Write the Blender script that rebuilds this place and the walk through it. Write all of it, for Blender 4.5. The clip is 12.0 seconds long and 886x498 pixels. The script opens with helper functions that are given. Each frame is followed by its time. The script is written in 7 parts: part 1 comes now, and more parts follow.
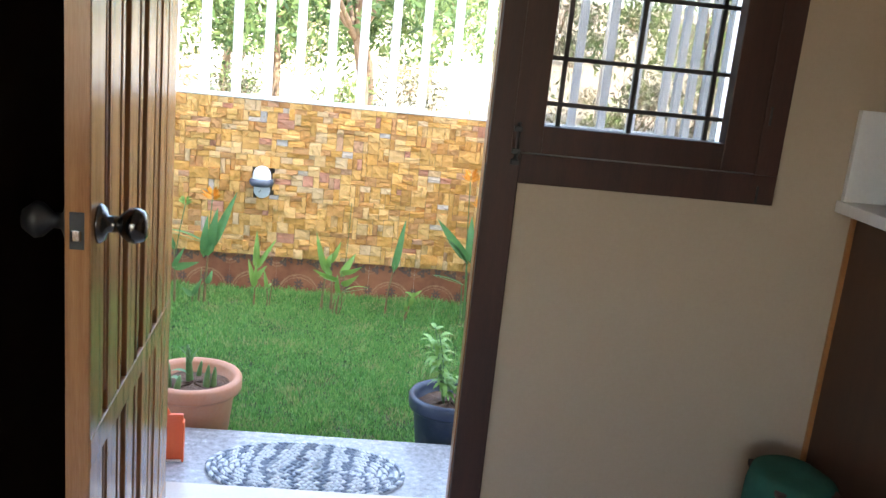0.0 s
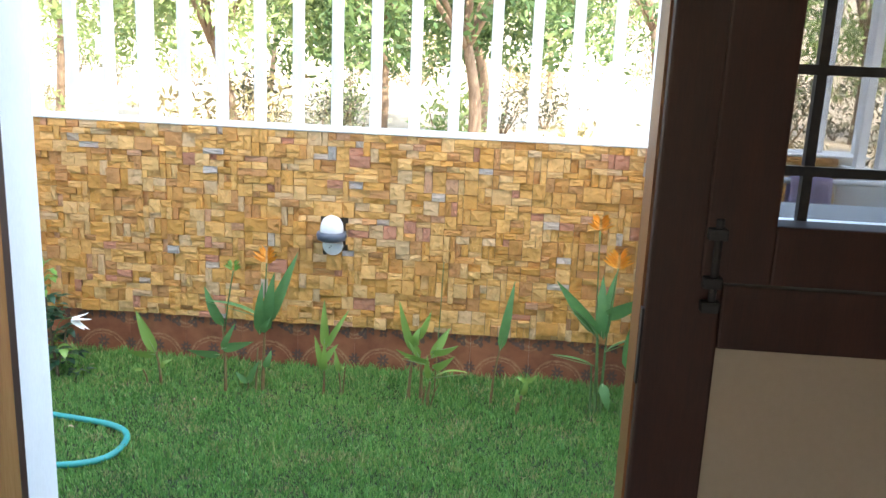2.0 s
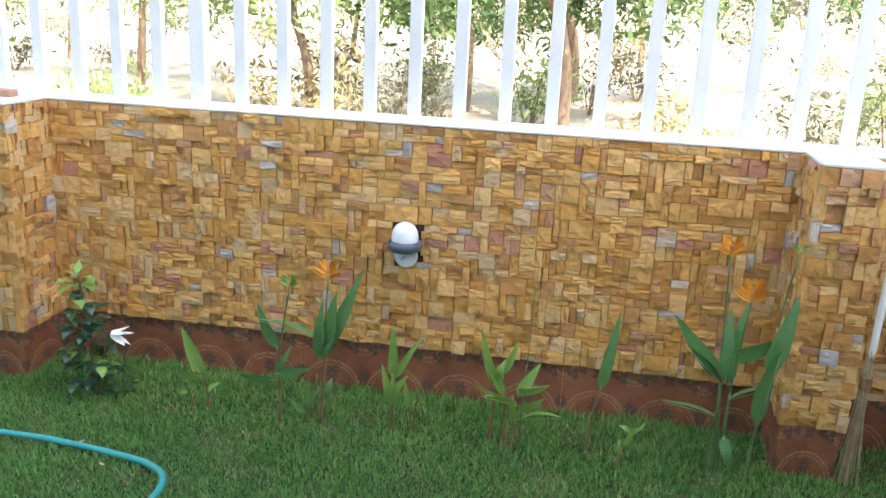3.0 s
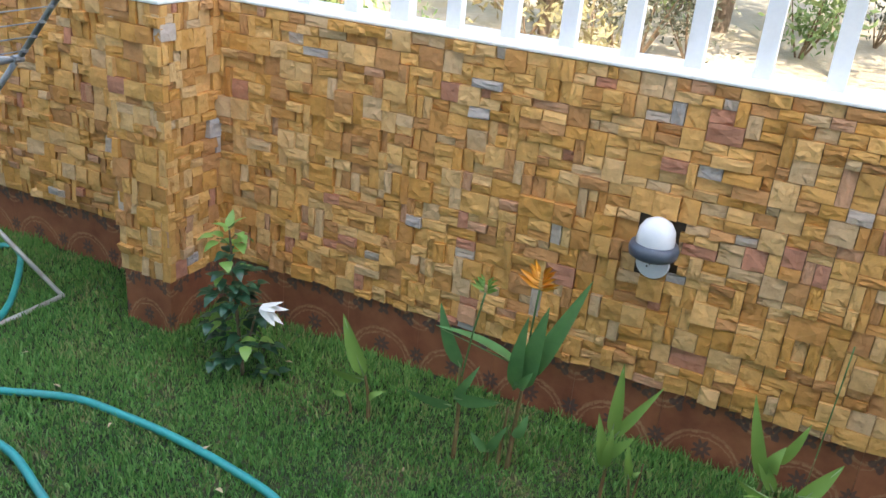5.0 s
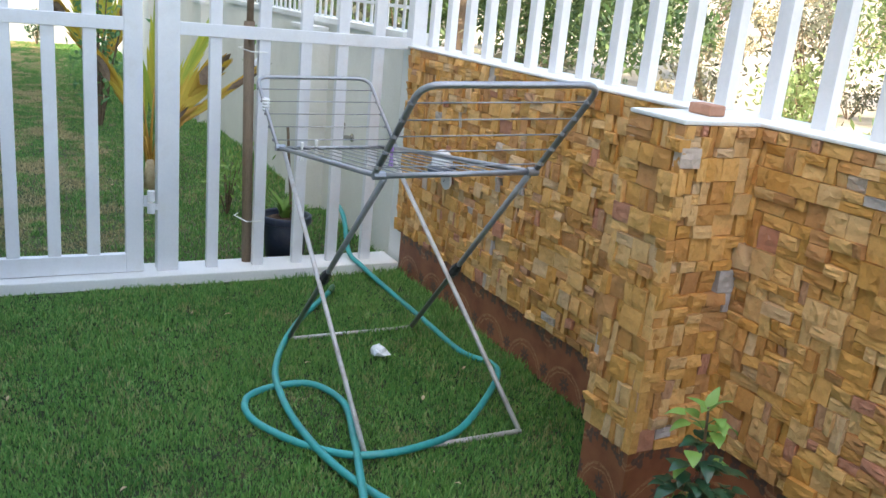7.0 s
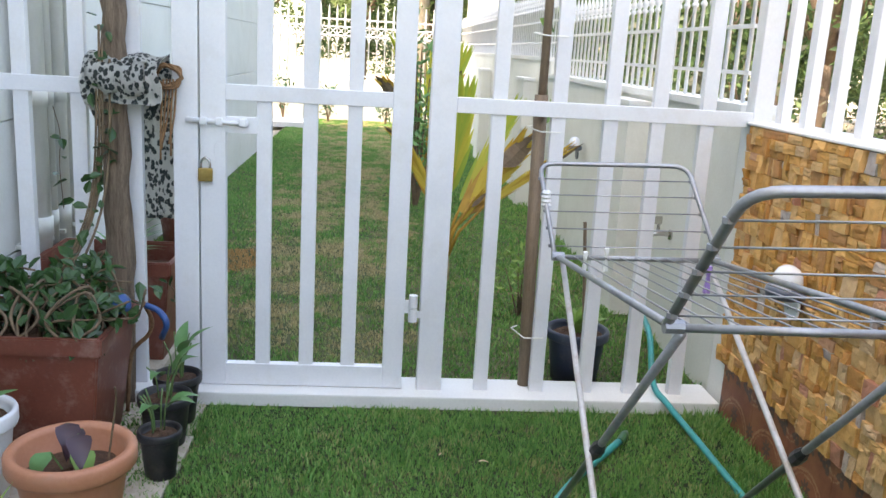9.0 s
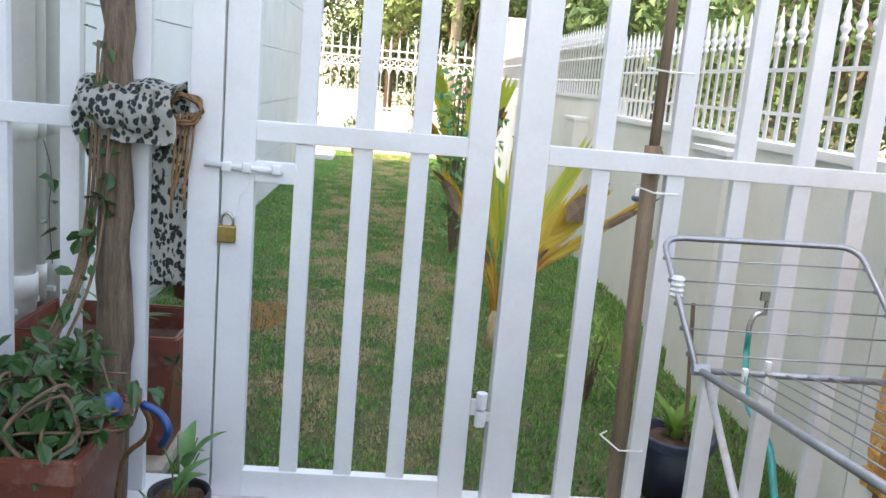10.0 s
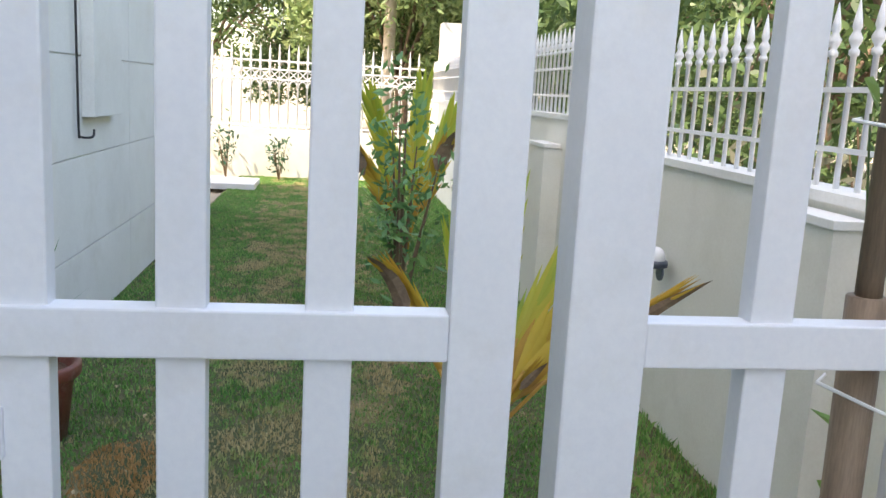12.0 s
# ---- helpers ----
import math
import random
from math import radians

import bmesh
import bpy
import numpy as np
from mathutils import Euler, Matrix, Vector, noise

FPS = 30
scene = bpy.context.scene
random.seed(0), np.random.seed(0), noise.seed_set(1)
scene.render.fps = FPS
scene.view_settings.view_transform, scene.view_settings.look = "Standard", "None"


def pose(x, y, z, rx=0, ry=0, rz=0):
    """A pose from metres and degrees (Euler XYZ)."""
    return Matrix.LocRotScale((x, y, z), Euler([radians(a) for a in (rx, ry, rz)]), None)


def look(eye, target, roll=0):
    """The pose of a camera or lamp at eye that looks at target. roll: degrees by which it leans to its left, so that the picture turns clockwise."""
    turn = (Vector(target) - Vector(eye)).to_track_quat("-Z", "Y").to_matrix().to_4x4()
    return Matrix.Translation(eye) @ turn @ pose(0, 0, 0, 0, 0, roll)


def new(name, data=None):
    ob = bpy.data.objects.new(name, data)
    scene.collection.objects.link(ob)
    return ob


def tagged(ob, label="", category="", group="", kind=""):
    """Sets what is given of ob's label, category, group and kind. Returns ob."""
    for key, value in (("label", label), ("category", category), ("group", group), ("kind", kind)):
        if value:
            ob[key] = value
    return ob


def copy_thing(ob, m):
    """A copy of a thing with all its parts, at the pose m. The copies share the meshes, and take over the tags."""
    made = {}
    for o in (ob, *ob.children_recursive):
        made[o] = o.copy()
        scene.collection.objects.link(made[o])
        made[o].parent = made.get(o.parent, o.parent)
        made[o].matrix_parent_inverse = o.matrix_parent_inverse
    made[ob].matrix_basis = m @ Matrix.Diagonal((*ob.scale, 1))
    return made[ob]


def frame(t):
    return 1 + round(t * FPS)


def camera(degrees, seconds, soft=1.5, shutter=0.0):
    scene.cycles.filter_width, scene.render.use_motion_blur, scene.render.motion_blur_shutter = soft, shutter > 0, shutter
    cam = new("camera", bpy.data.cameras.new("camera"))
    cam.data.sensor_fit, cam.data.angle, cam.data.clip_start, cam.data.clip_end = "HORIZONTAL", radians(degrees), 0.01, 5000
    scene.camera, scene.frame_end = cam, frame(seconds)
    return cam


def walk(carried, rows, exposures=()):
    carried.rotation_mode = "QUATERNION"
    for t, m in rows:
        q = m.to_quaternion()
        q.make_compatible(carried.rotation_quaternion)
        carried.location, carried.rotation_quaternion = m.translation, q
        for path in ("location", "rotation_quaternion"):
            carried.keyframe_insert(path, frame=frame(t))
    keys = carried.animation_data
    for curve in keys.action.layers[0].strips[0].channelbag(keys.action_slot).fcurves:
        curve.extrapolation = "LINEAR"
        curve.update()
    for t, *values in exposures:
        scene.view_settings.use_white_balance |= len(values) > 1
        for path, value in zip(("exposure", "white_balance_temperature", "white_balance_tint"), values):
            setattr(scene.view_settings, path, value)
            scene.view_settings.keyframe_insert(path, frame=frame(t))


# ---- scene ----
cam = camera(54.7, 12.0)
PATH = [
    (0, (-0.377, 0.072, 1.654), (-0.232, 2.014, 1.198), 5.8),
    (0.5, (-0.372, 0.371, 1.643), (-0.251, 2.313, 1.182), 5.4),
    (1, (-0.282, 0.669, 1.659), (-0.299, 2.615, 1.195), 4.0),
    (1.5, (-0.281, 1.003, 1.656), (-0.296, 2.95, 1.199), 3.6),
    (2, (-0.285, 1.351, 1.667), (-0.433, 3.291, 1.204), 2.5),
    (2.5, (-0.313, 1.671, 1.72), (-0.645, 3.579, 1.22), 2.3),
    (2.7, (-0.345, 1.809, 1.724), (-0.674, 3.714, 1.214), 2.6),
    (4.3, (-0.679, 2.667, 1.684), (-1.0, 4.474, 0.889), 3.1),
    (4.5, (-0.721, 2.749, 1.678), (-1.049, 4.556, 0.885), 3.8),
    (5, (-0.756, 3.011, 1.684), (-1.506, 4.689, 0.894), 5.3),
    (5.5, (-0.767, 3.188, 1.683), (-1.889, 4.691, 0.989), 5.1),
    (6, (-0.852, 3.277, 1.659), (-2.196, 4.6, 0.994), 4.7),
    (6.5, (-0.926, 3.42, 1.506), (-2.549, 4.446, 0.946), 5.9),
    (7, (-1.055, 3.542, 1.498), (-2.747, 4.449, 0.938), 5.6),
    (7.2, (-1.112, 3.609, 1.487), (-2.85, 4.425, 0.927), 5.4),
    (8.8, (-1.802, 3.977, 1.461), (-3.731, 4.224, 0.994), 3.5),
    (9, (-1.922, 3.994, 1.453), (-3.863, 4.164, 1.001), 3.3),
    (9.5, (-2.305, 4.0, 1.457), (-4.262, 4.07, 1.049), 4.6),
    (10, (-2.678, 3.832, 1.442), (-4.637, 3.967, 1.06), 5.0),
    (10.5, (-3.12, 3.896, 1.469), (-5.084, 3.949, 1.097), 4.1),
    (11, (-3.554, 3.845, 1.496), (-5.519, 3.897, 1.125), 3.7),
    (11.5, (-3.947, 3.837, 1.512), (-5.901, 4.049, 1.142), 3.0),
    (12, (-4.304, 3.912, 1.545), (-6.253, 4.182, 1.188), 3.2),
]
EXPOSURES = [(0.0, 4.06, 7400, 10), (1.5, 3.86, 7500, 10), (2.5, 3.2, 7600, 10), (4.3, 3.0, 7600, 10), (5.5, 2.65, 7700, 10), (6.0, 2.5, 7750, 10), (7.0, 2.6, 7900, 10), (9.0, 2.8, 8700, 14), (10.5, 2.77, 8650, 15), (11.0, 2.58, 8600, 15), (12.0, 2.38, 8550, 15)]
walk(cam, [(t, look(eye, target, roll)) for t, eye, target, roll in PATH], EXPOSURES)


# ---- light ----
world = bpy.data.worlds.new("sky")
scene.world = world
world.use_nodes = True
wn = world.node_tree
sky = wn.nodes.new("ShaderNodeTexSky")
sky.sky_type = "NISHITA"
sky.sun_disc = False
SUN_EL, SUN_AZ = radians(54), radians(150)
sky.sun_elevation, sky.sun_rotation = SUN_EL, SUN_AZ
sky.air_density, sky.dust_density = 1.0, 1.5
wn.links.new(sky.outputs[0], wn.nodes["Background"].inputs[0])
wn.nodes["Background"].inputs[1].default_value = 0.15
sun = new("sun", bpy.data.lights.new("sun", "SUN"))
sun.data.energy, sun.data.angle, sun.data.color = 1.9, radians(0.6), (1.0, 0.95, 0.87)
# the sun stands behind the house, a little to its east
toward = Vector((math.sin(SUN_AZ) * math.cos(SUN_EL), math.cos(SUN_AZ) * math.cos(SUN_EL), math.sin(SUN_EL)))
sun.matrix_world = toward.to_track_quat("Z", "Y").to_matrix().to_4x4()


# ---- materials ----
def mix_nodes(nt, fac, a, b, blend="MIX"):
    m = nt.nodes.new("ShaderNodeMix")
    m.data_type, m.blend_type = "RGBA", blend
    for sock, v in ((m.inputs[0], fac), (m.inputs[6], a), (m.inputs[7], b)):
        if isinstance(v, bpy.types.NodeSocket):
            nt.links.new(v, sock)
        elif isinstance(v, (int, float)):
            sock.default_value = v
        else:
            sock.default_value = (*v, 1)
    return m.outputs[2]


def ramp_node(nt, fac, stops, constant=False):
    r = nt.nodes.new("ShaderNodeValToRGB")
    if constant:
        r.color_ramp.interpolation = "CONSTANT"
    while len(r.color_ramp.elements) < len(stops):
        r.color_ramp.elements.new(0.5)
    for e, (p, c) in zip(r.color_ramp.elements, stops):
        e.position, e.color = p, (*c, 1)
    nt.links.new(fac, r.inputs[0])
    return r.outputs[0]


def noise_node(nt, vec, scale, detail=4, rough=0.6):
    n = nt.nodes.new("ShaderNodeTexNoise")
    n.inputs["Scale"].default_value, n.inputs["Detail"].default_value, n.inputs["Roughness"].default_value = scale, detail, rough
    nt.links.new(vec, n.inputs["Vector"])
    return n.outputs[0]


def math_node(nt, op, a, b=0.0):
    m = nt.nodes.new("ShaderNodeMath")
    m.operation = op
    for sock, v in zip(m.inputs, (a, b)):
        if isinstance(v, bpy.types.NodeSocket):
            nt.links.new(v, sock)
        else:
            sock.default_value = v
    return m.outputs[0]


def base_mat(name, rough=0.6, metal=0.0):
    m = bpy.data.materials.new(name)
    m.use_nodes = True
    nt = m.node_tree
    b = nt.nodes["Principled BSDF"]
    b.inputs["Roughness"].default_value, b.inputs["Metallic"].default_value = rough, metal
    geo = nt.nodes.new("ShaderNodeNewGeometry")
    return m, nt, b, geo


def bump_to(nt, b, height, strength, dist):
    n = nt.nodes.new("ShaderNodeBump")
    n.inputs["Strength"].default_value, n.inputs["Distance"].default_value = strength, dist
    nt.links.new(height, n.inputs["Height"])
    nt.links.new(n.outputs[0], b.inputs["Normal"])


def mat(name, a, c, rough=0.6, metal=0.0, scale=6.0, fine=90.0, bump=0.15, dist=0.003, stretch=(1, 1, 1), stain=None, stain_amt=0.3, stain_scale=2.0):
    """Two tones over two scales of noise, fine relief, and stains of a third tone."""
    m, nt, b, geo = base_mat(name, rough, metal)
    mp = nt.nodes.new("ShaderNodeMapping")
    mp.inputs["Scale"].default_value = stretch
    nt.links.new(geo.outputs["Position"], mp.inputs["Vector"])
    n1, n2 = noise_node(nt, mp.outputs[0], scale, 5), noise_node(nt, mp.outputs[0], fine, 4)
    both = math_node(nt, "ADD", math_node(nt, "MULTIPLY", n1, 0.65), math_node(nt, "MULTIPLY", n2, 0.35))
    col = ramp_node(nt, both, [(0.36, a), (0.64, c)])
    if stain:
        s = noise_node(nt, geo.outputs["Position"], stain_scale, 6, 0.7)
        f = ramp_node(nt, s, [(0.52, (0, 0, 0)), (0.68, (stain_amt,) * 3)])
        col = mix_nodes(nt, f, col, stain)
    nt.links.new(col, b.inputs["Base Color"])
    r = nt.nodes.new("ShaderNodeMapRange")
    r.inputs["To Min"].default_value, r.inputs["To Max"].default_value = max(rough - 0.08, 0.03), min(rough + 0.08, 1)
    nt.links.new(n1, r.inputs[0])
    nt.links.new(r.outputs[0], b.inputs["Roughness"])
    if bump:
        bump_to(nt, b, n2, bump, dist)
    return m


def leaf_mat(name, tones, rough=0.45, trans=0.25, scale=8.0):
    """Leaves: a tone for each island, a little light let through."""
    m, nt, b, geo = base_mat(name, rough)
    n = noise_node(nt, geo.outputs["Position"], scale, 3)
    v = math_node(nt, "ADD", math_node(nt, "MULTIPLY", geo.outputs["Random Per Island"], 0.6), math_node(nt, "MULTIPLY", n, 0.4))
    k = len(tones) - 1
    col = ramp_node(nt, v, [(0.15 + 0.7 * i / k, c) for i, c in enumerate(tones)])
    nt.links.new(col, b.inputs["Base Color"])
    if trans:
        t = nt.nodes.new("ShaderNodeBsdfTranslucent")
        nt.links.new(col, t.inputs[0])
        ms = nt.nodes.new("ShaderNodeMixShader")
        ms.inputs[0].default_value = trans
        nt.links.new(b.outputs[0], ms.inputs[1])
        nt.links.new(t.outputs[0], ms.inputs[2])
        nt.links.new(ms.outputs[0], nt.nodes["Material Output"].inputs[0])
    return m


STONE_TONES = [(0.0, (0.58, 0.29, 0.075)), (0.12, (0.68, 0.375, 0.125)), (0.27, (0.52, 0.25, 0.075)), (0.40, (0.70, 0.41, 0.16)), (0.53, (0.61, 0.325, 0.10)),
               (0.66, (0.50, 0.245, 0.095)), (0.76, (0.65, 0.40, 0.18)), (0.87, (0.60, 0.40, 0.225)), (0.92, (0.53, 0.29, 0.17)), (0.945, (0.49, 0.22, 0.14)), (0.965, (0.53, 0.43, 0.36)), (0.988, (0.45, 0.40, 0.38))]


def stone_mat(name, island):
    m, nt, b, geo = base_mat(name, 0.8)
    if island:
        rnd = geo.outputs["Random Per Island"]
    else:
        rnd = nt.nodes.new("ShaderNodeObjectInfo").outputs["Random"]
    col = ramp_node(nt, rnd, STONE_TONES, True)
    n1, n2 = noise_node(nt, geo.outputs["Position"], 34, 8, 0.72), noise_node(nt, geo.outputs["Position"], 170, 6, 0.75)
    veins = ramp_node(nt, n1, [(0.28, (0.82, 0.73, 0.64)), (0.46, (1.04, 1.03, 1.02)), (0.70, (1.2, 1.19, 1.18))])
    col = mix_nodes(nt, 1.0, col, veins, "MULTIPLY")
    col = mix_nodes(nt, ramp_node(nt, n2, [(0.54, (0, 0, 0)), (0.74, (0.26,) * 3)]), col, (0.34, 0.14, 0.04))
    nt.links.new(col, b.inputs["Base Color"])
    mp = nt.nodes.new("ShaderNodeMapping")
    mp.inputs["Scale"].default_value = (1, 1, 1.2)
    mp.inputs["Rotation"].default_value = (0.3, 0.7, 0)
    nt.links.new(geo.outputs["Position"], mp.inputs["Vector"])
    ridge = nt.nodes.new("ShaderNodeTexVoronoi")
    ridge.inputs["Scale"].default_value = 26
    nt.links.new(mp.outputs[0], ridge.inputs["Vector"])
    h = math_node(nt, "ADD", math_node(nt, "ADD", math_node(nt, "MULTIPLY", n1, 1.0), math_node(nt, "MULTIPLY", ridge.outputs["Distance"], 0.22)), math_node(nt, "MULTIPLY", n2, 0.45))
    bump_to(nt, b, h, 0.6, 0.009)
    return m


def red_tile_mat():
    """Terracotta skirting tiles printed with pale arcs and dark rosettes."""
    m, nt, b, geo = base_mat("printed_terracotta", 0.55)
    oi = nt.nodes.new("ShaderNodeTexCoord")
    sep = nt.nodes.new("ShaderNodeSeparateXYZ")
    nt.links.new(oi.outputs["Object"], sep.inputs[0])
    x, z = sep.outputs[0], sep.outputs[2]
    n1, n2 = noise_node(nt, geo.outputs["Position"], 9, 5), noise_node(nt, geo.outputs["Position"], 60, 5, 0.7)
    col = ramp_node(nt, n1, [(0.3, (0.20, 0.062, 0.032)), (0.7, (0.34, 0.125, 0.062))])

    def dist(cx, cz, sx=1.0):
        dx = math_node(nt, "MULTIPLY", math_node(nt, "SUBTRACT", x, cx), sx)
        dz = math_node(nt, "SUBTRACT", z, cz)
        return math_node(nt, "SQRT", math_node(nt, "ADD", math_node(nt, "MULTIPLY", dx, dx), math_node(nt, "MULTIPLY", dz, dz)))

    def petals(cx, cz, n):
        a = nt.nodes.new("ShaderNodeMath")
        a.operation = "ARCTAN2"
        nt.links.new(math_node(nt, "SUBTRACT", z, cz), a.inputs[0])
        nt.links.new(math_node(nt, "SUBTRACT", x, cx), a.inputs[1])
        return math_node(nt, "COSINE", math_node(nt, "MULTIPLY", a.outputs[0], n))

    def ring(d, r, w):
        return math_node(nt, "LESS_THAN", math_node(nt, "ABSOLUTE", math_node(nt, "SUBTRACT", d, r)), w)
    wob = math_node(nt, "MULTIPLY", math_node(nt, "SUBTRACT", n2, 0.5), 0.03)
    d0 = math_node(nt, "ADD", dist(0.0, -0.02), wob)
    lines = math_node(nt, "MAXIMUM", ring(d0, 0.135, 0.005), ring(d0, 0.118, 0.003))
    for cx in (-0.15, 0.15):
        d1 = math_node(nt, "ADD", dist(cx, 0.22), wob)
        lines = math_node(nt, "MAXIMUM", lines, math_node(nt, "MAXIMUM", ring(d1, 0.045, 0.005), ring(d1, 0.063, 0.003)))
    wear = ramp_node(nt, n2, [(0.34, (0.05,) * 3), (0.60, (0.5,) * 3)])
    col = mix_nodes(nt, math_node(nt, "MULTIPLY", lines, wear), col, (0.56, 0.34, 0.20))
    dark = None
    for cx, cz, r, n in ((0.0, 0.055, 0.026, 8), (-0.15, 0.055, 0.024, 8), (0.15, 0.055, 0.024, 8), (-0.105, 0.185, 0.022, 3), (0.105, 0.185, 0.022, 3), (-0.062, 0.20, 0.015, 3), (0.062, 0.20, 0.015, 3), (0.0, 0.195, 0.02, 4)):
        d = math_node(nt, "ADD", dist(cx, cz), math_node(nt, "MULTIPLY", wob, 0.8))
        k = math_node(nt, "LESS_THAN", math_node(nt, "ADD", d, math_node(nt, "MULTIPLY", petals(cx, cz, n), 0.32 * r)), r)
        k = math_node(nt, "MULTIPLY", k, math_node(nt, "GREATER_THAN", d, 0.22 * r))
        dark = k if dark is None else math_node(nt, "MAXIMUM", dark, k)
    col = mix_nodes(nt, math_node(nt, "MULTIPLY", dark, 0.75), col, (0.075, 0.06, 0.06))
    nt.links.new(col, b.inputs["Base Color"])
    bump_to(nt, b, n2, 0.3, 0.003)
    return m


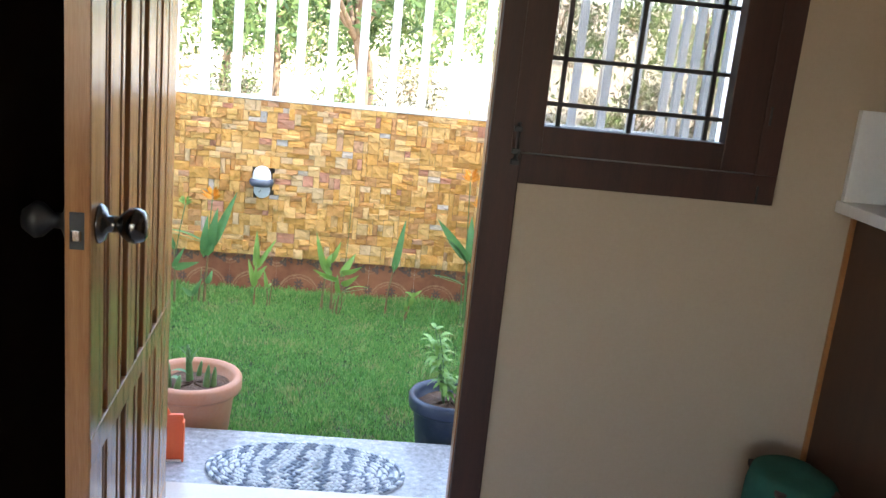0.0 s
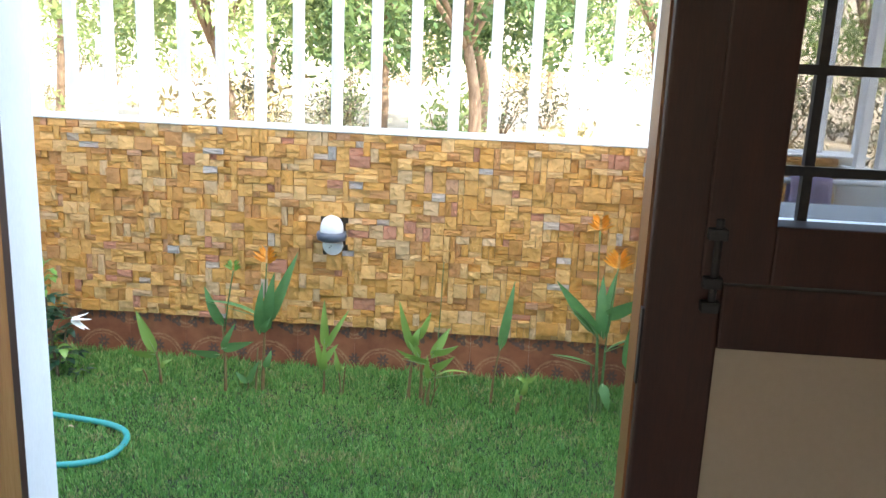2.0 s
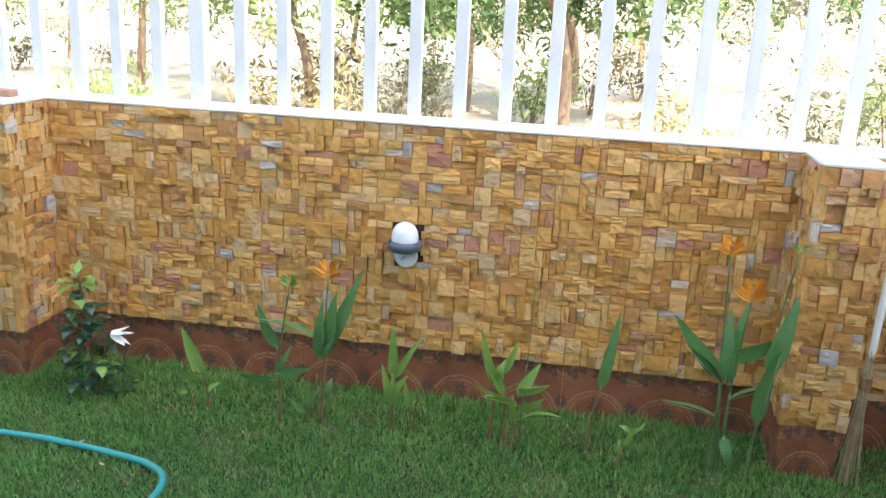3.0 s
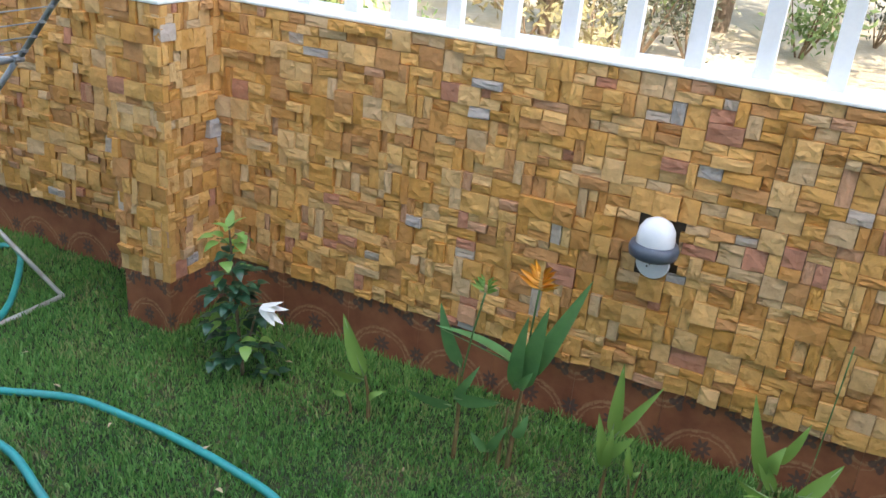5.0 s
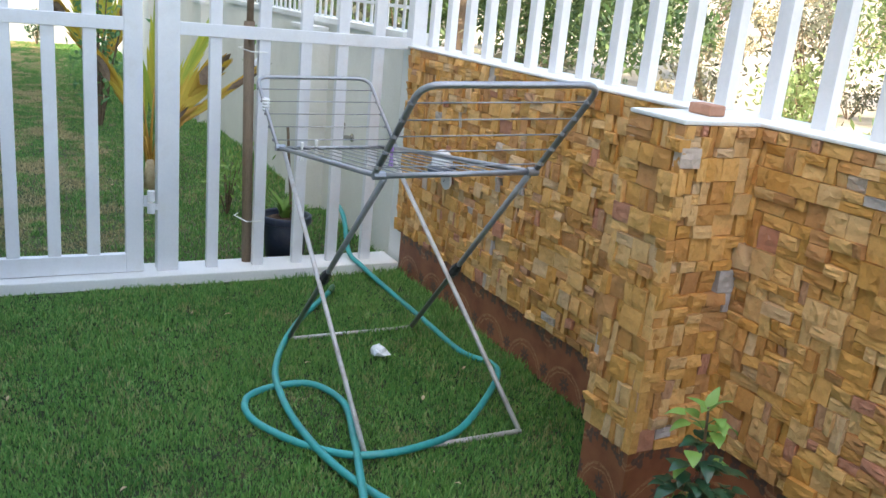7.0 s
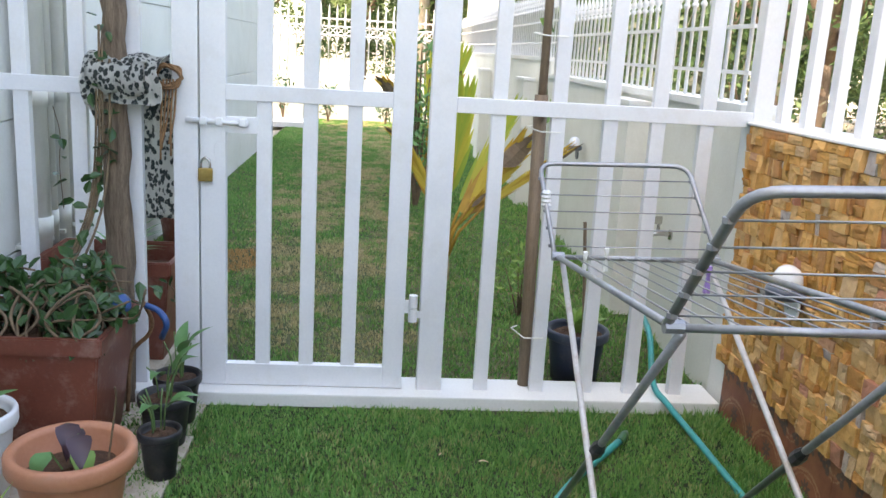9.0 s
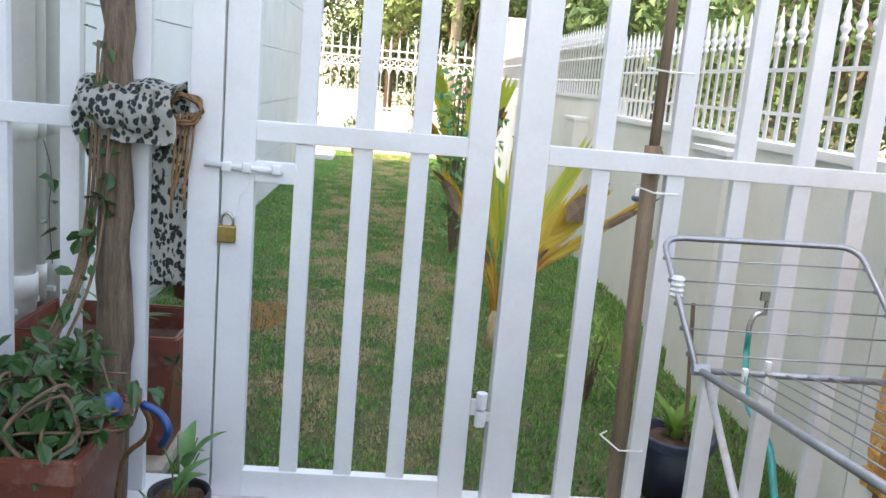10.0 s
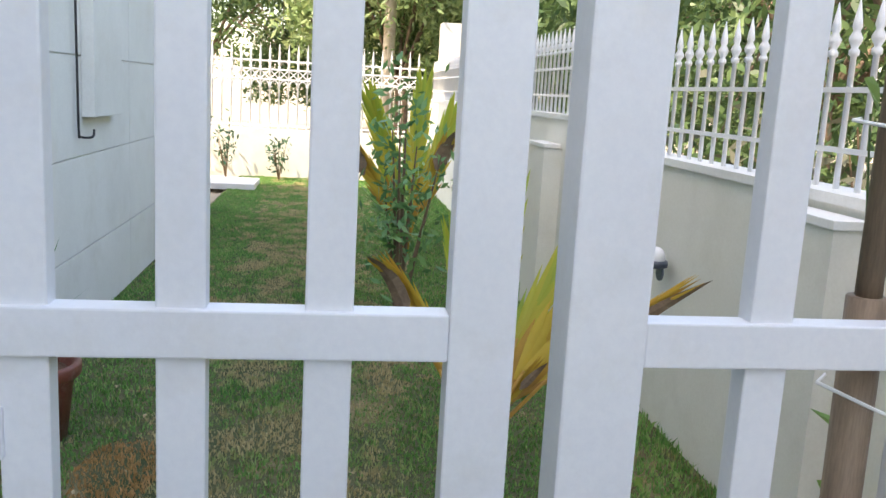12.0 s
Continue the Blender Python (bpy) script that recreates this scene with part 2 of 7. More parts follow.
M = dict(
    white=mat("white_gloss_paint", (0.69, 0.70, 0.73), (0.77, 0.775, 0.79), 0.35, scale=3, bump=0.06, stain=(0.60, 0.57, 0.52), stain_amt=0.25, stain_scale=7),
    plaster=mat("white_wall_paint", (0.70, 0.70, 0.67), (0.80, 0.80, 0.77), 0.8, scale=1.5, bump=0.2, stain=(0.58, 0.55, 0.47), stain_amt=0.25),
    cream=mat("cream_boundary_paint", (0.68, 0.67, 0.60), (0.77, 0.76, 0.70), 0.8, scale=1.2, bump=0.25, stain=(0.52, 0.50, 0.42), stain_amt=0.3),
    beige=mat("beige_room_paint", (0.44, 0.355, 0.265), (0.475, 0.385, 0.295), 0.75, scale=1.5, bump=0.08),
    ceiling=mat("ceiling_paint", (0.72, 0.70, 0.66), (0.76, 0.74, 0.70), 0.85, scale=2),
    wood_dark=mat("dark_stained_wood", (0.028, 0.009, 0.006), (0.058, 0.018, 0.011), 0.5, scale=3, fine=70, bump=0.1, stretch=(6, 6, 0.5)),
    wood_door=mat("varnished_teak", (0.30, 0.125, 0.045), (0.45, 0.215, 0.09), 0.22, scale=3, fine=60, bump=0.08, stretch=(8, 8, 0.4)),
    wood_groove_shade=mat("shadowed_groove_wood", (0.05, 0.015, 0.008), (0.08, 0.025, 0.012), 0.3, scale=3, fine=60, stretch=(8, 8, 0.4)),
    jamb_teak=mat("jamb_teak", (0.20, 0.075, 0.025), (0.30, 0.12, 0.045), 0.4, scale=3, fine=60, bump=0.08, stretch=(8, 8, 0.4)),
    granite=mat("grey_granite", (0.20, 0.19, 0.19), (0.42, 0.40, 0.40), 0.25, scale=45, fine=160, bump=0.03),
    floor=mat("cream_floor_tile", (0.52, 0.43, 0.36), (0.60, 0.51, 0.44), 0.18, scale=4, bump=0.02),
    nickel=mat("dark_nickel", (0.10, 0.095, 0.09), (0.16, 0.15, 0.145), 0.22, 1.0, scale=10, bump=0.02),
    chrome=mat("brushed_chrome", (0.42, 0.40, 0.38), (0.55, 0.53, 0.50), 0.2, 1.0, scale=10, bump=0.02),
    galv=mat("grey_painted_steel", (0.27, 0.275, 0.29), (0.38, 0.385, 0.40), 0.38, 0.6, scale=12, bump=0.08, stain=(0.42, 0.38, 0.34), stain_amt=0.3, stain_scale=14),
    galv_old=mat("weathered_white_steel", (0.48, 0.46, 0.44), (0.62, 0.60, 0.58), 0.5, 0.2, scale=14, bump=0.1, stain=(0.28, 0.15, 0.08), stain_amt=0.5, stain_scale=18),
    black=mat("black_plastic", (0.012, 0.012, 0.014), (0.028, 0.028, 0.032), 0.45, scale=9, bump=0.05, stain=(0.14, 0.12, 0.10), stain_amt=0.3, stain_scale=12),
    navy=mat("navy_plastic", (0.012, 0.018, 0.038), (0.025, 0.035, 0.065), 0.4, scale=9, bump=0.05, stain=(0.14, 0.13, 0.12), stain_amt=0.25, stain_scale=12),
    slate=mat("slate_grey_plastic", (0.07, 0.085, 0.12), (0.10, 0.12, 0.155), 0.35, scale=12, bump=0.04),
    opal=mat("opal_glass_globe", (0.74, 0.76, 0.80), (0.80, 0.81, 0.84), 0.12, scale=5, bump=0),
    terracotta=mat("terracotta_plastic", (0.43, 0.17, 0.09), (0.51, 0.215, 0.12), 0.5, scale=6, bump=0.05, stain=(0.36, 0.22, 0.16), stain_amt=0.35, stain_scale=6),
    brownpot=mat("red_brown_plastic", (0.15, 0.038, 0.022), (0.21, 0.058, 0.034), 0.45, scale=6, bump=0.06, stain=(0.40, 0.30, 0.25), stain_amt=0.35, stain_scale=11),
    soil=mat("garden_soil", (0.075, 0.038, 0.022), (0.19, 0.10, 0.06), 0.95, scale=14, fine=120, bump=0.8, dist=0.02),
    hose=mat("turquoise_hose", (0.012, 0.27, 0.255), (0.022, 0.36, 0.335), 0.35, scale=20, bump=0.05, stain=(0.10, 0.22, 0.20), stain_amt=0.3, stain_scale=9),
    log=mat("weathered_log", (0.13, 0.085, 0.058), (0.40, 0.29, 0.205), 0.9, scale=9, fine=70, bump=1.0, dist=0.02, stretch=(5, 5, 0.35)),
    bamboo=mat("dry_bamboo", (0.15, 0.10, 0.065), (0.29, 0.20, 0.13), 0.6, scale=7, fine=60, bump=0.3, stretch=(5, 5, 0.6)),
    brass=mat("tarnished_brass", (0.33, 0.22, 0.07), (0.47, 0.33, 0.12), 0.35, 0.9, scale=30, bump=0.05),
    pipe=mat("cream_pvc", (0.66, 0.65, 0.59), (0.74, 0.73, 0.68), 0.4, scale=5, bump=0.03),
    sand=mat("dry_sandy_ground", (0.296, 0.244, 0.178), (0.429, 0.370, 0.289), 0.95, scale=0.6, fine=14, bump=0.6, dist=0.03, stain=(0.30, 0.25, 0.14), stain_amt=0.6, stain_scale=0.25),
    paver=mat("buff_concrete_paver", (0.40, 0.34, 0.26), (0.52, 0.45, 0.36), 0.85, scale=8, bump=0.4, stain=(0.25, 0.16, 0.11), stain_amt=0.6, stain_scale=5),
    bark=mat("tree_bark", (0.12, 0.08, 0.055), (0.26, 0.19, 0.14), 0.95, scale=7, fine=40, bump=0.9, dist=0.02, stretch=(2, 2, 0.4)),
    green_cloth=mat("green_cloth", (0.01, 0.085, 0.06), (0.018, 0.125, 0.09), 0.9, scale=20, fine=300, bump=0.4),
    lilac=mat("lilac_cloth", (0.36, 0.29, 0.43), (0.48, 0.40, 0.55), 0.9, scale=12, fine=200, bump=0.3),
    orange=mat("orange_plastic", (0.72, 0.09, 0.02), (0.80, 0.13, 0.03), 0.35, scale=6, bump=0.03),
    straw=mat("dry_straw", (0.36, 0.26, 0.14), (0.56, 0.44, 0.27), 0.8, scale=30, bump=0.3),
    rope=mat("coir_rope", (0.17, 0.085, 0.04), (0.36, 0.20, 0.10), 0.95, scale=60, fine=200, bump=0.8),
    stem_green=mat("green_stem", (0.07, 0.15, 0.045), (0.13, 0.22, 0.075), 0.5, scale=15, bump=0.1),
    stem_red=mat("reddish_stem", (0.20, 0.085, 0.04), (0.22, 0.19, 0.075), 0.6, scale=15, bump=0.1),
    twig=mat("brown_twig", (0.10, 0.065, 0.04), (0.22, 0.15, 0.09), 0.85, scale=15, bump=0.3),
    flower=mat("orange_bract", (0.80, 0.27, 0.02), (0.88, 0.38, 0.04), 0.45, scale=25, bump=0.05),
    petal=mat("white_petal", (0.80, 0.80, 0.76), (0.86, 0.86, 0.83), 0.6, scale=20, bump=0.05),
    blue=mat("blue_plastic", (0.012, 0.06, 0.20), (0.02, 0.09, 0.28), 0.35, scale=9, bump=0.03),
    purple=mat("purple_plastic", (0.36, 0.22, 0.56), (0.44, 0.29, 0.64), 0.4, scale=9, bump=0.03),
    film=mat("clear_crumpled_film", (0.62, 0.64, 0.66), (0.80, 0.82, 0.84), 0.25, scale=40, bump=0.3),
    shade_dark=mat("shade_laminate", (0.016, 0.011, 0.009), (0.03, 0.02, 0.016), 0.22, scale=3, stretch=(4, 4, 0.4), bump=0.03),
    laminate=mat("walnut_laminate", (0.05, 0.022, 0.013), (0.085, 0.038, 0.022), 0.4, scale=3, stretch=(5, 5, 0.4), bump=0.05),
    orange_edge=mat("lit_edge_orange", (0.36, 0.15, 0.05), (0.42, 0.19, 0.07), 0.4, scale=6),
    brick=mat("red_block", (0.42, 0.20, 0.13), (0.52, 0.28, 0.19), 0.9, scale=9, bump=0.4),
    white_mesh=mat("white_shutter_plastic", (0.70, 0.70, 0.70), (0.78, 0.78, 0.78), 0.5, scale=4),
)
M["stone"], M["stone_stuff"] = stone_mat("sandstone_cladding", False), stone_mat("sandstone_cladding_rest", True)
M["red_tile"] = red_tile_mat()
M["mortar"] = mat("brown_mortar", (0.16, 0.10, 0.06), (0.28, 0.19, 0.12), 0.95, scale=20, bump=0.5)
M["midrib"] = mat("pale_midrib", (0.24, 0.36, 0.16), (0.32, 0.44, 0.20), 0.45, scale=20, bump=0.05)
M["shaded_mortar"] = mat("shaded_mortar", (0.05, 0.038, 0.028), (0.11, 0.082, 0.058), 0.95, scale=40, bump=0.6)
M["leaf_heli"] = leaf_mat("heliconia_leaf", [(0.075, 0.20, 0.075), (0.125, 0.29, 0.10), (0.22, 0.39, 0.12)], 0.3, 0.2, 30.0)
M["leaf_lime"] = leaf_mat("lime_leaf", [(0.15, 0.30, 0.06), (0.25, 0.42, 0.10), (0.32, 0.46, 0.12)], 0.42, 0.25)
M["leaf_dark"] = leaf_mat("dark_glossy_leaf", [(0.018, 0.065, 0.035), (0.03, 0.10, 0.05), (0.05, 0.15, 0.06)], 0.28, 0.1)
M["leaf_money"] = leaf_mat("creeper_leaf", [(0.012, 0.048, 0.014), (0.032, 0.095, 0.022), (0.23, 0.35, 0.06)], 0.3, 0.15)
M["leaf_tree"] = leaf_mat("tree_leaf", [(0.035, 0.08, 0.03), (0.075, 0.145, 0.05), (0.17, 0.25, 0.09)], 0.5, 0.3, 1.0)
M["leaf_tree_light"] = leaf_mat("light_tree_leaf", [(0.12, 0.20, 0.075), (0.20, 0.29, 0.11), (0.33, 0.40, 0.17)], 0.5, 0.3, 1.0)
M["scrub"] = leaf_mat("dry_scrub_leaf", [(0.13, 0.10, 0.05), (0.24, 0.21, 0.10), (0.33, 0.30, 0.17)], 0.8, 0.2, 1.0)
M["scrub_grey"] = leaf_mat("grey_scrub_leaf", [(0.05, 0.06, 0.04), (0.10, 0.105, 0.07), (0.15, 0.15, 0.10)], 0.8, 0.15, 1.0)
M["palm"] = leaf_mat("yellowing_palm_leaf", [(0.24, 0.36, 0.05), (0.42, 0.50, 0.06), (0.66, 0.54, 0.07)], 0.4, 0.35, 3)
M["palm_dry"] = leaf_mat("scorched_palm_leaf", [(0.22, 0.07, 0.03), (0.62, 0.36, 0.05), (0.72, 0.55, 0.08)], 0.5, 0.25, 9)
M["leaf_purple"] = leaf_mat("purple_leaf", [(0.03, 0.012, 0.02), (0.05, 0.02, 0.03), (0.08, 0.03, 0.04)], 0.3, 0.05)


def grass_mat():
    m, nt, b, geo = base_mat("lawn_grass", 0.6)
    big = noise_node(nt, geo.outputs["Position"], 1.1, 3, 0.6)
    mid = noise_node(nt, geo.outputs["Position"], 5.0, 4, 0.7)
    v = math_node(nt, "ADD", math_node(nt, "MULTIPLY", geo.outputs["Random Per Island"], 0.5), math_node(nt, "MULTIPLY", big, 0.5))
    col = ramp_node(nt, v, [(0.2, (0.065, 0.21, 0.05)), (0.5, (0.15, 0.36, 0.085)), (0.85, (0.32, 0.50, 0.16))])
    dry = ramp_node(nt, math_node(nt, "ADD", math_node(nt, "MULTIPLY", mid, 0.75), math_node(nt, "MULTIPLY", geo.outputs["Random Per Island"], 0.25)), [(0.575, (0, 0, 0)), (0.66, (0.75,) * 3)])
    col = mix_nodes(nt, dry, col, (0.42, 0.38, 0.18))
    # a worn strip down the side yard
    sep = nt.nodes.new("ShaderNodeSeparateXYZ")
    nt.links.new(geo.outputs["Position"], sep.inputs[0])
    strip = math_node(nt, "LESS_THAN", math_node(nt, "ABSOLUTE", math_node(nt, "ADD", math_node(nt, "SUBTRACT", sep.outputs[1], 3.7), math_node(nt, "MULTIPLY", math_node(nt, "SUBTRACT", mid, 0.5), 2.0))), 0.6)
    west = math_node(nt, "LESS_THAN", sep.outputs[0], -5.7)
    band = noise_node(nt, geo.outputs["Position"], 2.2, 4, 0.7)
    worn = math_node(nt, "MULTIPLY", math_node(nt, "MULTIPLY", strip, west), ramp_node(nt, band, [(0.455, (0, 0, 0)), (0.55, (0.85,) * 3)]))
    col = mix_nodes(nt, worn, col, (0.60, 0.45, 0.26))
    # a patch of bare orange earth
    ex = math_node(nt, "ADD", math_node(nt, "ADD", sep.outputs[0], 7.6), math_node(nt, "MULTIPLY", math_node(nt, "SUBTRACT", mid, 0.5), 0.5))
    ey = math_node(nt, "MULTIPLY", math_node(nt, "SUBTRACT", sep.outputs[1], 3.12), 2.0)
    near_patch = math_node(nt, "LESS_THAN", math_node(nt, "ADD", math_node(nt, "MULTIPLY", ex, ex), math_node(nt, "MULTIPLY", ey, ey)), 0.11)
    col = mix_nodes(nt, math_node(nt, "MULTIPLY", near_patch, 0.92), col, (0.58, 0.31, 0.13))
    nt.links.new(col, b.inputs["Base Color"])
    t = nt.nodes.new("ShaderNodeBsdfTranslucent")
    nt.links.new(col, t.inputs[0])
    ms = nt.nodes.new("ShaderNodeMixShader")
    ms.inputs[0].default_value = 0.25
    nt.links.new(b.outputs[0], ms.inputs[1])
    nt.links.new(t.outputs[0], ms.inputs[2])
    nt.links.new(ms.outputs[0], nt.nodes["Material Output"].inputs[0])
    return m


M["grass"] = grass_mat()
M["turf_worn"] = mat("worn_lawn_soil", (0.05, 0.075, 0.022), (0.12, 0.115, 0.05), 0.95, scale=3, fine=60, bump=0.8, dist=0.02, stain=(0.36, 0.25, 0.13), stain_amt=0.75, stain_scale=1.6)
# lawn soil darkened: deep shade between the grass blades is in this colour
M["turf"] = mat("shaded_lawn_soil", (0.018, 0.034, 0.010), (0.045, 0.066, 0.02), 0.95, scale=3, fine=60, bump=0.8, dist=0.02, stain=(0.20, 0.13, 0.07), stain_amt=0.6, stain_scale=2.5)
glass_m, glass_nt, glass_b, _ = base_mat("window_glass", 0.02)
glass_b.inputs["Transmission Weight"].default_value, glass_b.inputs["IOR"].default_value = 1.0, 1.45
M["glass"] = glass_m
net_m, net_nt, net_b, _ = base_mat("insect_net", 0.8)
net_b.inputs["Base Color"].default_value = (0.10, 0.10, 0.10, 1)
net_t, net_x = net_nt.nodes.new("ShaderNodeBsdfTransparent"), net_nt.nodes.new("ShaderNodeMixShader")
net_x.inputs[0].default_value = 0.5
net_nt.links.new(net_b.outputs[0], net_x.inputs[1])
net_nt.links.new(net_t.outputs[0], net_x.inputs[2])
net_nt.links.new(net_x.outputs[0], net_nt.nodes["Material Output"].inputs[0])
M["net"] = net_m


# ---- building blocks ----
def mesh_of(name, bm, material, smooth=False):
    me = bpy.data.meshes.new(name)
    bmesh.ops.recalc_face_normals(bm, faces=bm.faces)
    bm.to_mesh(me)
    bm.free()
    me.materials.append(M[material])
    if smooth:
        me.shade_smooth()
    return me


def part(name, bm, material, parent, label="", smooth=False):
    ob = new(name, mesh_of(name, bm, material, smooth))
    ob.parent = parent
    if label:
        ob["label"] = label
    return ob


def thing(name, label, category, group="", kind="", at=(0, 0, 0), rz=0):
    e = new(name)
    e.empty_display_size = 0.1
    e.matrix_basis = pose(*at, 0, 0, rz)
    return tagged(e, label, category, group, kind)


def solid(name, bm, material, label, category, kind="", group="", smooth=False):
    return tagged(new(name, mesh_of(name, bm, material, smooth)), label, category, group, kind)


def box(bm, x0, x1, y0, y1, z0, z1, bevel=0.0):
    n = bmesh.new()
    v = [n.verts.new((x, y, z)) for x in (x0, x1) for y in (y0, y1) for z in (z0, z1)]
    for f in ((0, 1, 3, 2), (4, 6, 7, 5), (0, 4, 5, 1), (2, 3, 7, 6), (0, 2, 6, 4), (1, 5, 7, 3)):
        n.faces.new([v[i] for i in f])
    if bevel:
        bmesh.ops.bevel(n, geom=n.edges[:], offset=bevel, segments=2, affect="EDGES", profile=0.6)
    me = bpy.data.meshes.new("tmp")
    n.to_mesh(me)
    n.free()
    bm.from_mesh(me)
    bpy.data.meshes.remove(me)
    return bm


def one_box(*a):
    return box(bmesh.new(), *a)


def tube(bm, pts, radii, sides=8, cap=True):
    """A round tube along points; radii a number or one for each."""
    pts = [Vector(p) for p in pts]
    if not isinstance(radii, (list, tuple)):
        radii = [radii] * len(pts)
    rings, side = [], None
    for i, p in enumerate(pts):
        d = (pts[min(i + 1, len(pts) - 1)] - pts[max(i - 1, 0)]).normalized()
        if side is None:
            side = d.cross(Vector((0, 0, 1)) if abs(d.z) < 0.9 else Vector((1, 0, 0))).normalized()
        side = (side - d * side.dot(d)).normalized()
        up = d.cross(side)
        rings.append([bm.verts.new(p + (side * math.cos(2 * math.pi * k / sides) + up * math.sin(2 * math.pi * k / sides)) * radii[i]) for k in range(sides)])
    for a, b in zip(rings, rings[1:]):
        for k in range(sides):
            bm.faces.new((a[k], a[(k + 1) % sides], b[(k + 1) % sides], b[k]))
    if cap:
        bm.faces.new(rings[0][::-1])
        bm.faces.new(rings[-1])
    return bm


def curve_pts(pts, n=6):
    """Catmull-Rom through points."""
    P = [Vector(p) for p in pts]
    P = [P[0] * 2 - P[1]] + P + [P[-1] * 2 - P[-2]]
    out = []
    for i in range(1, len(P) - 2):
        for k in range(n):
            t = k / n
            a, b, c, d = P[i - 1], P[i], P[i + 1], P[i + 2]
            out.append(0.5 * ((2 * b) + (c - a) * t + (2 * a - 5 * b + 4 * c - d) * t * t + (3 * b - a - 3 * c + d) * t ** 3))
    return out + [P[-2]]


def lathe(bm, profile, sides=28, at=(0, 0, 0), sx=1.0, sy=1.0):
    """Turned shape: profile of (radius, z)."""
    rings = []
    for r, z in profile:
        rings.append([bm.verts.new((at[0] + sx * r * math.cos(2 * math.pi * k / sides), at[1] + sy * r * math.sin(2 * math.pi * k / sides), at[2] + z)) for k in range(sides)])
    for a, b in zip(rings, rings[1:]):
        for k in range(sides):
            bm.faces.new((a[k], a[(k + 1) % sides], b[(k + 1) % sides], b[k]))
    bm.faces.new(rings[0][::-1])
    bm.faces.new(rings[-1])
    return bm


def blade(bm, base, tip, width, sag=0.0, fold=0.25, n=7, side=None, shape=0.55):
    """A leaf with a folded midrib: base and tip, its greatest width, how far it sags."""
    base, tip = Vector(base), Vector(tip)
    d = tip - base
    s = side.normalized() if side is not None else d.cross(Vector((0, 0, 1)))
    if s.length < 1e-4:
        s = Vector((1, 0, 0))
    s.normalize()
    up = s.cross(d).normalized()
    prev = None
    for i in range(n + 1):
        t = i / n
        w = width * 0.5 * math.sin(math.pi * min(1, t ** shape)) ** 0.8 if 0 < i < n else width * (0.06 if i == 0 else 0.01)
        c = base + d * t + up * (sag * math.sin(math.pi * t))
        row = [bm.verts.new(c - s * w + up * w * fold), bm.verts.new(c), bm.verts.new(c + s * w + up * w * fold)]
        if prev:
            bm.faces.new((prev[0], prev[1], row[1], row[0]))
            bm.faces.new((prev[1], prev[2], row[2], row[1]))
        prev = row
    return bm


def joined(name, verts, faces, material, smooth=False):
    me = bpy.data.meshes.new(name)
    me.vertices.add(len(verts))
    me.vertices.foreach_set("co", np.asarray(verts, np.float32).ravel())
    faces = np.asarray(faces, np.int32)
    k = faces.shape[1]
    me.loops.add(faces.size)
    me.loops.foreach_set("vertex_index", faces.ravel())
    me.polygons.add(len(faces))
    me.polygons.foreach_set("loop_start", np.arange(0, faces.size, k, dtype=np.int32))
    me.update(calc_edges=True)
    me.validate()
    me.materials.append(M[material])
    if smooth:
        me.shade_smooth()
    else:
        me.shade_flat()
    return me


# ---- ground and lawn ----
ground_bm = bmesh.new()
GX = [-900, -300, -120, -60, -40, -30] + [-25 + 1.0 * i for i in range(41)] + [22, 30, 45, 80, 200, 900]
GY = [-900, -200, -60, -20, -6, 0, 3, 5.6] + [6.5 + 1.5 * i for i in range(26)] + [50, 65, 90, 140, 300, 900]
grid = {}
for i, x in enumerate(GX):
    for j, y in enumerate(GY):
        far = max(0.0, y - 9) if y > 9 else max(0.0, -x - 24) if x < -24 else 0.0
        z = -0.06 + min(far, 120) * 0.012 + (noise.noise((x * 0.15, y * 0.15, 0)) * 0.25 if far > 0 else 0)
        if x < -24 and y <= 9:
            z += min(-x - 24, 100) * 0.04
        if y > 45:
            z += (y - 45) * 0.10 if y <= 140 else 9.5
        grid[i, j] = ground_bm.verts.new((x, y, z))
for i in range(len(GX) - 1):
    for j in range(len(GY) - 1):
        ground_bm.faces.new((grid[i, j], grid[i + 1, j], grid[i + 1, j + 1], grid[i, j + 1]))
ground = solid("ground", ground_bm, "sand", "dry sandy ground reaching to a low scrubby hill", "ground", "structure", smooth=True)

turf_bm = box(bmesh.new(), -5.44, 1.24, 2.43, 5.54, -0.05, 0.0)
solid("lawn_floor_side", box(bmesh.new(), -19.0, -5.44, 2.43, 5.54, -0.05, 0.0), "turf_worn", "worn brown soil under the side yard grass", "lawn soil", "structure")
lawn = solid("lawn_floor", turf_bm, "turf", "soil under the green lawn, darkened for the shade between the blades", "lawn soil", "structure")


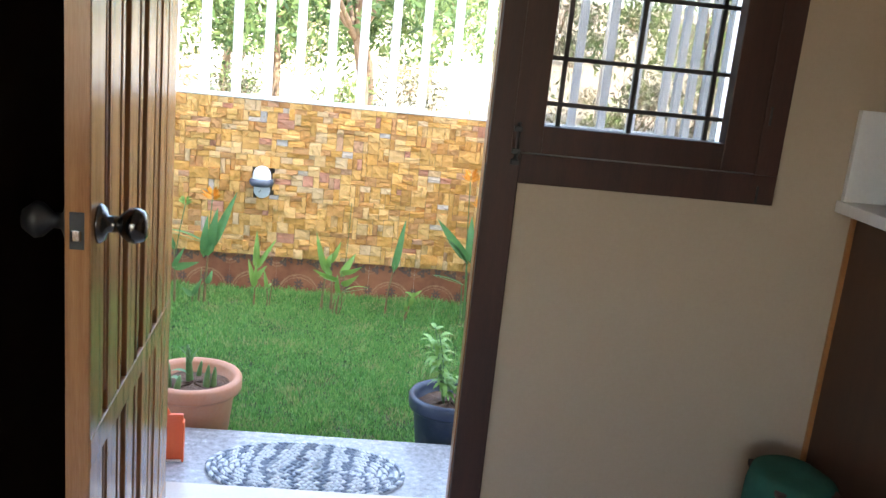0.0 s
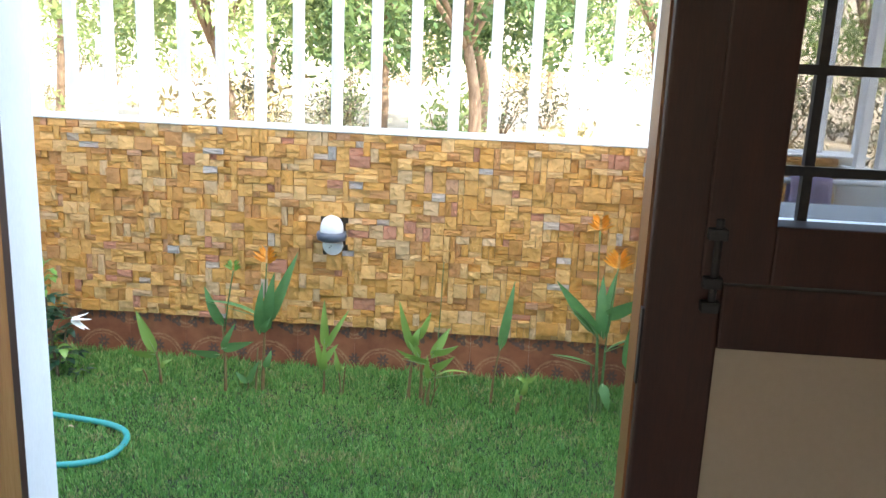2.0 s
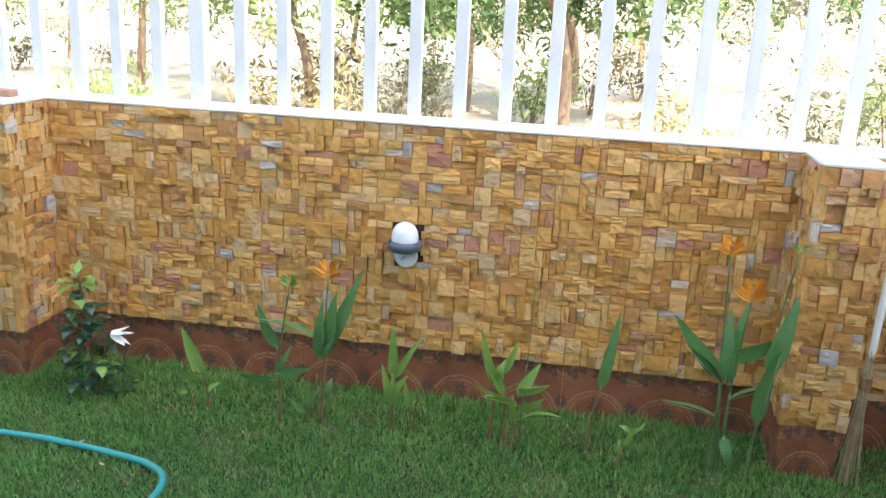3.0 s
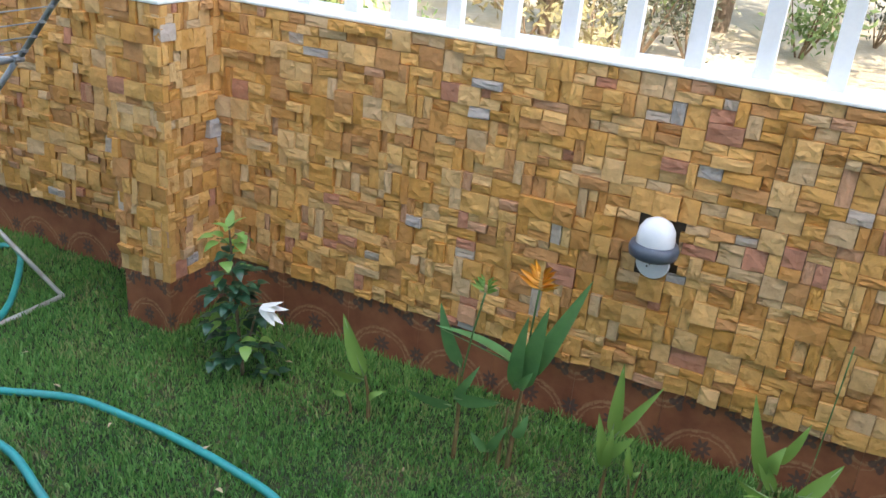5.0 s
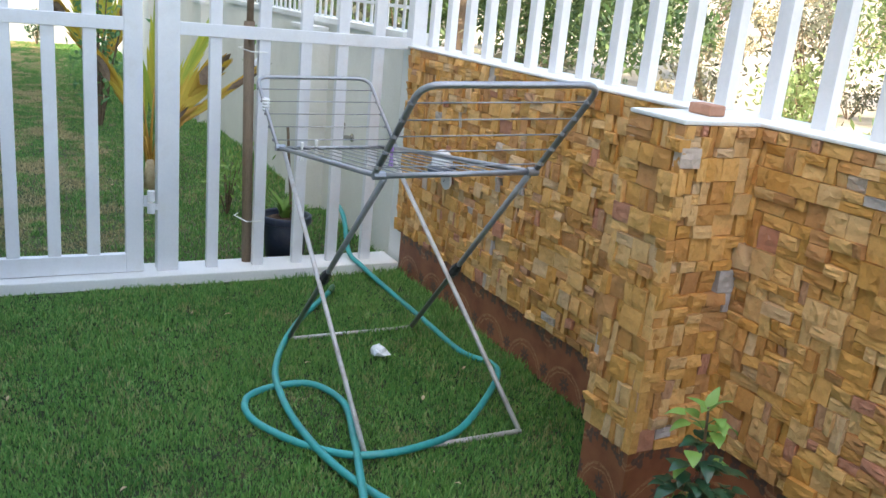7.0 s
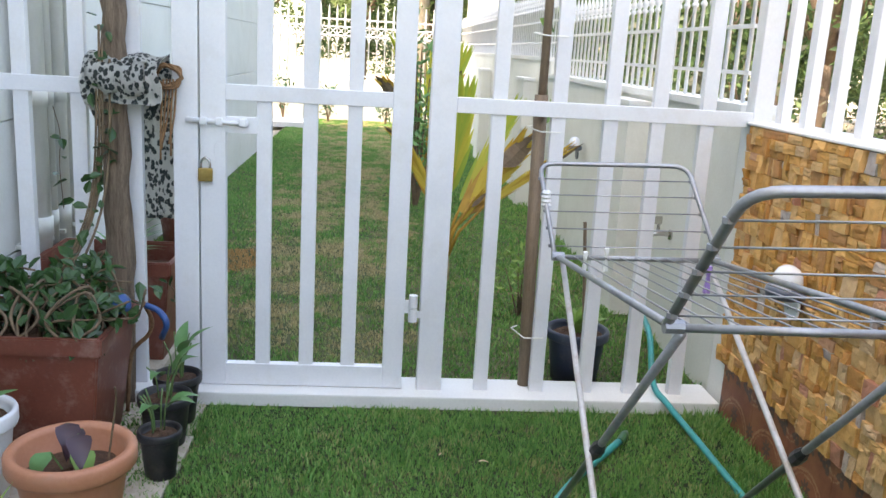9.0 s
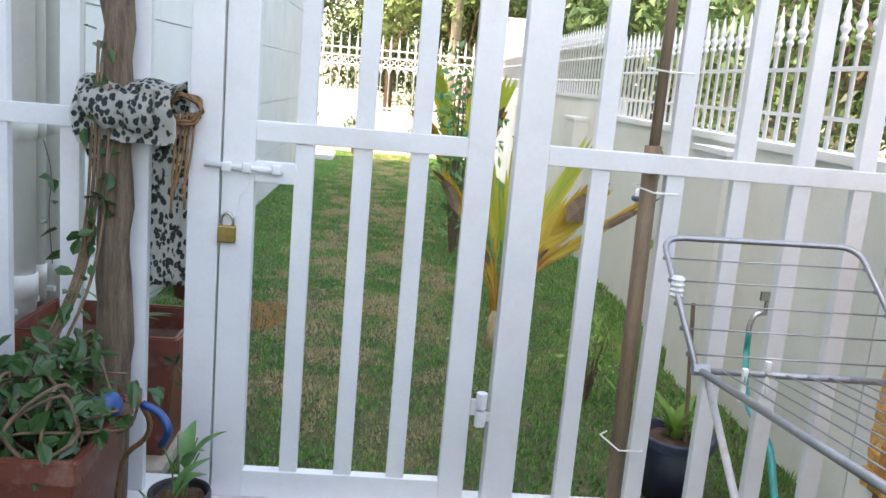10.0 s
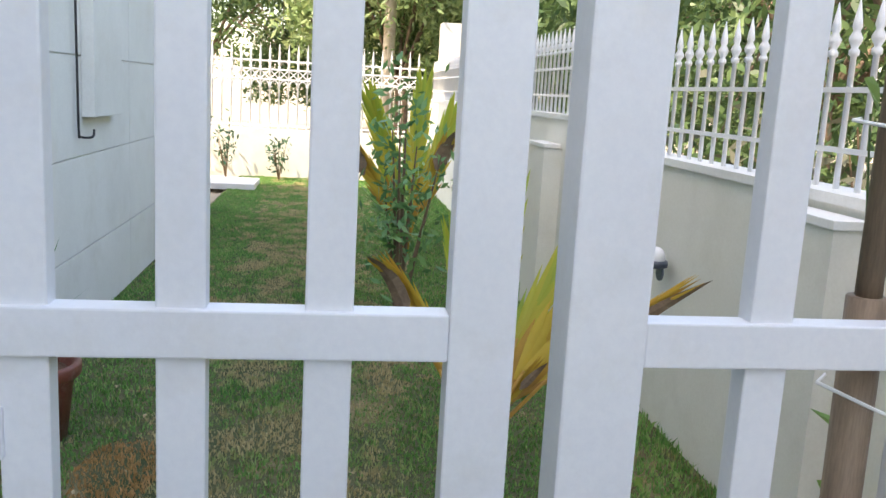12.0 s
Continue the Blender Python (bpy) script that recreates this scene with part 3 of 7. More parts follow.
def grass_field(name, x0, x1, y0, y1, count, hmin, hmax, seed, label, edge=None):
    rng = np.random.default_rng(seed)
    x, y = rng.uniform(x0, x1, count), rng.uniform(y0, y1, count)
    a = rng.uniform(0, 2 * np.pi, count)
    h = hmin + (hmax - hmin) * rng.uniform(0, 1, count) ** 1.4
    # tufts: hollows and taller clumps of two sizes
    tuft = np.zeros(count)
    for size, amount in ((0.22, 0.34), (0.07, 0.38)):
        nodes = rng.uniform(-1, 1, (int((x1 - x0) / size) + 3, int((y1 - y0) / size) + 3))
        gx, gy = (x - x0) / size, (y - y0) / size
        i, j = gx.astype(int), gy.astype(int)
        u, v = gx - i, gy - j
        tuft += amount * ((nodes[i, j] * (1 - u) + nodes[i + 1, j] * u) * (1 - v) + (nodes[i, j + 1] * (1 - u) + nodes[i + 1, j + 1] * u) * v)
    h *= np.clip(1 + tuft, 0.35, 2.0)
    if edge:
        h *= 1 + 0.9 * np.exp(-np.minimum(np.abs(y - edge), 9) / 0.16)
    w = rng.uniform(0.0018, 0.0036, count) * (1.0 if count > 200000 else 1.5)
    lean = rng.uniform(0.1, 0.75, count) * h
    b = rng.uniform(0, 2 * np.pi, count)
    V = np.zeros((count, 5, 3), np.float32)
    dx, dy = np.cos(a) * w, np.sin(a) * w
    lx, ly = np.cos(b) * lean, np.sin(b) * lean
    V[:, 0] = np.stack([x - dx, y - dy, np.zeros(count) - 0.002], 1)
    V[:, 1] = np.stack([x + dx, y + dy, np.zeros(count) - 0.002], 1)
    V[:, 2] = np.stack([x + dx * 0.8 + lx * 0.4, y + dy * 0.8 + ly * 0.4, h * 0.6], 1)
    V[:, 3] = np.stack([x - dx * 0.8 + lx * 0.4, y - dy * 0.8 + ly * 0.4, h * 0.6], 1)
    V[:, 4] = np.stack([x + lx, y + ly, h], 1)
    base = (np.arange(count) * 5)[:, None]
    F = np.concatenate([base + np.array([[0, 1, 2]]), base + np.array([[0, 2, 3]]), base + np.array([[3, 2, 4]])])
    ob = new(name, joined(name, V.reshape(-1, 3), F, "grass"))
    return tagged(ob, label, "grass", kind="stuff")


grass_field("lawn_grass", -5.2, 1.22, 3.0, 5.5, 320000, 0.010, 0.030, 3, "short green lawn grass with a few dry patches", 5.5)
grass_field("side_yard_grass", -18.95, -5.44, 2.46, 5.52, 200000, 0.010, 0.028, 4, "thinner green grass with worn brown patches", 5.5)

# ---- house ----
house = []


def wall(name, label, material, *boxes):
    bm = bmesh.new()
    for b in boxes:
        box(bm, *b)
    return solid(name, bm, material, label, "wall", "structure")


# ROOF is out of view; its height is chosen to keep garden and fences shaded
FLOOR, DOOR_TOP, ROOF = 0.22, 2.27, 7.3
wall("wall_front", "white painted house front beside the open doorway", "plaster",
     (-3.2, -1.076, 2.50, 2.70, -0.05, ROOF), (-1.076, 0.72, 2.50, 2.70, DOOR_TOP, ROOF), (0.72, 4.6, 2.50, 2.70, -0.05, ROOF),
     (-0.05, 0.72, 2.50, 2.62, -0.05, 1.30))
wall("wall_room_front", "beige painted room wall below and beside the window", "beige",
     (-0.025, 1.15, 2.402, 2.50, FLOOR, 1.312), (0.704, 1.15, 2.402, 2.50, 1.312, 2.9), (-1.072, 0.704, 2.402, 2.50, DOOR_TOP, 2.9), (-3.0, -1.072, 2.402, 2.50, FLOOR, 2.9))
# splayed white reveal beside the hinge post
rev = bmesh.new()
for z in (FLOOR - 0.02, DOOR_TOP):
    for p in ((-1.0755, 2.442), (-0.966, 2.442), (-1.071, 2.703), (-1.0755, 2.703)):
        rev.verts.new((*p, z))
rev.verts.ensure_lookup_table()
for f in ((0, 1, 2, 3), (7, 6, 5, 4), (0, 4, 5, 1), (1, 5, 6, 2), (2, 6, 7, 3), (3, 7, 4, 0)):
    rev.faces.new([rev.verts[i] for i in f])
solid("trim_reveal", rev, "plaster", "rough white plastered reveal of the doorway", "door reveal", "structure")
wall("wall_room_east", "beige painted side wall of the room", "beige", (1.15, 1.3, -2.5, 2.50, FLOOR, 2.9))
wall("wall_room_west", "beige painted side wall of the room", "beige", (-3.0, -2.85, -2.5, 2.402, FLOOR, 2.9))
# opening is out of view, added and sized to bring daylight into the room
wall("wall_room_back", "beige painted back wall of the room with an unseen opening added for light", "beige", (-3.0, -1.8, -2.65, -2.5, FLOOR, 2.9), (-0.4, 1.3, -2.65, -2.5, FLOOR, 2.9), (-1.8, -0.4, -2.65, -2.5, FLOOR, 1.1), (-1.8, -0.4, -2.65, -2.5, 2.3, 2.9))
wall("floor", "cream glossy floor tiles of the room", "floor", (-3.0, 1.3, -2.65, 2.60, 0.1, FLOOR))
wall("ceiling", "plain off-white room ceiling", "ceiling", (-3.0, 1.3, -2.65, 2.50, 2.9, 3.05))
# unseen roof and east end, added to block the sun from the garden
wall("roof", "unseen flat house roof, set high to shade the garden", "plaster", (-15.2, 4.6, -2.8, 2.50, ROOF - 0.15, ROOF))
wall("wall_house_east", "unseen white gable, added further east to shade the garden", "plaster", (4.45, 4.6, -2.65, 2.50, -0.05, ROOF - 0.15))
wall("wall_house_back", "white painted rear of the house", "plaster", (-15.2, -3.0, -2.8, -2.65, -0.05, ROOF - 0.15), (-3.0, 4.6, -2.8, -2.65, 2.9, ROOF - 0.15))
wall("wall_house_step", "white painted return of the house front", "plaster", (-3.2, -3.0, 2.45, 2.50, -0.05, ROOF))
# house front along the side yard, in grooved panels
side = thing("wall_side_yard", "white painted house front with grooved panel joints", "wall", kind="structure")
part("core", one_box(-15.2, -3.2, 2.25, 2.435, -0.05, ROOF - 0.15), "plaster", side)
zs, xs = [0.0, 0.49, 1.06, 1.645, 2.24, 3.2, 4.2, ROOF - 0.15], [-15.2, -13.2, -10.9, -8.6, -6.5, -4.9, -3.2]
for x0, x1 in zip(xs, xs[1:]):
    for z0, z1 in zip(zs, zs[1:]):
        part("panel", one_box(x0 + 0.004, x1 - 0.004, 2.435, 2.452, z0 + 0.004, z1 - 0.004, 0.003), "plaster", side)
part("pilaster", one_box(-10.35, -9.67, 2.452, 2.53, 1.29, 4.0, 0.006), "plaster", side)

# ---- door, window and step ----
door_frame = thing("door_1", "dark brown wooden door frame, its panelled door standing open", "door", kind="structure")
part("hinge_post", one_box(-1.071, -0.962, 2.385, 2.44, FLOOR, DOOR_TOP, 0.004), "wood_dark", door_frame)
part("jamb_post", one_box(-0.110, -0.018, 2.385, 2.462, FLOOR, DOOR_TOP, 0.004), "wood_dark", door_frame)
part("jamb_lining", one_box(-0.1135, -0.1100, 2.40, 2.465, FLOOR, DOOR_TOP - 0.08), "jamb_teak", door_frame, "lighter varnished jamb lining")
part("head", one_box(-0.962, -0.110, 2.385, 2.46, DOOR_TOP - 0.08, DOOR_TOP, 0.004), "wood_dark", door_frame)
part("strike_plate", one_box(-0.1130, -0.1098, 2.3865, 2.3995, 1.26, 1.36, 0.001), "black", door_frame)

# the leaf turns on the hinge at its far end; built from hinge (0,0) to the free edge along -y
LEAF = 0.87
leaf = thing("door_leaf", "varnished brown panelled wooden door standing open", "door", at=(-0.952, 2.40, 0), rz=5.0)
# much darker core than the stiles: the shade of the grooves is in its colour
part("leaf_core", one_box(-0.038, -0.008, -LEAF, 0, FLOOR + 0.01, DOOR_TOP - 0.085), "wood_groove_shade", leaf)
stiles = [(-LEAF, -0.775), (-0.735, -0.655), (-0.638, -0.625), (-0.565, -0.485), (-0.465, -0.452), (-0.385, -0.30), (-0.285, -0.272), (-0.21, -0.135), (-0.12, 0.0)]
for y0, y1 in stiles:
    part("stile", one_box(-0.008, 0.004, y0, y1, FLOOR + 0.012, DOOR_TOP - 0.087, 0.003), "wood_door", leaf)
for y0, y1 in ((-0.775, -0.565), (-0.565, -0.385), (-0.385, -0.12)):
    for k, (z0, z1) in enumerate(((0.34, 0.84), (0.94, 2.08))):
        pm = one_box(-0.0085, 0.0, y0 + 0.03, y1 - 0.03, z0, z1, 0.004)
        part("panel", pm, "wood_door", leaf)
for z0, z1 in ((FLOOR + 0.012, 0.34), (0.84, 0.90), (2.08, DOOR_TOP - 0.087)):
    part("rail", one_box(-0.0075, 0.0055, -LEAF + 0.001, -0.001, z0, z1, 0.003), "wood_door", leaf)
part("edge", one_box(-0.038, 0.002, -LEAF - 0.003, -LEAF, FLOOR + 0.012, DOOR_TOP - 0.087), "wood_door", leaf)
knob_z = 1.292
kn = bmesh.new()
lathe(kn, [(0.0, 0.0), (0.036, 0.0), (0.036, 0.004), (0.030, 0.012), (0.016, 0.016), (0.014, 0.034), (0.022, 0.040), (0.031, 0.052), (0.033, 0.064), (0.028, 0.078), (0.018, 0.084), (0.0, 0.084)], 24)
bmesh.ops.transform(kn, matrix=Matrix.Translation((0.004, -LEAF + 0.055, knob_z)) @ Matrix.Rotation(radians(90), 4, "Y"), verts=kn.verts)
part("knob", kn, "nickel", leaf, "round dark polished metal knob", True)
kn2 = bmesh.new()
lathe(kn2, [(0.0, 0.0), (0.036, 0.0), (0.030, 0.012), (0.014, 0.02), (0.014, 0.034), (0.031, 0.052), (0.033, 0.064), (0.018, 0.084), (0.0, 0.084)], 24)
bmesh.ops.transform(kn2, matrix=Matrix.Translation((-0.038, -LEAF + 0.055, knob_z)) @ Matrix.Rotation(radians(-90), 4, "Y"), verts=kn2.verts)
# second knob in black, not nickel: its shade is put into the colour
part("knob", kn2, "black", leaf, "", True)
part("latch_plate", one_box(-0.030, -0.006, -LEAF - 0.0045, -LEAF - 0.003, knob_z - 0.035, knob_z + 0.03), "black", leaf)
part("latch", one_box(-0.026, -0.010, -LEAF - 0.012, -LEAF - 0.0045, knob_z - 0.02, knob_z, 0.003), "chrome", leaf)

window = thing("window_1", "dark brown wooden window with a metal grille beside the door", "window", kind="structure")
part("frame_bottom", one_box(-0.018, 0.704, 2.385, 2.50, 1.314, 1.396, 0.003), "wood_dark", window)
part("frame_side", one_box(0.638, 0.704, 2.385, 2.50, 1.396, DOOR_TOP, 0.003), "wood_dark", window)
part("frame_top", one_box(-0.018, 0.638, 2.385, 2.50, DOOR_TOP - 0.07, DOOR_TOP, 0.003), "wood_dark", window)
sash = part("sash", one_box(-0.048, 0.035, 2.380, 2.43, 1.400, DOOR_TOP - 0.073, 0.003), "wood_dark", window)
for b in ((0.537, 0.635, 2.380, 2.43, 1.400, DOOR_TOP - 0.073), (0.035, 0.537, 2.381, 2.43, 1.400, 1.474), (0.035, 0.537, 2.381, 2.43, DOOR_TOP - 0.14, DOOR_TOP - 0.073)):
    part("sash_rail", one_box(*b, 0.003), "wood_dark", sash)
for x in (0.083, 0.284, 0.502):
    part("grille_bar", one_box(x - 0.006, x + 0.006, 2.445, 2.457, 1.41, DOOR_TOP - 0.08), "black", window)
for z in (1.534, 1.657, 1.835, 1.957, 2.10):
    part("grille_bar", one_box(-0.014, 0.63, 2.438, 2.4448, z - 0.006, z + 0.006), "black", window)
part("insect_net", one_box(0.03, 0.54, 2.466, 2.468, 1.47, DOOR_TOP - 0.14), "net", window, "fine grey insect net")
part("outer_sill", one_box(-0.015, 0.64, 2.50, 2.66, 1.43, 1.46, 0.004), "plaster", window)
bolt = bmesh.new()
tube(bolt, [(-0.034, 2.372, 1.37), (-0.034, 2.372, 1.48)], 0.005, 8)
for z in (1.372, 1.402, 1.462):
    box(bolt, -0.047, -0.0245, 2.364, 2.380, z - 0.007, z + 0.007, 0.002)
part("tower_bolt", bolt, "black", window, "aged dark metal tower bolt")
for z in (1.34, 1.56):
    part("hinge", one_box(0.650, 0.657, 2.3825, 2.3845, z - 0.025, z + 0.025, 0.0008), "black", window)

step = thing("entrance_step", "speckled grey granite entrance step", "step", kind="structure")
part("slab", one_box(-1.35, 0.42, 2.60, 3.045, 0.165, 0.20, 0.004), "granite", step)
part("riser", one_box(-1.33, 0.40, 2.70, 3.02, -0.05, 0.165), "plaster", step)
part("threshold", one_box(-1.03, -0.0, 2.49, 2.603, 0.19, FLOOR + 0.004, 0.004), "floor", step)

# ---- garden wall with stone cladding ----
WALL_Y, TOP, TILE_H = 5.487, 1.24, 0.237
garden = thing("wall_garden", "garden wall clad in rough golden sandstone mosaic above patterned red tiles", "wall", kind="structure")
part("core", one_box(-5.42, 1.36, WALL_Y + 0.035, WALL_Y + 0.22, -0.05, TOP - 0.012), "plaster", garden)
part("mortar_bed", one_box(-5.30, 1.24, WALL_Y + 0.026, WALL_Y + 0.0345, 0.22, TOP - 0.0125), "mortar", garden, "brown mortar bed")
part("cap", one_box(-5.42, 1.38, WALL_Y + 0.002, WALL_Y + 0.245, TOP - 0.0115, TOP, 0.005), "plaster", garden, "white plastered coping")
PILLARS = [(-3.072, -2.825), (0.397, 0.645)]
P_FRONT = 5.195
pillars = []
for x0, x1 in PILLARS:
    p = thing("garden_pillar", "garden wall pillar clad in golden sandstone pieces", "pillar", "garden wall pillars", "structure")
    part("core", one_box(x0 + 0.03, x1 - 0.03, P_FRONT + 0.03, WALL_Y + 0.024, -0.05, TOP - 0.012), "mortar", p)
    part("cap", one_box(x0 + 0.004, x1 - 0.004, P_FRONT + 0.004, WALL_Y + 0.0015, TOP - 0.011, TOP + 0.003, 0.005), "plaster", p, "uneven white mortar top")
    pillars.append(p)
wall("wall_garden_east", "white painted end wall of the garden", "plaster", (1.24, 1.36, 2.70, 5.48, -0.05, 1.2))

# printed skirting tiles
tile_me = mesh_of("tile", one_box(-0.1496, 0.1496, 0, 0.012, 0.002, 0.2195, 0.001), "red_tile")
tile_cut = {}


def skirting(parent, axis, at, a0, a1, h=0.22):
    """Tiles from a0 to a1 along the axis, their faces at the given line."""
    a = a0
    while a < a1 - 0.01:
        w = min(0.30, a1 - a)
        ob = new("tile", tile_me)
        ob.parent = parent
        if axis == "x":
            ob.matrix_basis = Matrix.Translation((a + w / 2, at, 0)) @ Matrix.Diagonal((w / 0.30, 1, h / 0.22, 1))
        else:
            ob.matrix_basis = Matrix.Translation((at, a + w / 2, 0)) @ Matrix.Rotation(radians(axis), 4, "Z") @ Matrix.Diagonal((w / 0.30, 1, h / 0.22, 1))
        a += w


skirting(garden, "x", WALL_Y + 0.022, -5.24, PILLARS[0][0] + 0.015, TILE_H)
skirting(garden, "x", WALL_Y + 0.022, PILLARS[0][1] - 0.015, PILLARS[1][0] + 0.015, TILE_H)
skirting(garden, "x", WALL_Y + 0.022, PILLARS[1][1] - 0.015, 1.24, TILE_H)
for p, (x0, x1) in zip(pillars, PILLARS):
    skirting(p, "x", P_FRONT + 0.012, x0 + 0.012, x1 - 0.012)
    skirting(p, 90, x1 - 0.012, P_FRONT + 0.014, WALL_Y + 0.02)
    skirting(p, -90, x0 + 0.012, P_FRONT + 0.014, WALL_Y + 0.02)


# rough stone pieces: a dozen shapes on a unit square, lying in xz, face toward -y
def stone_shape(seed):
    rng = random.Random(seed)
    n = 4
    top = [[None] * (n + 1) for _ in range(n + 1)]
    verts, faces = [], []
    tilt_x, tilt_z = rng.uniform(-0.0045, 0.0045), rng.uniform(-0.0035, 0.0045)
    ridge_a, ridge_u, ridge_v = rng.uniform(0, 6), rng.uniform(-6, 6), rng.uniform(-6, 6)
    for i in range(n + 1):
        for j in range(n + 1):
            u, v = i / n - 0.5, j / n - 0.5
            rim = max(abs(u), abs(v)) > 0.49
            ridge = 0.0035 * math.sin(ridge_a + u * ridge_u + v * ridge_v)
            y = -0.022 + tilt_x * u * 2 + tilt_z * v * 2 + (rng.uniform(-0.0015, 0.0012) if rim else rng.uniform(-0.0035, 0.002) + ridge * 0.7)
            du = 0 if rim else rng.uniform(-0.05, 0.05)
            top[i][j] = len(verts)
            verts.append((u * 0.995 + du, y, v * 0.995 + (0 if rim else rng.uniform(-0.05, 0.05))))
    for i in range(n):
        for j in range(n):
            a, b, c, d = top[i][j], top[i + 1][j], top[i + 1][j + 1], top[i][j + 1]
            faces += [(a, b, c), (a, c, d)] if rng.random() < 0.5 else [(a, b, d), (b, c, d)]
    loop = [top[i][0] for i in range(n + 1)] + [top[n][j] for j in range(1, n + 1)] + [top[i][n] for i in range(n - 1, -1, -1)] + [top[0][j] for j in range(n - 1, 0, -1)]
    corners = [0, n, 2 * n, 3 * n]
    back = []
    for k in corners:
        x, y, z = verts[loop[k]]
        back.append(len(verts))
        verts.append((x, 0.012, z))
    for s in range(4):
        seg = [loop[(corners[s] + k) % len(loop)] for k in range(n + 1)]
        b0, b1 = back[s], back[(s + 1) % 4]
        for k in range(n):
            faces.append((seg[k + 1], seg[k], b0 if k < n / 2 else b1))
        faces.append((seg[n // 2], b0, b1))
    return verts, faces


SHAPES = [stone_shape(100 + i) for i in range(14)]
SHAPE_MESHES = []
for v, f in SHAPES:
    me = bpy.data.meshes.new("stone")
    me.from_pydata(v, [], f)
    me.update()
    me.materials.append(M["stone"])
    SHAPE_MESHES.append(me)
SIZES = [(2, 2)] * 6 + [(1, 2)] * 7 + [(2, 1)] * 7 + [(1, 1)] * 2 + [(3, 1), (1, 3), (3, 2)]


def lines_of(length, unit, rng):
    """Uneven joint lines that share a length between them."""
    n = max(1, round(length / unit))
    steps = [rng.uniform(0.82, 1.18) for _ in range(n)]
    total, at, out = sum(steps), 0.0, [0.0]
    for s in steps:
        at += s
        out.append(length * at / total)
    return out


def stonework(parent, length, height, place, seed, near, holes=(), unit=0.034):
    """Fills length x height with fitted stones. place: local to world matrix. near(u): stones there are parts of their own, at most 300."""
    rng = random.Random(seed)
    us, vs = lines_of(length, unit, rng), lines_of(height, unit, rng)
    nc, nr = len(us) - 1, len(vs) - 1
    used = [[False] * nr for _ in range(nc)]
    rest_v, rest_f, own = [], [], 0
    cells = []
    for c in range(nc):
        for r in range(nr):
            if used[c][r]:
                continue
            for _ in range(30):
                w, h = rng.choice(SIZES)
                if c + w <= nc and r + h <= nr and not any(used[i][j] for i in range(c, c + w) for j in range(r, r + h)):
                    break
            else:
                w = h = 1
            for i in range(c, c + w):
                for j in range(r, r + h):
                    used[i][j] = True
            cut = rng.uniform(0.35, 0.65) if w * h == 4 and rng.random() < 0.12 else 0
            spans = [(us[c], us[c + w], vs[r], vs[r + h])]
            if cut:
                m = us[c] + (us[c + w] - us[c]) * cut
                spans = [(us[c], m, vs[r], vs[r + h]), (m, us[c + w], vs[r], vs[r + h])]
            for u0, u1, v0, v1 in spans:
                u, v = (u0 + u1) / 2, (v0 + v1) / 2
                for hu, hv, hw, hh in holes:
                    if u1 > hu - hw and u0 < hu + hw and v1 > hv - hh and v0 < hv + hh:
                        # trimmed to the edge of the hole on the side where least is lost
                        cuts = sorted(((u1 - hu + hw, 0), (hu + hw - u0, 1), (v1 - hv + hh, 2), (hv + hh - v0, 3)))[0][1]
                        u0, u1, v0, v1 = (u0, hu - hw, v0, v1) if cuts == 0 else (hu + hw, u1, v0, v1) if cuts == 1 else (u0, u1, v0, hv - hh) if cuts == 2 else (u0, u1, hv + hh, v1)
                u, v = (u0 + u1) / 2, (v0 + v1) / 2
                if u1 - u0 < 0.012 or v1 - v0 < 0.012:
                    continue
                cells.append((u, v, u1 - u0 - 0.0022, v1 - v0 - 0.0022))
    for u, v, w, h in cells:
        k = rng.randrange(len(SHAPES))
        flip = Matrix.Rotation(rng.choice((0, math.pi)), 4, "Y")
        m = place @ Matrix.Translation((u, rng.triangular(-0.014, 0.010, 0.0), v)) @ Matrix.Diagonal((w, rng.uniform(0.85, 1.15), h, 1)) @ flip
        if near(u) and own < 300:
            ob = new("stone", SHAPE_MESHES[k])
            ob.parent, ob.matrix_basis = parent, m
            own += 1
        else:
            o = len(rest_v)
            rest_v += [m @ Vector(p) for p in SHAPES[k][0]]
            rest_f += [(a + o, b + o, c2 + o) for a, b, c2 in SHAPES[k][1]]
    if rest_v:
        ob = new("stone_rest", joined("stone_rest", [tuple(p) for p in rest_v], rest_f, "stone_stuff"))
        ob.parent = parent
        tagged(ob, "fitted golden sandstone pieces", kind="stuff")


# ---- fence on the garden wall ----
fence = thing("wall_top_fence", "white painted steel bar fence on the garden wall", "fence")
bar_me = mesh_of("bar", one_box(-0.026, 0.026, -0.02, 0.02, 0, 1.06, 0.003), "white")
for k in range(35):
    ob = new("bar", bar_me)
    ob.parent, ob.matrix_basis = fence, pose(0.39 - 0.1955 * (29 - k), WALL_Y + 0.14, TOP - 0.002)
    if k == 16:
        ob.matrix_basis = ob.matrix_basis @ Matrix.Diagonal((1.35, 1.5, 1, 1))
part("top_rail", one_box(-5.32, 1.32, WALL_Y + 0.115, WALL_Y + 0.165, TOP + 1.06, TOP + 1.11, 0.003), "white", fence)

east = thing("east_fence", "white painted steel bar fence at the garden end", "fence")
for i in range(12):
    ob = new("bar", bar_me)
    ob.parent, ob.matrix_basis = east, pose(1.30, 2.78 + 0.24 * i, 1.198, 0, 0, 90)
part("top_rail", one_box(1.275, 1.325, 2.72, 5.5, 2.258, 2.305, 0.003), "white", east)

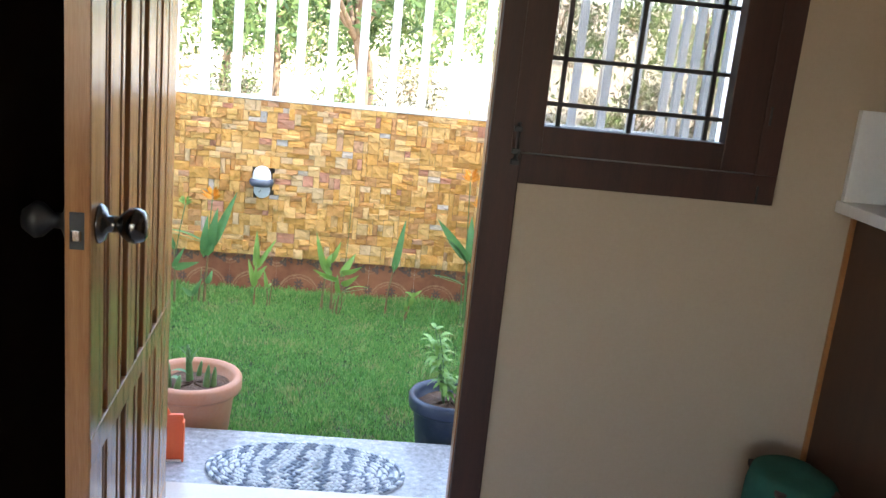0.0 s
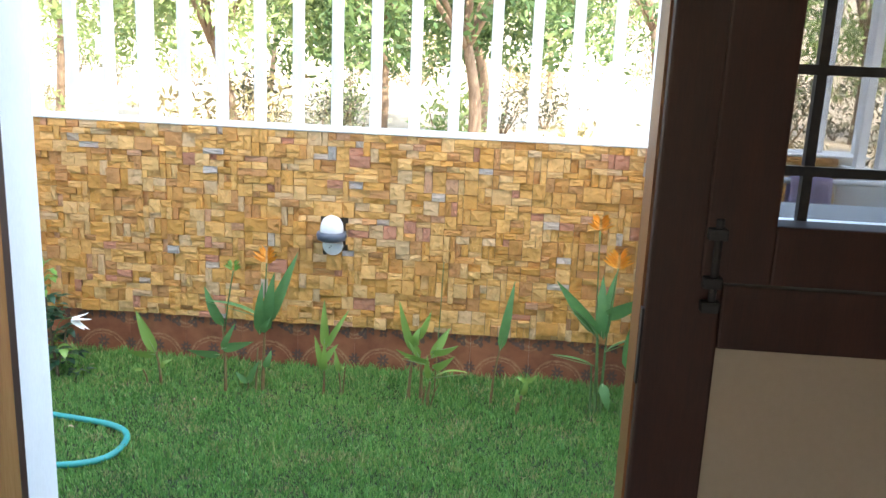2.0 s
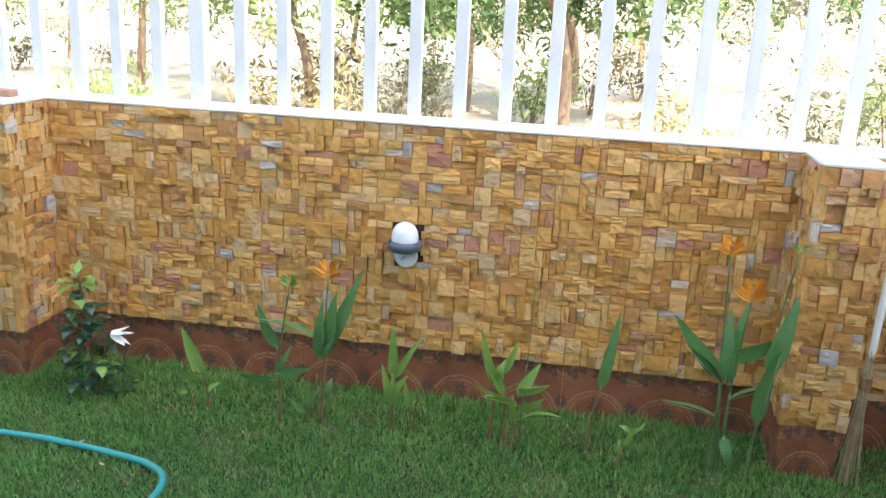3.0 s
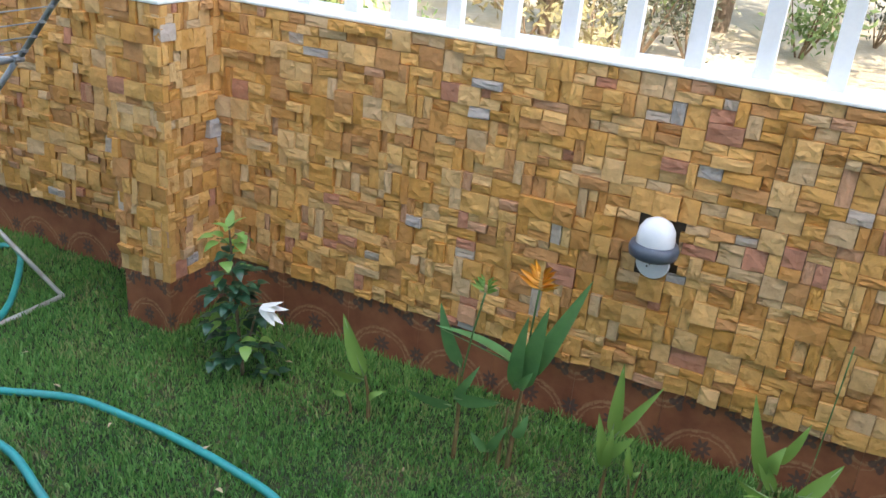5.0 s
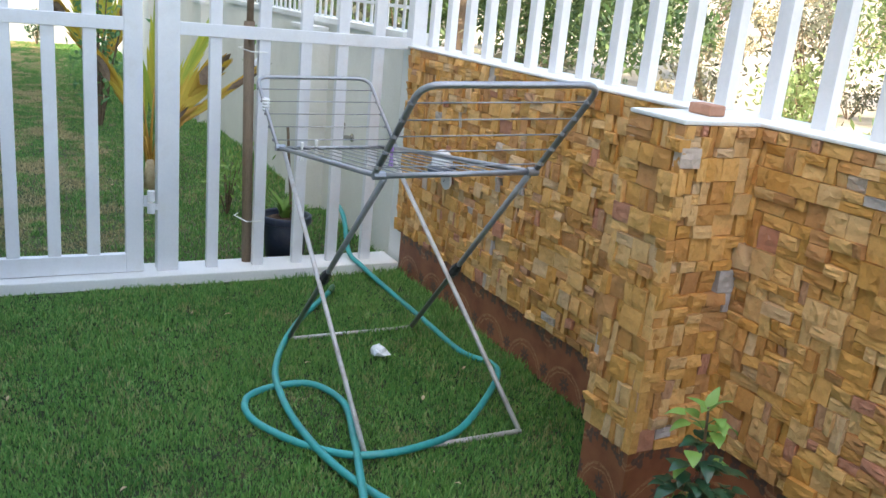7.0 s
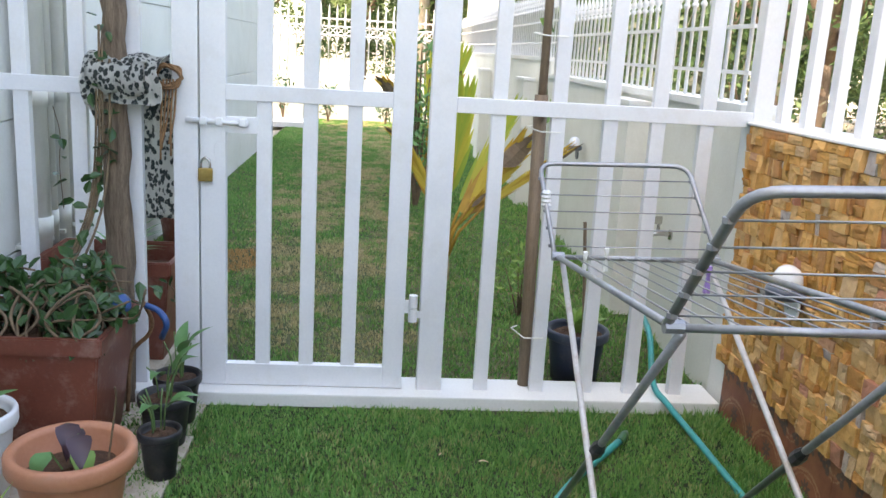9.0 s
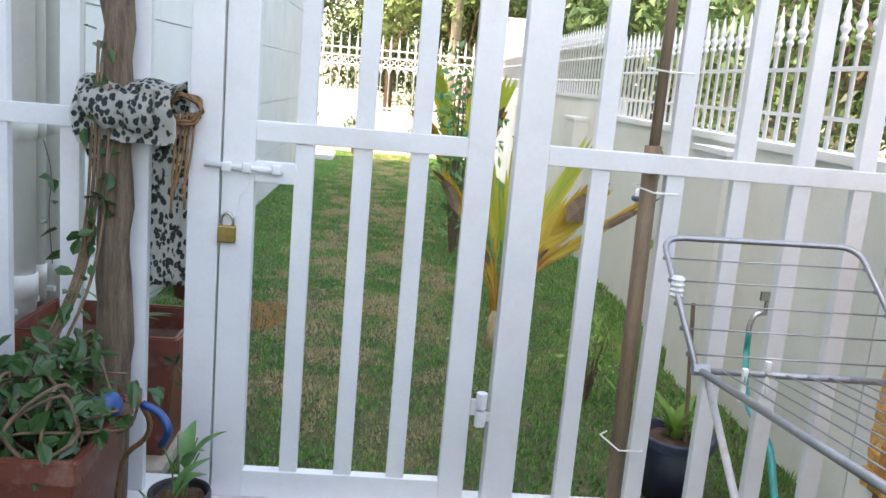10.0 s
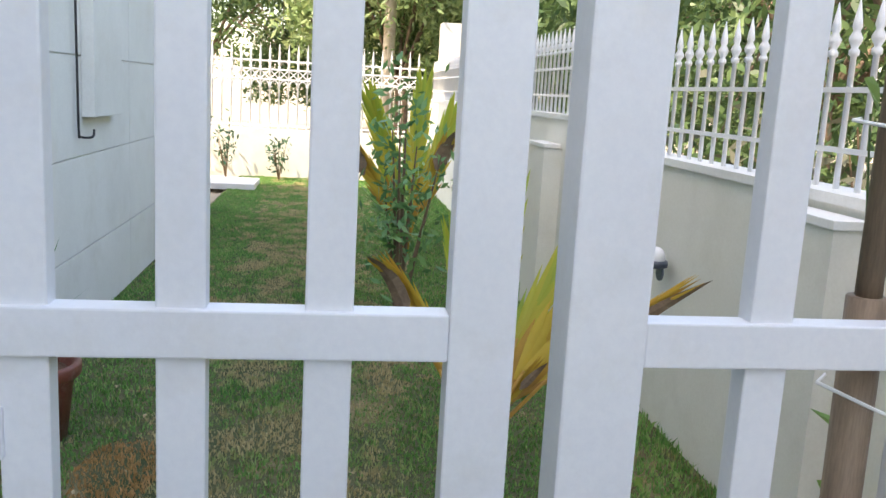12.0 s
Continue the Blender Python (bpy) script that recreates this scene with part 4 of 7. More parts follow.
# ---- gate fence ----
GX0, GX1 = -5.34, -5.295
kerb = solid("kerb", one_box(-5.44, -5.22, 2.46, 5.50, -0.05, 0.055, 0.008), "plaster", "low white painted kerb under the gate", "kerb", "structure")
RAIL0, RAIL1, FTOP = 1.217, 1.277, 2.12
gf = thing("gate_fence", "white painted steel fence panels either side of the gate", "fence", at=(-0.004, -0.020, 0))
part("gate_post", one_box(GX0 - 0.03, GX1 + 0.004, 3.243, 3.338, 0.05, FTOP, 0.004), "white", gf)
part("hinge_post", one_box(GX0 - 0.03, GX1 + 0.004, 4.230, 4.333, 0.05, FTOP, 0.004), "white", gf)
part("end_post", one_box(GX0 - 0.03, GX1 + 0.003, 5.53, 5.61, TOP - 0.01, FTOP, 0.004), "white", gf)
for y in (2.68, 2.89, 3.095, 4.503, 4.742, 4.955, 5.15, 5.35):
    part("bar", one_box(GX0, GX1 - 0.008, y - 0.029, y + 0.029, 0.05, FTOP - 0.05, 0.003), "white", gf)
for y0, y1 in ((2.46, 3.243), (4.333, 5.53)):
    part("rail", one_box(GX0 + 0.004, GX1, y0, y1, RAIL0, RAIL1, 0.003), "white", gf)
    part("rail", one_box(GX0 + 0.004, GX1, y0, y1, FTOP - 0.05, FTOP, 0.003), "white", gf)

gate = thing("garden_gate", "white painted steel bar gate, shut and padlocked", "gate", at=(-0.004, -0.020, 0))
part("stile", one_box(GX0, GX1, 3.345, 3.442, 0.058, FTOP, 0.003), "white", gate)
part("stile", one_box(GX0, GX1, 4.083, 4.166, 0.058, FTOP, 0.003), "white", gate)
for z0, z1 in ((0.058, 0.15), (RAIL0 + 0.004, RAIL1 + 0.004), (FTOP - 0.06, FTOP)):
    part("rail", one_box(GX0 + 0.003, GX1 - 0.001, 3.442, 4.083, z0, z1, 0.003), "white", gate)
for y in (3.588, 3.765, 3.938):
    part("bar", one_box(GX0 + 0.002, GX1 - 0.009, y - 0.029, y + 0.029, 0.15, FTOP - 0.06, 0.003), "white", gate)
part("lock_plate", one_box(GX0 + 0.006, GX1 + 0.001, 3.442, 3.565, 1.095, 1.158, 0.003), "white", gate)
hasp = bmesh.new()
tube(hasp, [(GX1 + 0.016, 3.295, 1.142), (GX1 + 0.016, 3.53, 1.134)], 0.0095, 10)
for y in (3.36, 3.42, 3.51):
    box(hasp, GX1 + 0.001, GX1 + 0.028, y - 0.014, y + 0.014, 1.122, 1.153, 0.005)
part("slide_bolt", hasp, "white", gate, "white painted sliding bolt", True)
hp = bmesh.new()
prof = [(3.362, 1.12), (3.432, 1.12), (3.425, 1.075), (3.40, 1.05), (3.398, 0.985), (3.368, 0.985), (3.352, 1.04), (3.362, 1.07)]
lo = [hp.verts.new((GX1 + 0.002, y, z)) for y, z in prof]
hi = [hp.verts.new((GX1 + 0.008, y, z)) for y, z in prof]
hp.faces.new(lo[::-1]), hp.faces.new(hi)
for i in range(len(prof)):
    j = (i + 1) % len(prof)
    hp.faces.new((lo[i], lo[j], hi[j], hi[i]))
part("hasp_plate", hp, "white", gate)
hg = bmesh.new()
for z in (0.385, 0.445):
    tube(hg, [(GX1 + 0.014, 4.199, z - 0.026), (GX1 + 0.014, 4.199, z + 0.026)], 0.018, 12)
box(hg, GX1 - 0.004, GX1 + 0.006, 4.166, 4.20, 0.39, 0.445, 0.002)
box(hg, GX1 - 0.004, GX1 + 0.006, 4.20, 4.232, 0.37, 0.40, 0.002)
part("hinge", hg, "white", gate, "white painted barrel hinge")

padlock = thing("padlock", "small tarnished brass padlock hanging from the gate hasp", "padlock", at=(GX1 + 0.013, 3.348, 0.965))
part("body", one_box(-0.010, 0.010, -0.027, 0.027, -0.06, -0.008, 0.004), "brass", padlock, "brass body")
sh = tube(bmesh.new(), curve_pts([(0, -0.017, -0.01), (0, -0.017, 0.012), (0, -0.010, 0.026), (0, 0.0, 0.031), (0, 0.010, 0.026), (0, 0.017, 0.012), (0, 0.017, -0.01)], 4), 0.0045, 8)
part("shackle", sh, "chrome", padlock, "steel shackle", True)

# ---- boundary wall and spiked fence of the side yard ----
wall("wall_boundary", "cream painted boundary wall of the side yard", "cream", (-9.6, -5.44, 5.53, 5.70, -0.05, 1.265), (-19.0, -9.6, 5.53, 5.70, -0.05, 1.41))
wall("trim_boundary_coping", "white coping of the boundary wall", "plaster", (-9.6, -5.44, 5.515, 5.715, 1.265, 1.30), (-19.0, -9.6, 5.515, 5.715, 1.41, 1.445))
for x0 in (-6.86, -10.4, -13.8):
    b = thing("wall_buttress", "cream painted buttress of the boundary wall", "buttress", "boundary buttresses", "structure")
    part("shaft", one_box(x0 - 0.22, x0 + 0.22, 5.40, 5.53, -0.02, 1.21), "cream", b)
    part("cap", one_box(x0 - 0.23, x0 + 0.23, 5.39, 5.5145, 1.21, 1.24, 0.004), "plaster", b)
far = wall("wall_far_end", "low cream wall closing the side yard", "cream", (-19.15, -19.0, 1.4, 6.10, -0.05, 0.80))
wall("pillar_far_corner", "tall white corner pillar", "plaster", (-19.5, -19.05, 5.75, 6.35, -0.05, 2.72))
spike = bmesh.new()
lathe(spike, [(0.010, 0.0), (0.010, 0.44), (0.017, 0.445), (0.017, 0.46), (0.010, 0.468), (0.021, 0.49), (0.022, 0.50), (0.011, 0.522), (0.016, 0.535), (0.013, 0.56), (0.004, 0.61), (0.001, 0.625)], 6)
spike_me = mesh_of("spike_bar", spike, "white", True)
bf = thing("boundary_fence", "white wrought iron fence with spear tops on the boundary wall", "fence")
for i in range(109):
    ob = new("spike_bar", spike_me)
    ob.parent, ob.matrix_basis = bf, pose(-5.66 - 0.122 * i, 5.615, 1.298 if i < 33 else 1.443)
for z in (1.43, 1.63):
    part("rail", one_box(-9.62, -5.62, 5.606, 5.624, z - 0.009, z + 0.009), "white", bf)
    part("rail", one_box(-19.0, -9.66, 5.606, 5.624, z + 0.136, z + 0.154), "white", bf)
ff = thing("far_fence", "white ornamental iron fence with spear tops and scrolls", "fence")
for i in range(26):
    ob = new("spike_bar", spike_me)
    ob.parent, ob.matrix_basis = ff, pose(-19.07, 1.5 + 0.155 * i, 0.795) @ Matrix.Diagonal((1.4, 1.4, 2.25, 1))
for z in (0.86, 1.62, 1.78, 1.92):
    part("rail", one_box(-19.083, -19.057, 1.42, 5.5, z - 0.014, z + 0.014), "white", ff)
for i in range(25):
    y = 1.5 + 0.155 * i
    c = bmesh.new()
    tube(c, [(-19.07, y + 0.01, 1.635), (-19.07, y + 0.145, 1.765)], 0.009, 5)
    tube(c, [(-19.07, y + 0.01, 1.765), (-19.07, y + 0.145, 1.635)], 0.009, 5)
    tube(c, [(-19.07, y + 0.077 + 0.068 * math.cos(a), 1.50 + 0.10 * math.sin(a)) for a in [math.pi * q / 6 for q in range(7)]], 0.011, 5)
    part("scroll", c, "white", ff)

# ---- plants, pots and lamps ----
def pot(name, label, at, r_top, r_base, h, material, rim=0.012, fill=0.82, group=""):
    e = thing(name, label, "plant pot", group, at=at)
    b = bmesh.new()
    lathe(b, [(r_base * 0.9, 0.0), (r_base, 0.004), (r_top * 0.94, h * 0.80), (r_top * 0.95, h * 0.82), (r_top + rim * 0.7, h * 0.83), (r_top + rim, h * 0.86), (r_top + rim, h * 0.97), (r_top + rim * 0.6, h), (r_top - rim * 0.3, h), (r_top * 0.90, h * 0.95), (r_top * 0.88, h * (fill - 0.02)), (0.001, h * (fill - 0.02))], 36)
    part("pot_body", b, material, e, "", True)
    s = bmesh.new()
    rng = random.Random(round(at[0] * 100))
    lathe(s, [(r_top * 0.87, h * (fill - 0.015)), (r_top * 0.86, h * fill), (r_top * 0.5, h * fill + 0.008), (0.001, h * fill + 0.012)], 20)
    for v in s.verts:
        v.co.z += rng.uniform(-0.006, 0.008)
    part("soil", s, "soil", e)
    return e


def heliconia(x, y, stems, leaves, flowers=(), material="leaf_heli", stem_mat="stem_red", label="young heliconia with upright green leaves growing in the lawn"):
    """stems: (foot x, top x, top z, radius); leaves: (x0, z0, x1, z1, width, dy); flowers: (foot x, foot z, x, z, size)."""
    rng = random.Random(round(x * 1000))
    SXX, SZZ = 1.12, 1.2
    stems = [(a * SXX, b * SXX, c * SZZ, d) for a, b, c, d in stems]
    leaves = [(a * SXX, b * SZZ, c * SXX, d * SZZ, f * 1.02, g) for a, b, c, d, f, g in leaves]
    flowers = [(a * SXX, b * SZZ, c * SXX, d * SZZ, f * 1.15) for a, b, c, d, f in flowers]
    e = thing("heliconia", label, "plant", "plants along the garden wall", at=(x, y, -0.02), rz=0)
    for fx, tx, tz, r in stems:
        b = tube(bmesh.new(), curve_pts([(fx, 0, -0.01), (fx + (tx - fx) * 0.3, 0.01, tz * 0.5), (tx, 0.005, tz)], 4), [r * (1.25 - 0.6 * k / 8) for k in range(9)], 7)
        part("stem", b, stem_mat, e, "", True)
    for x0, z0, x1, z1, w, dy in leaves:
        b = bmesh.new()
        blade(b, (x0, 0, z0), (x1, dy, z1), w, sag=rng.uniform(0.005, 0.02), fold=rng.uniform(0.15, 0.4), n=8, side=Vector((z1 - z0, rng.uniform(-0.06, 0.06), -(x1 - x0))) if abs(dy) < 0.05 else None)
        lf = part("leaf", b, material, e, "", True)
        if math.hypot(x1 - x0, z1 - z0) > 0.12:
            base, tip = Vector((x0, -0.003, z0)), Vector((x1, dy - 0.003, z1))
            part("midrib", tube(bmesh.new(), [base, base.lerp(tip, 0.5), base.lerp(tip, 0.93)], [0.0030, 0.0022, 0.0008], 5), "midrib", lf, "pale midrib", True)
    for fx, fz, tx, tz, size in flowers:
        part("flower_stalk", tube(bmesh.new(), curve_pts([(fx, 0, fz), ((fx + tx) / 2 - 0.004, -0.012, (fz + tz) / 2), (tx, -0.03, tz)], 4), 0.0032, 6), "stem_green", e, "", True)
        f = bmesh.new()
        for k in range(13):
            t = k / 12
            sgn = -1 if k % 2 else 1
            base = Vector((tx + sgn * 0.004, -0.03, tz + size * 0.62 * t))
            reach = size * (0.75 - 0.45 * t)
            blade(f, base, base + Vector((sgn * reach * rng.uniform(0.75, 1.1), rng.uniform(-0.03, 0.01), reach * (0.35 + 0.6 * t) + size * 0.1)), size * 0.2, sag=-0.006, fold=0.5, n=4, side=Vector((0.3, 0.5, -0.8 * sgn)))
        part("flower", f, "flower" if size > 0.065 else "leaf_lime", e, "orange bracts" if size > 0.065 else "greenish yellow bud")
    return e


heliconia(-1.916, 5.12, [(0, -0.02, 0.16, 0.007), (-0.06, -0.08, 0.08, 0.005)],
          [(-0.02, 0.16, -0.10, 0.33, 0.055, 0.0), (-0.02, 0.15, -0.13, 0.165, 0.04, -0.03), (0, 0.09, 0.05, 0.13, 0.025, 0.01), (-0.08, 0.08, -0.125, 0.08, 0.018, 0)], (), "leaf_lime")
heliconia(-1.588, 5.10, [(0, -0.01, 0.30, 0.007)],
          [(-0.005, 0.295, -0.09, 0.45, 0.055, 0.02), (-0.015, 0.20, 0.13, 0.245, 0.045, -0.02), (-0.015, 0.20, 0.045, 0.31, 0.03, 0.01), (-0.02, 0.175, -0.155, 0.195, 0.04, -0.03)], [(0.0, 0.27, 0.05, 0.53, 0.05)])
heliconia(-1.42, 5.14, [(0, 0.012, 0.28, 0.008), (-0.03, -0.02, 0.20, 0.006), (-0.065, -0.063, 0.05, 0.005)],
          [(0.0, 0.33, -0.235, 0.40, 0.05, -0.06), (0.02, 0.30, 0.15, 0.60, 0.055, 0.02), (0.015, 0.27, 0.06, 0.52, 0.062, -0.02), (-0.01, 0.26, 0.01, 0.48, 0.05, -0.02),
           (0.0, 0.27, 0.045, 0.34, 0.035, -0.03), (-0.062, 0.05, -0.12, 0.095, 0.03, 0), (-0.062, 0.05, -0.012, 0.15, 0.03, 0), (0.01, 0.12, 0.035, 0.19, 0.035, 0.02)], [(0.012, 0.28, 0.03, 0.56, 0.075)])
heliconia(-1.122, 5.145, [(0, 0.003, 0.15, 0.006)],
          [(0.0, 0.12, -0.04, 0.27, 0.035, 0.0), (0.003, 0.22, 0.0, 0.42, 0.04, 0.0), (0.01, 0.22, 0.105, 0.38, 0.03, 0.02), (0.003, 0.16, 0.065, 0.245, 0.035, -0.02), (0.0, 0.12, 0.004, 0.25, 0.03, 0)], (), "leaf_lime")
heliconia(-1.036, 5.14, [(0, -0.01, 0.12, 0.005), (0.008, 0.02, 0.17, 0.004)], [(-0.01, 0.12, -0.03, 0.22, 0.025, 0), (0.0, 0.13, 0.02, 0.15, 0.015, 0)], (), "leaf_lime")
heliconia(-0.714, 5.17, [(0, 0.015, 0.22, 0.008), (0.055, 0.05, 0.18, 0.009)],
          [(0.015, 0.22, -0.05, 0.43, 0.04, 0.0), (0.03, 0.27, 0.085, 0.39, 0.035, 0.02), (0.03, 0.25, 0.045, 0.33, 0.045, -0.01), (0.045, 0.20, -0.02, 0.30, 0.035, 0)], (), "leaf_lime")
heliconia(-0.617, 5.11, [(0, 0.01, 0.12, 0.008), (-0.02, -0.01, 0.10, 0.006), (0.015, 0.045, 0.11, 0.003)],
          [(0.005, 0.20, -0.135, 0.255, 0.035, -0.03), (0.005, 0.19, -0.11, 0.225, 0.03, -0.05), (0.012, 0.22, 0.085, 0.345, 0.045, 0.02), (0.01, 0.245, 0.125, 0.285, 0.04, -0.02), (0.018, 0.18, 0.11, 0.245, 0.04, -0.04), (0.025, 0.14, 0.175, 0.185, 0.035, -0.05), (0.01, 0.13, -0.005, 0.23, 0.035, 0)], (), "leaf_lime")
heliconia(-0.32, 5.185, [(0, 0.03, 0.26, 0.006)], [(0.03, 0.25, 0.075, 0.53, 0.045, 0.02)])
heliconia(-0.196, 5.085, [(0, 0.02, 0.10, 0.009)], [(0.02, 0.10, 0.035, 0.18, 0.03, 0), (0.03, 0.155, 0.08, 0.19, 0.022, 0), (0.03, 0.155, -0.01, 0.175, 0.02, 0), (0.01, 0.07, 0.0, 0.13, 0.025, 0)], (), "leaf_lime")
heliconia(0.175, 5.16, [(0, -0.015, 0.33, 0.009), (0.02, 0.022, 0.30, 0.008), (-0.02, -0.03, 0.22, 0.006)],
          [(-0.015, 0.35, -0.20, 0.56, 0.06, -0.04), (-0.01, 0.33, -0.165, 0.48, 0.04, -0.08), (0.0, 0.34, -0.01, 0.58, 0.055, 0.03), (0.0, 0.42, 0.18, 0.52, 0.065, -0.03), (0.02, 0.28, 0.16, 0.36, 0.045, -0.05),
           (-0.02, 0.22, -0.21, 0.275, 0.035, -0.07), (0.02, 0.15, 0.055, 0.04, 0.045, -0.02), (0.01, 0.33, 0.05, 0.60, 0.06, 0.05)], [(-0.015, 0.33, -0.045, 0.76, 0.072), (0.02, 0.30, 0.04, 0.62, 0.085)], stem_mat="stem_green",
          label="tall heliconia in orange flower growing by the pillar")
heliconia(0.288, 5.11, [(0, 0.02, 0.27, 0.007)], [(0.015, 0.22, 0.04, 0.50, 0.075, -0.06), (0.02, 0.40, 0.085, 0.66, 0.07, 0.02)], [(0.03, 0.55, 0.055, 0.80, 0.03)], stem_mat="stem_green")


def round_leaf(b, c, n, size, rng):
    """One oval leaf of two folded halves about a centre."""
    n = Vector(n).normalized()
    s = n.cross(Vector((rng.uniform(-1, 1), rng.uniform(-1, 1), rng.uniform(-1, 1)))).normalized()
    t = n.cross(s)
    c = Vector(c)
    pts = [c - t * size * 0.5, c - t * size * 0.22 + s * size * 0.3, c + t * size * 0.15 + s * size * 0.28, c + t * size * 0.6 - n * size * 0.1, c + t * size * 0.15 - s * size * 0.28, c - t * size * 0.22 - s * size * 0.3]
    v = [b.verts.new(p + (n * size * 0.08 if i in (1, 2, 4, 5) else Vector())) for i, p in enumerate(pts)]
    b.faces.new((v[0], v[1], v[2], v[3]))
    b.faces.new((v[0], v[3], v[4], v[5]))


hib = thing("hibiscus", "small dark green hibiscus with one white flower by the garden wall", "plant", at=(-2.435, 5.125, -0.02))
rng = random.Random(5)
part("stem", tube(bmesh.new(), curve_pts([(0, 0, -0.01), (-0.02, 0, 0.2), (-0.04, 0, 0.42), (-0.055, 0, 0.58)], 4), [0.008 - 0.0004 * k for k in range(13)], 6), "twig", hib, "", True)
part("stem", tube(bmesh.new(), curve_pts([(0, 0, 0.08), (0.04, -0.02, 0.18), (0.06, -0.01, 0.28)], 4), 0.004, 6), "twig", hib, "", True)
part("stem", tube(bmesh.new(), curve_pts([(-0.02, 0, 0.2), (0.04, -0.03, 0.32), (0.10, -0.02, 0.345)], 4), 0.0025, 6), "stem_green", hib, "", True)
for k in range(22):
    z = 0.05 + 0.5 * (k / 21) ** 0.9
    spread = (0.075 + 0.05 * rng.random()) if z < 0.34 else 0.07 if z < 0.46 else 0.045
    a = k * 2.4 + rng.uniform(-0.4, 0.4)
    foot = Vector((-0.095 * z, 0, z - 0.02))
    tip = foot + Vector((math.cos(a) * spread, math.sin(a) * spread, 0.03))
    part("stem", tube(bmesh.new(), [foot, foot.lerp(tip, 0.5) + Vector((0, 0, 0.012)), tip], 0.0018, 5), "stem_green", hib, "", True)
    for q in range(9 if z < 0.4 else 4):
        p = foot.lerp(tip, 0.3 + 0.2 * (q % 5)) + Vector((rng.uniform(-0.02, 0.02), rng.uniform(-0.02, 0.02), rng.uniform(-0.02, 0.02)))
        a2 = a + rng.uniform(-1.1, 1.1)
        b = bmesh.new()
        blade(b, p, p + Vector((math.cos(a2) * 0.055, math.sin(a2) * 0.055, rng.uniform(-0.04, 0.012))), rng.uniform(0.034, 0.048), sag=0.008, fold=0.2, n=6)
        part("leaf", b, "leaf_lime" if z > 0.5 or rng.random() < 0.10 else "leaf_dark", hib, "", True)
for a in (0.4, 2.0, 3.6, 5.2):
    b = bmesh.new()
    blade(b, (-0.055, 0, 0.57), (-0.055 + 0.06 * math.cos(a), 0.06 * math.sin(a), 0.62 if a < 3 else 0.585), 0.032, sag=0.006, n=6)
    part("leaf", b, "leaf_lime", hib, "", True)
fl = bmesh.new()
for k in range(5):
    a = k * 1.2566
    blade(fl, (0.10, -0.02, 0.345), (0.175, -0.02 + 0.045 * math.cos(a), 0.325 + 0.045 * math.sin(a)), 0.045, fold=-0.3, n=5)
part("flower", fl, "petal", hib, "white half-open flower")

part("flower_stalk", tube(bmesh.new(), curve_pts([(0.035, 0.03, 0.0), (0.05, 0.03, 0.45), (0.056, 0.03, 0.70)], 4), 0.0022, 6), "stem_green", heliconia(-0.63, 5.20, [(0.035, 0.04, 0.3, 0.003)], []), "", True)


def wall_lamp(at, rz, grey_plate):
    e = thing("wall_lamp", "round outdoor wall lamp with white globe and dark grey band", "wall lamp", "garden wall lamps", at=at, rz=rz)

    g = bmesh.new()
    lathe(g, [(0.001, -0.005), (0.044, -0.005), (0.0455, 0.0), (0.0455, 0.022), (0.042, 0.042), (0.031, 0.060), (0.014, 0.069), (0.001, 0.071)], 24, sy=0.95)
    part("globe", g, "opal", e, "white opal globe", True)
    t = bmesh.new()
    lathe(t, [(0.046, -0.028), (0.056, -0.022), (0.059, -0.006), (0.055, 0.006), (0.047, 0.008)], 28)
    part("band", t, "slate", e, "dark grey plastic band", True)
    p = bmesh.new()
    lathe(p, [(0.001, 0.0), (0.040, 0.0), (0.041, 0.006), (0.038, 0.010), (0.001, 0.010)], 24)
    bmesh.ops.transform(p, matrix=Matrix.Translation((0, 0.03, -0.052)) @ Matrix.Rotation(radians(90), 4, "X"), verts=p.verts)
    part("back_plate", p, "white" if grey_plate else "slate", e, "pale mounting plate")
    part("arm", one_box(-0.03, 0.03, 0.0, 0.05, -0.025, -0.008, 0.004), "slate", e)
    for dx, dz in ((-0.012, -0.062), (-0.006, -0.055), (0.008, -0.036), (0.013, -0.030)):
        part("screw", tube(bmesh.new(), [(dx, 0.021, dz), (dx, 0.019, dz)], 0.0025, 8), "black", e)
    return e


wall_lamp((-1.152, 5.434, 0.737), 0, True).scale = (1.28, 1.28, 1.28)
# flat sheet in darkened mortar paints the shaded gap round the lamp
part("patch", one_box(-1.245, -1.06, 5.505, 5.5065, 0.595, 0.85), "shaded_mortar", garden, "flat dark sheet for the shaded recess round the lamp")
wall_lamp((-4.675, 5.432, 0.717), 0, True).scale = (1.2, 1.2, 1.2)
wall_lamp((-8.11, 5.455, 0.82), 0, False)

# ---- clothes airer ----
rack = thing("clothes_airer", "grey steel folding clothes airer with raised wings", "clothes airer")
Y0, Y1 = 4.605, 5.105


def rail(name, pts, r, material="galv", parent=None, n=0):
    return part(name, tube(bmesh.new(), curve_pts(pts, n) if n else pts, r, 8), material, parent or rack, "", True)


def rounded(a, b, c, d, r=0.06):
    """An open frame a-b-c-d with rounded corners at b and c."""
    a, b, c, d = (Vector(p) for p in (a, b, c, d))
    out = [a]
    for p, q, s in ((a, b, c), (b, c, d)):
        u, v = (p - q).normalized(), (s - q).normalized()
        for k in range(6):
            t = k / 5
            out.append((q + u * r) * (1 - t) ** 2 + q * 2 * t * (1 - t) + (q + v * r) * t * t)
    return out + [d]


NX = {Y0: (-3.516, 0.938, -3.232, 1.262), Y1: (-3.40, 0.974, -3.114, 1.297)}
FX = {Y0: (-4.598, 0.818, -4.97, 1.075), Y1: (-4.545, 0.836, -4.91, 1.095)}


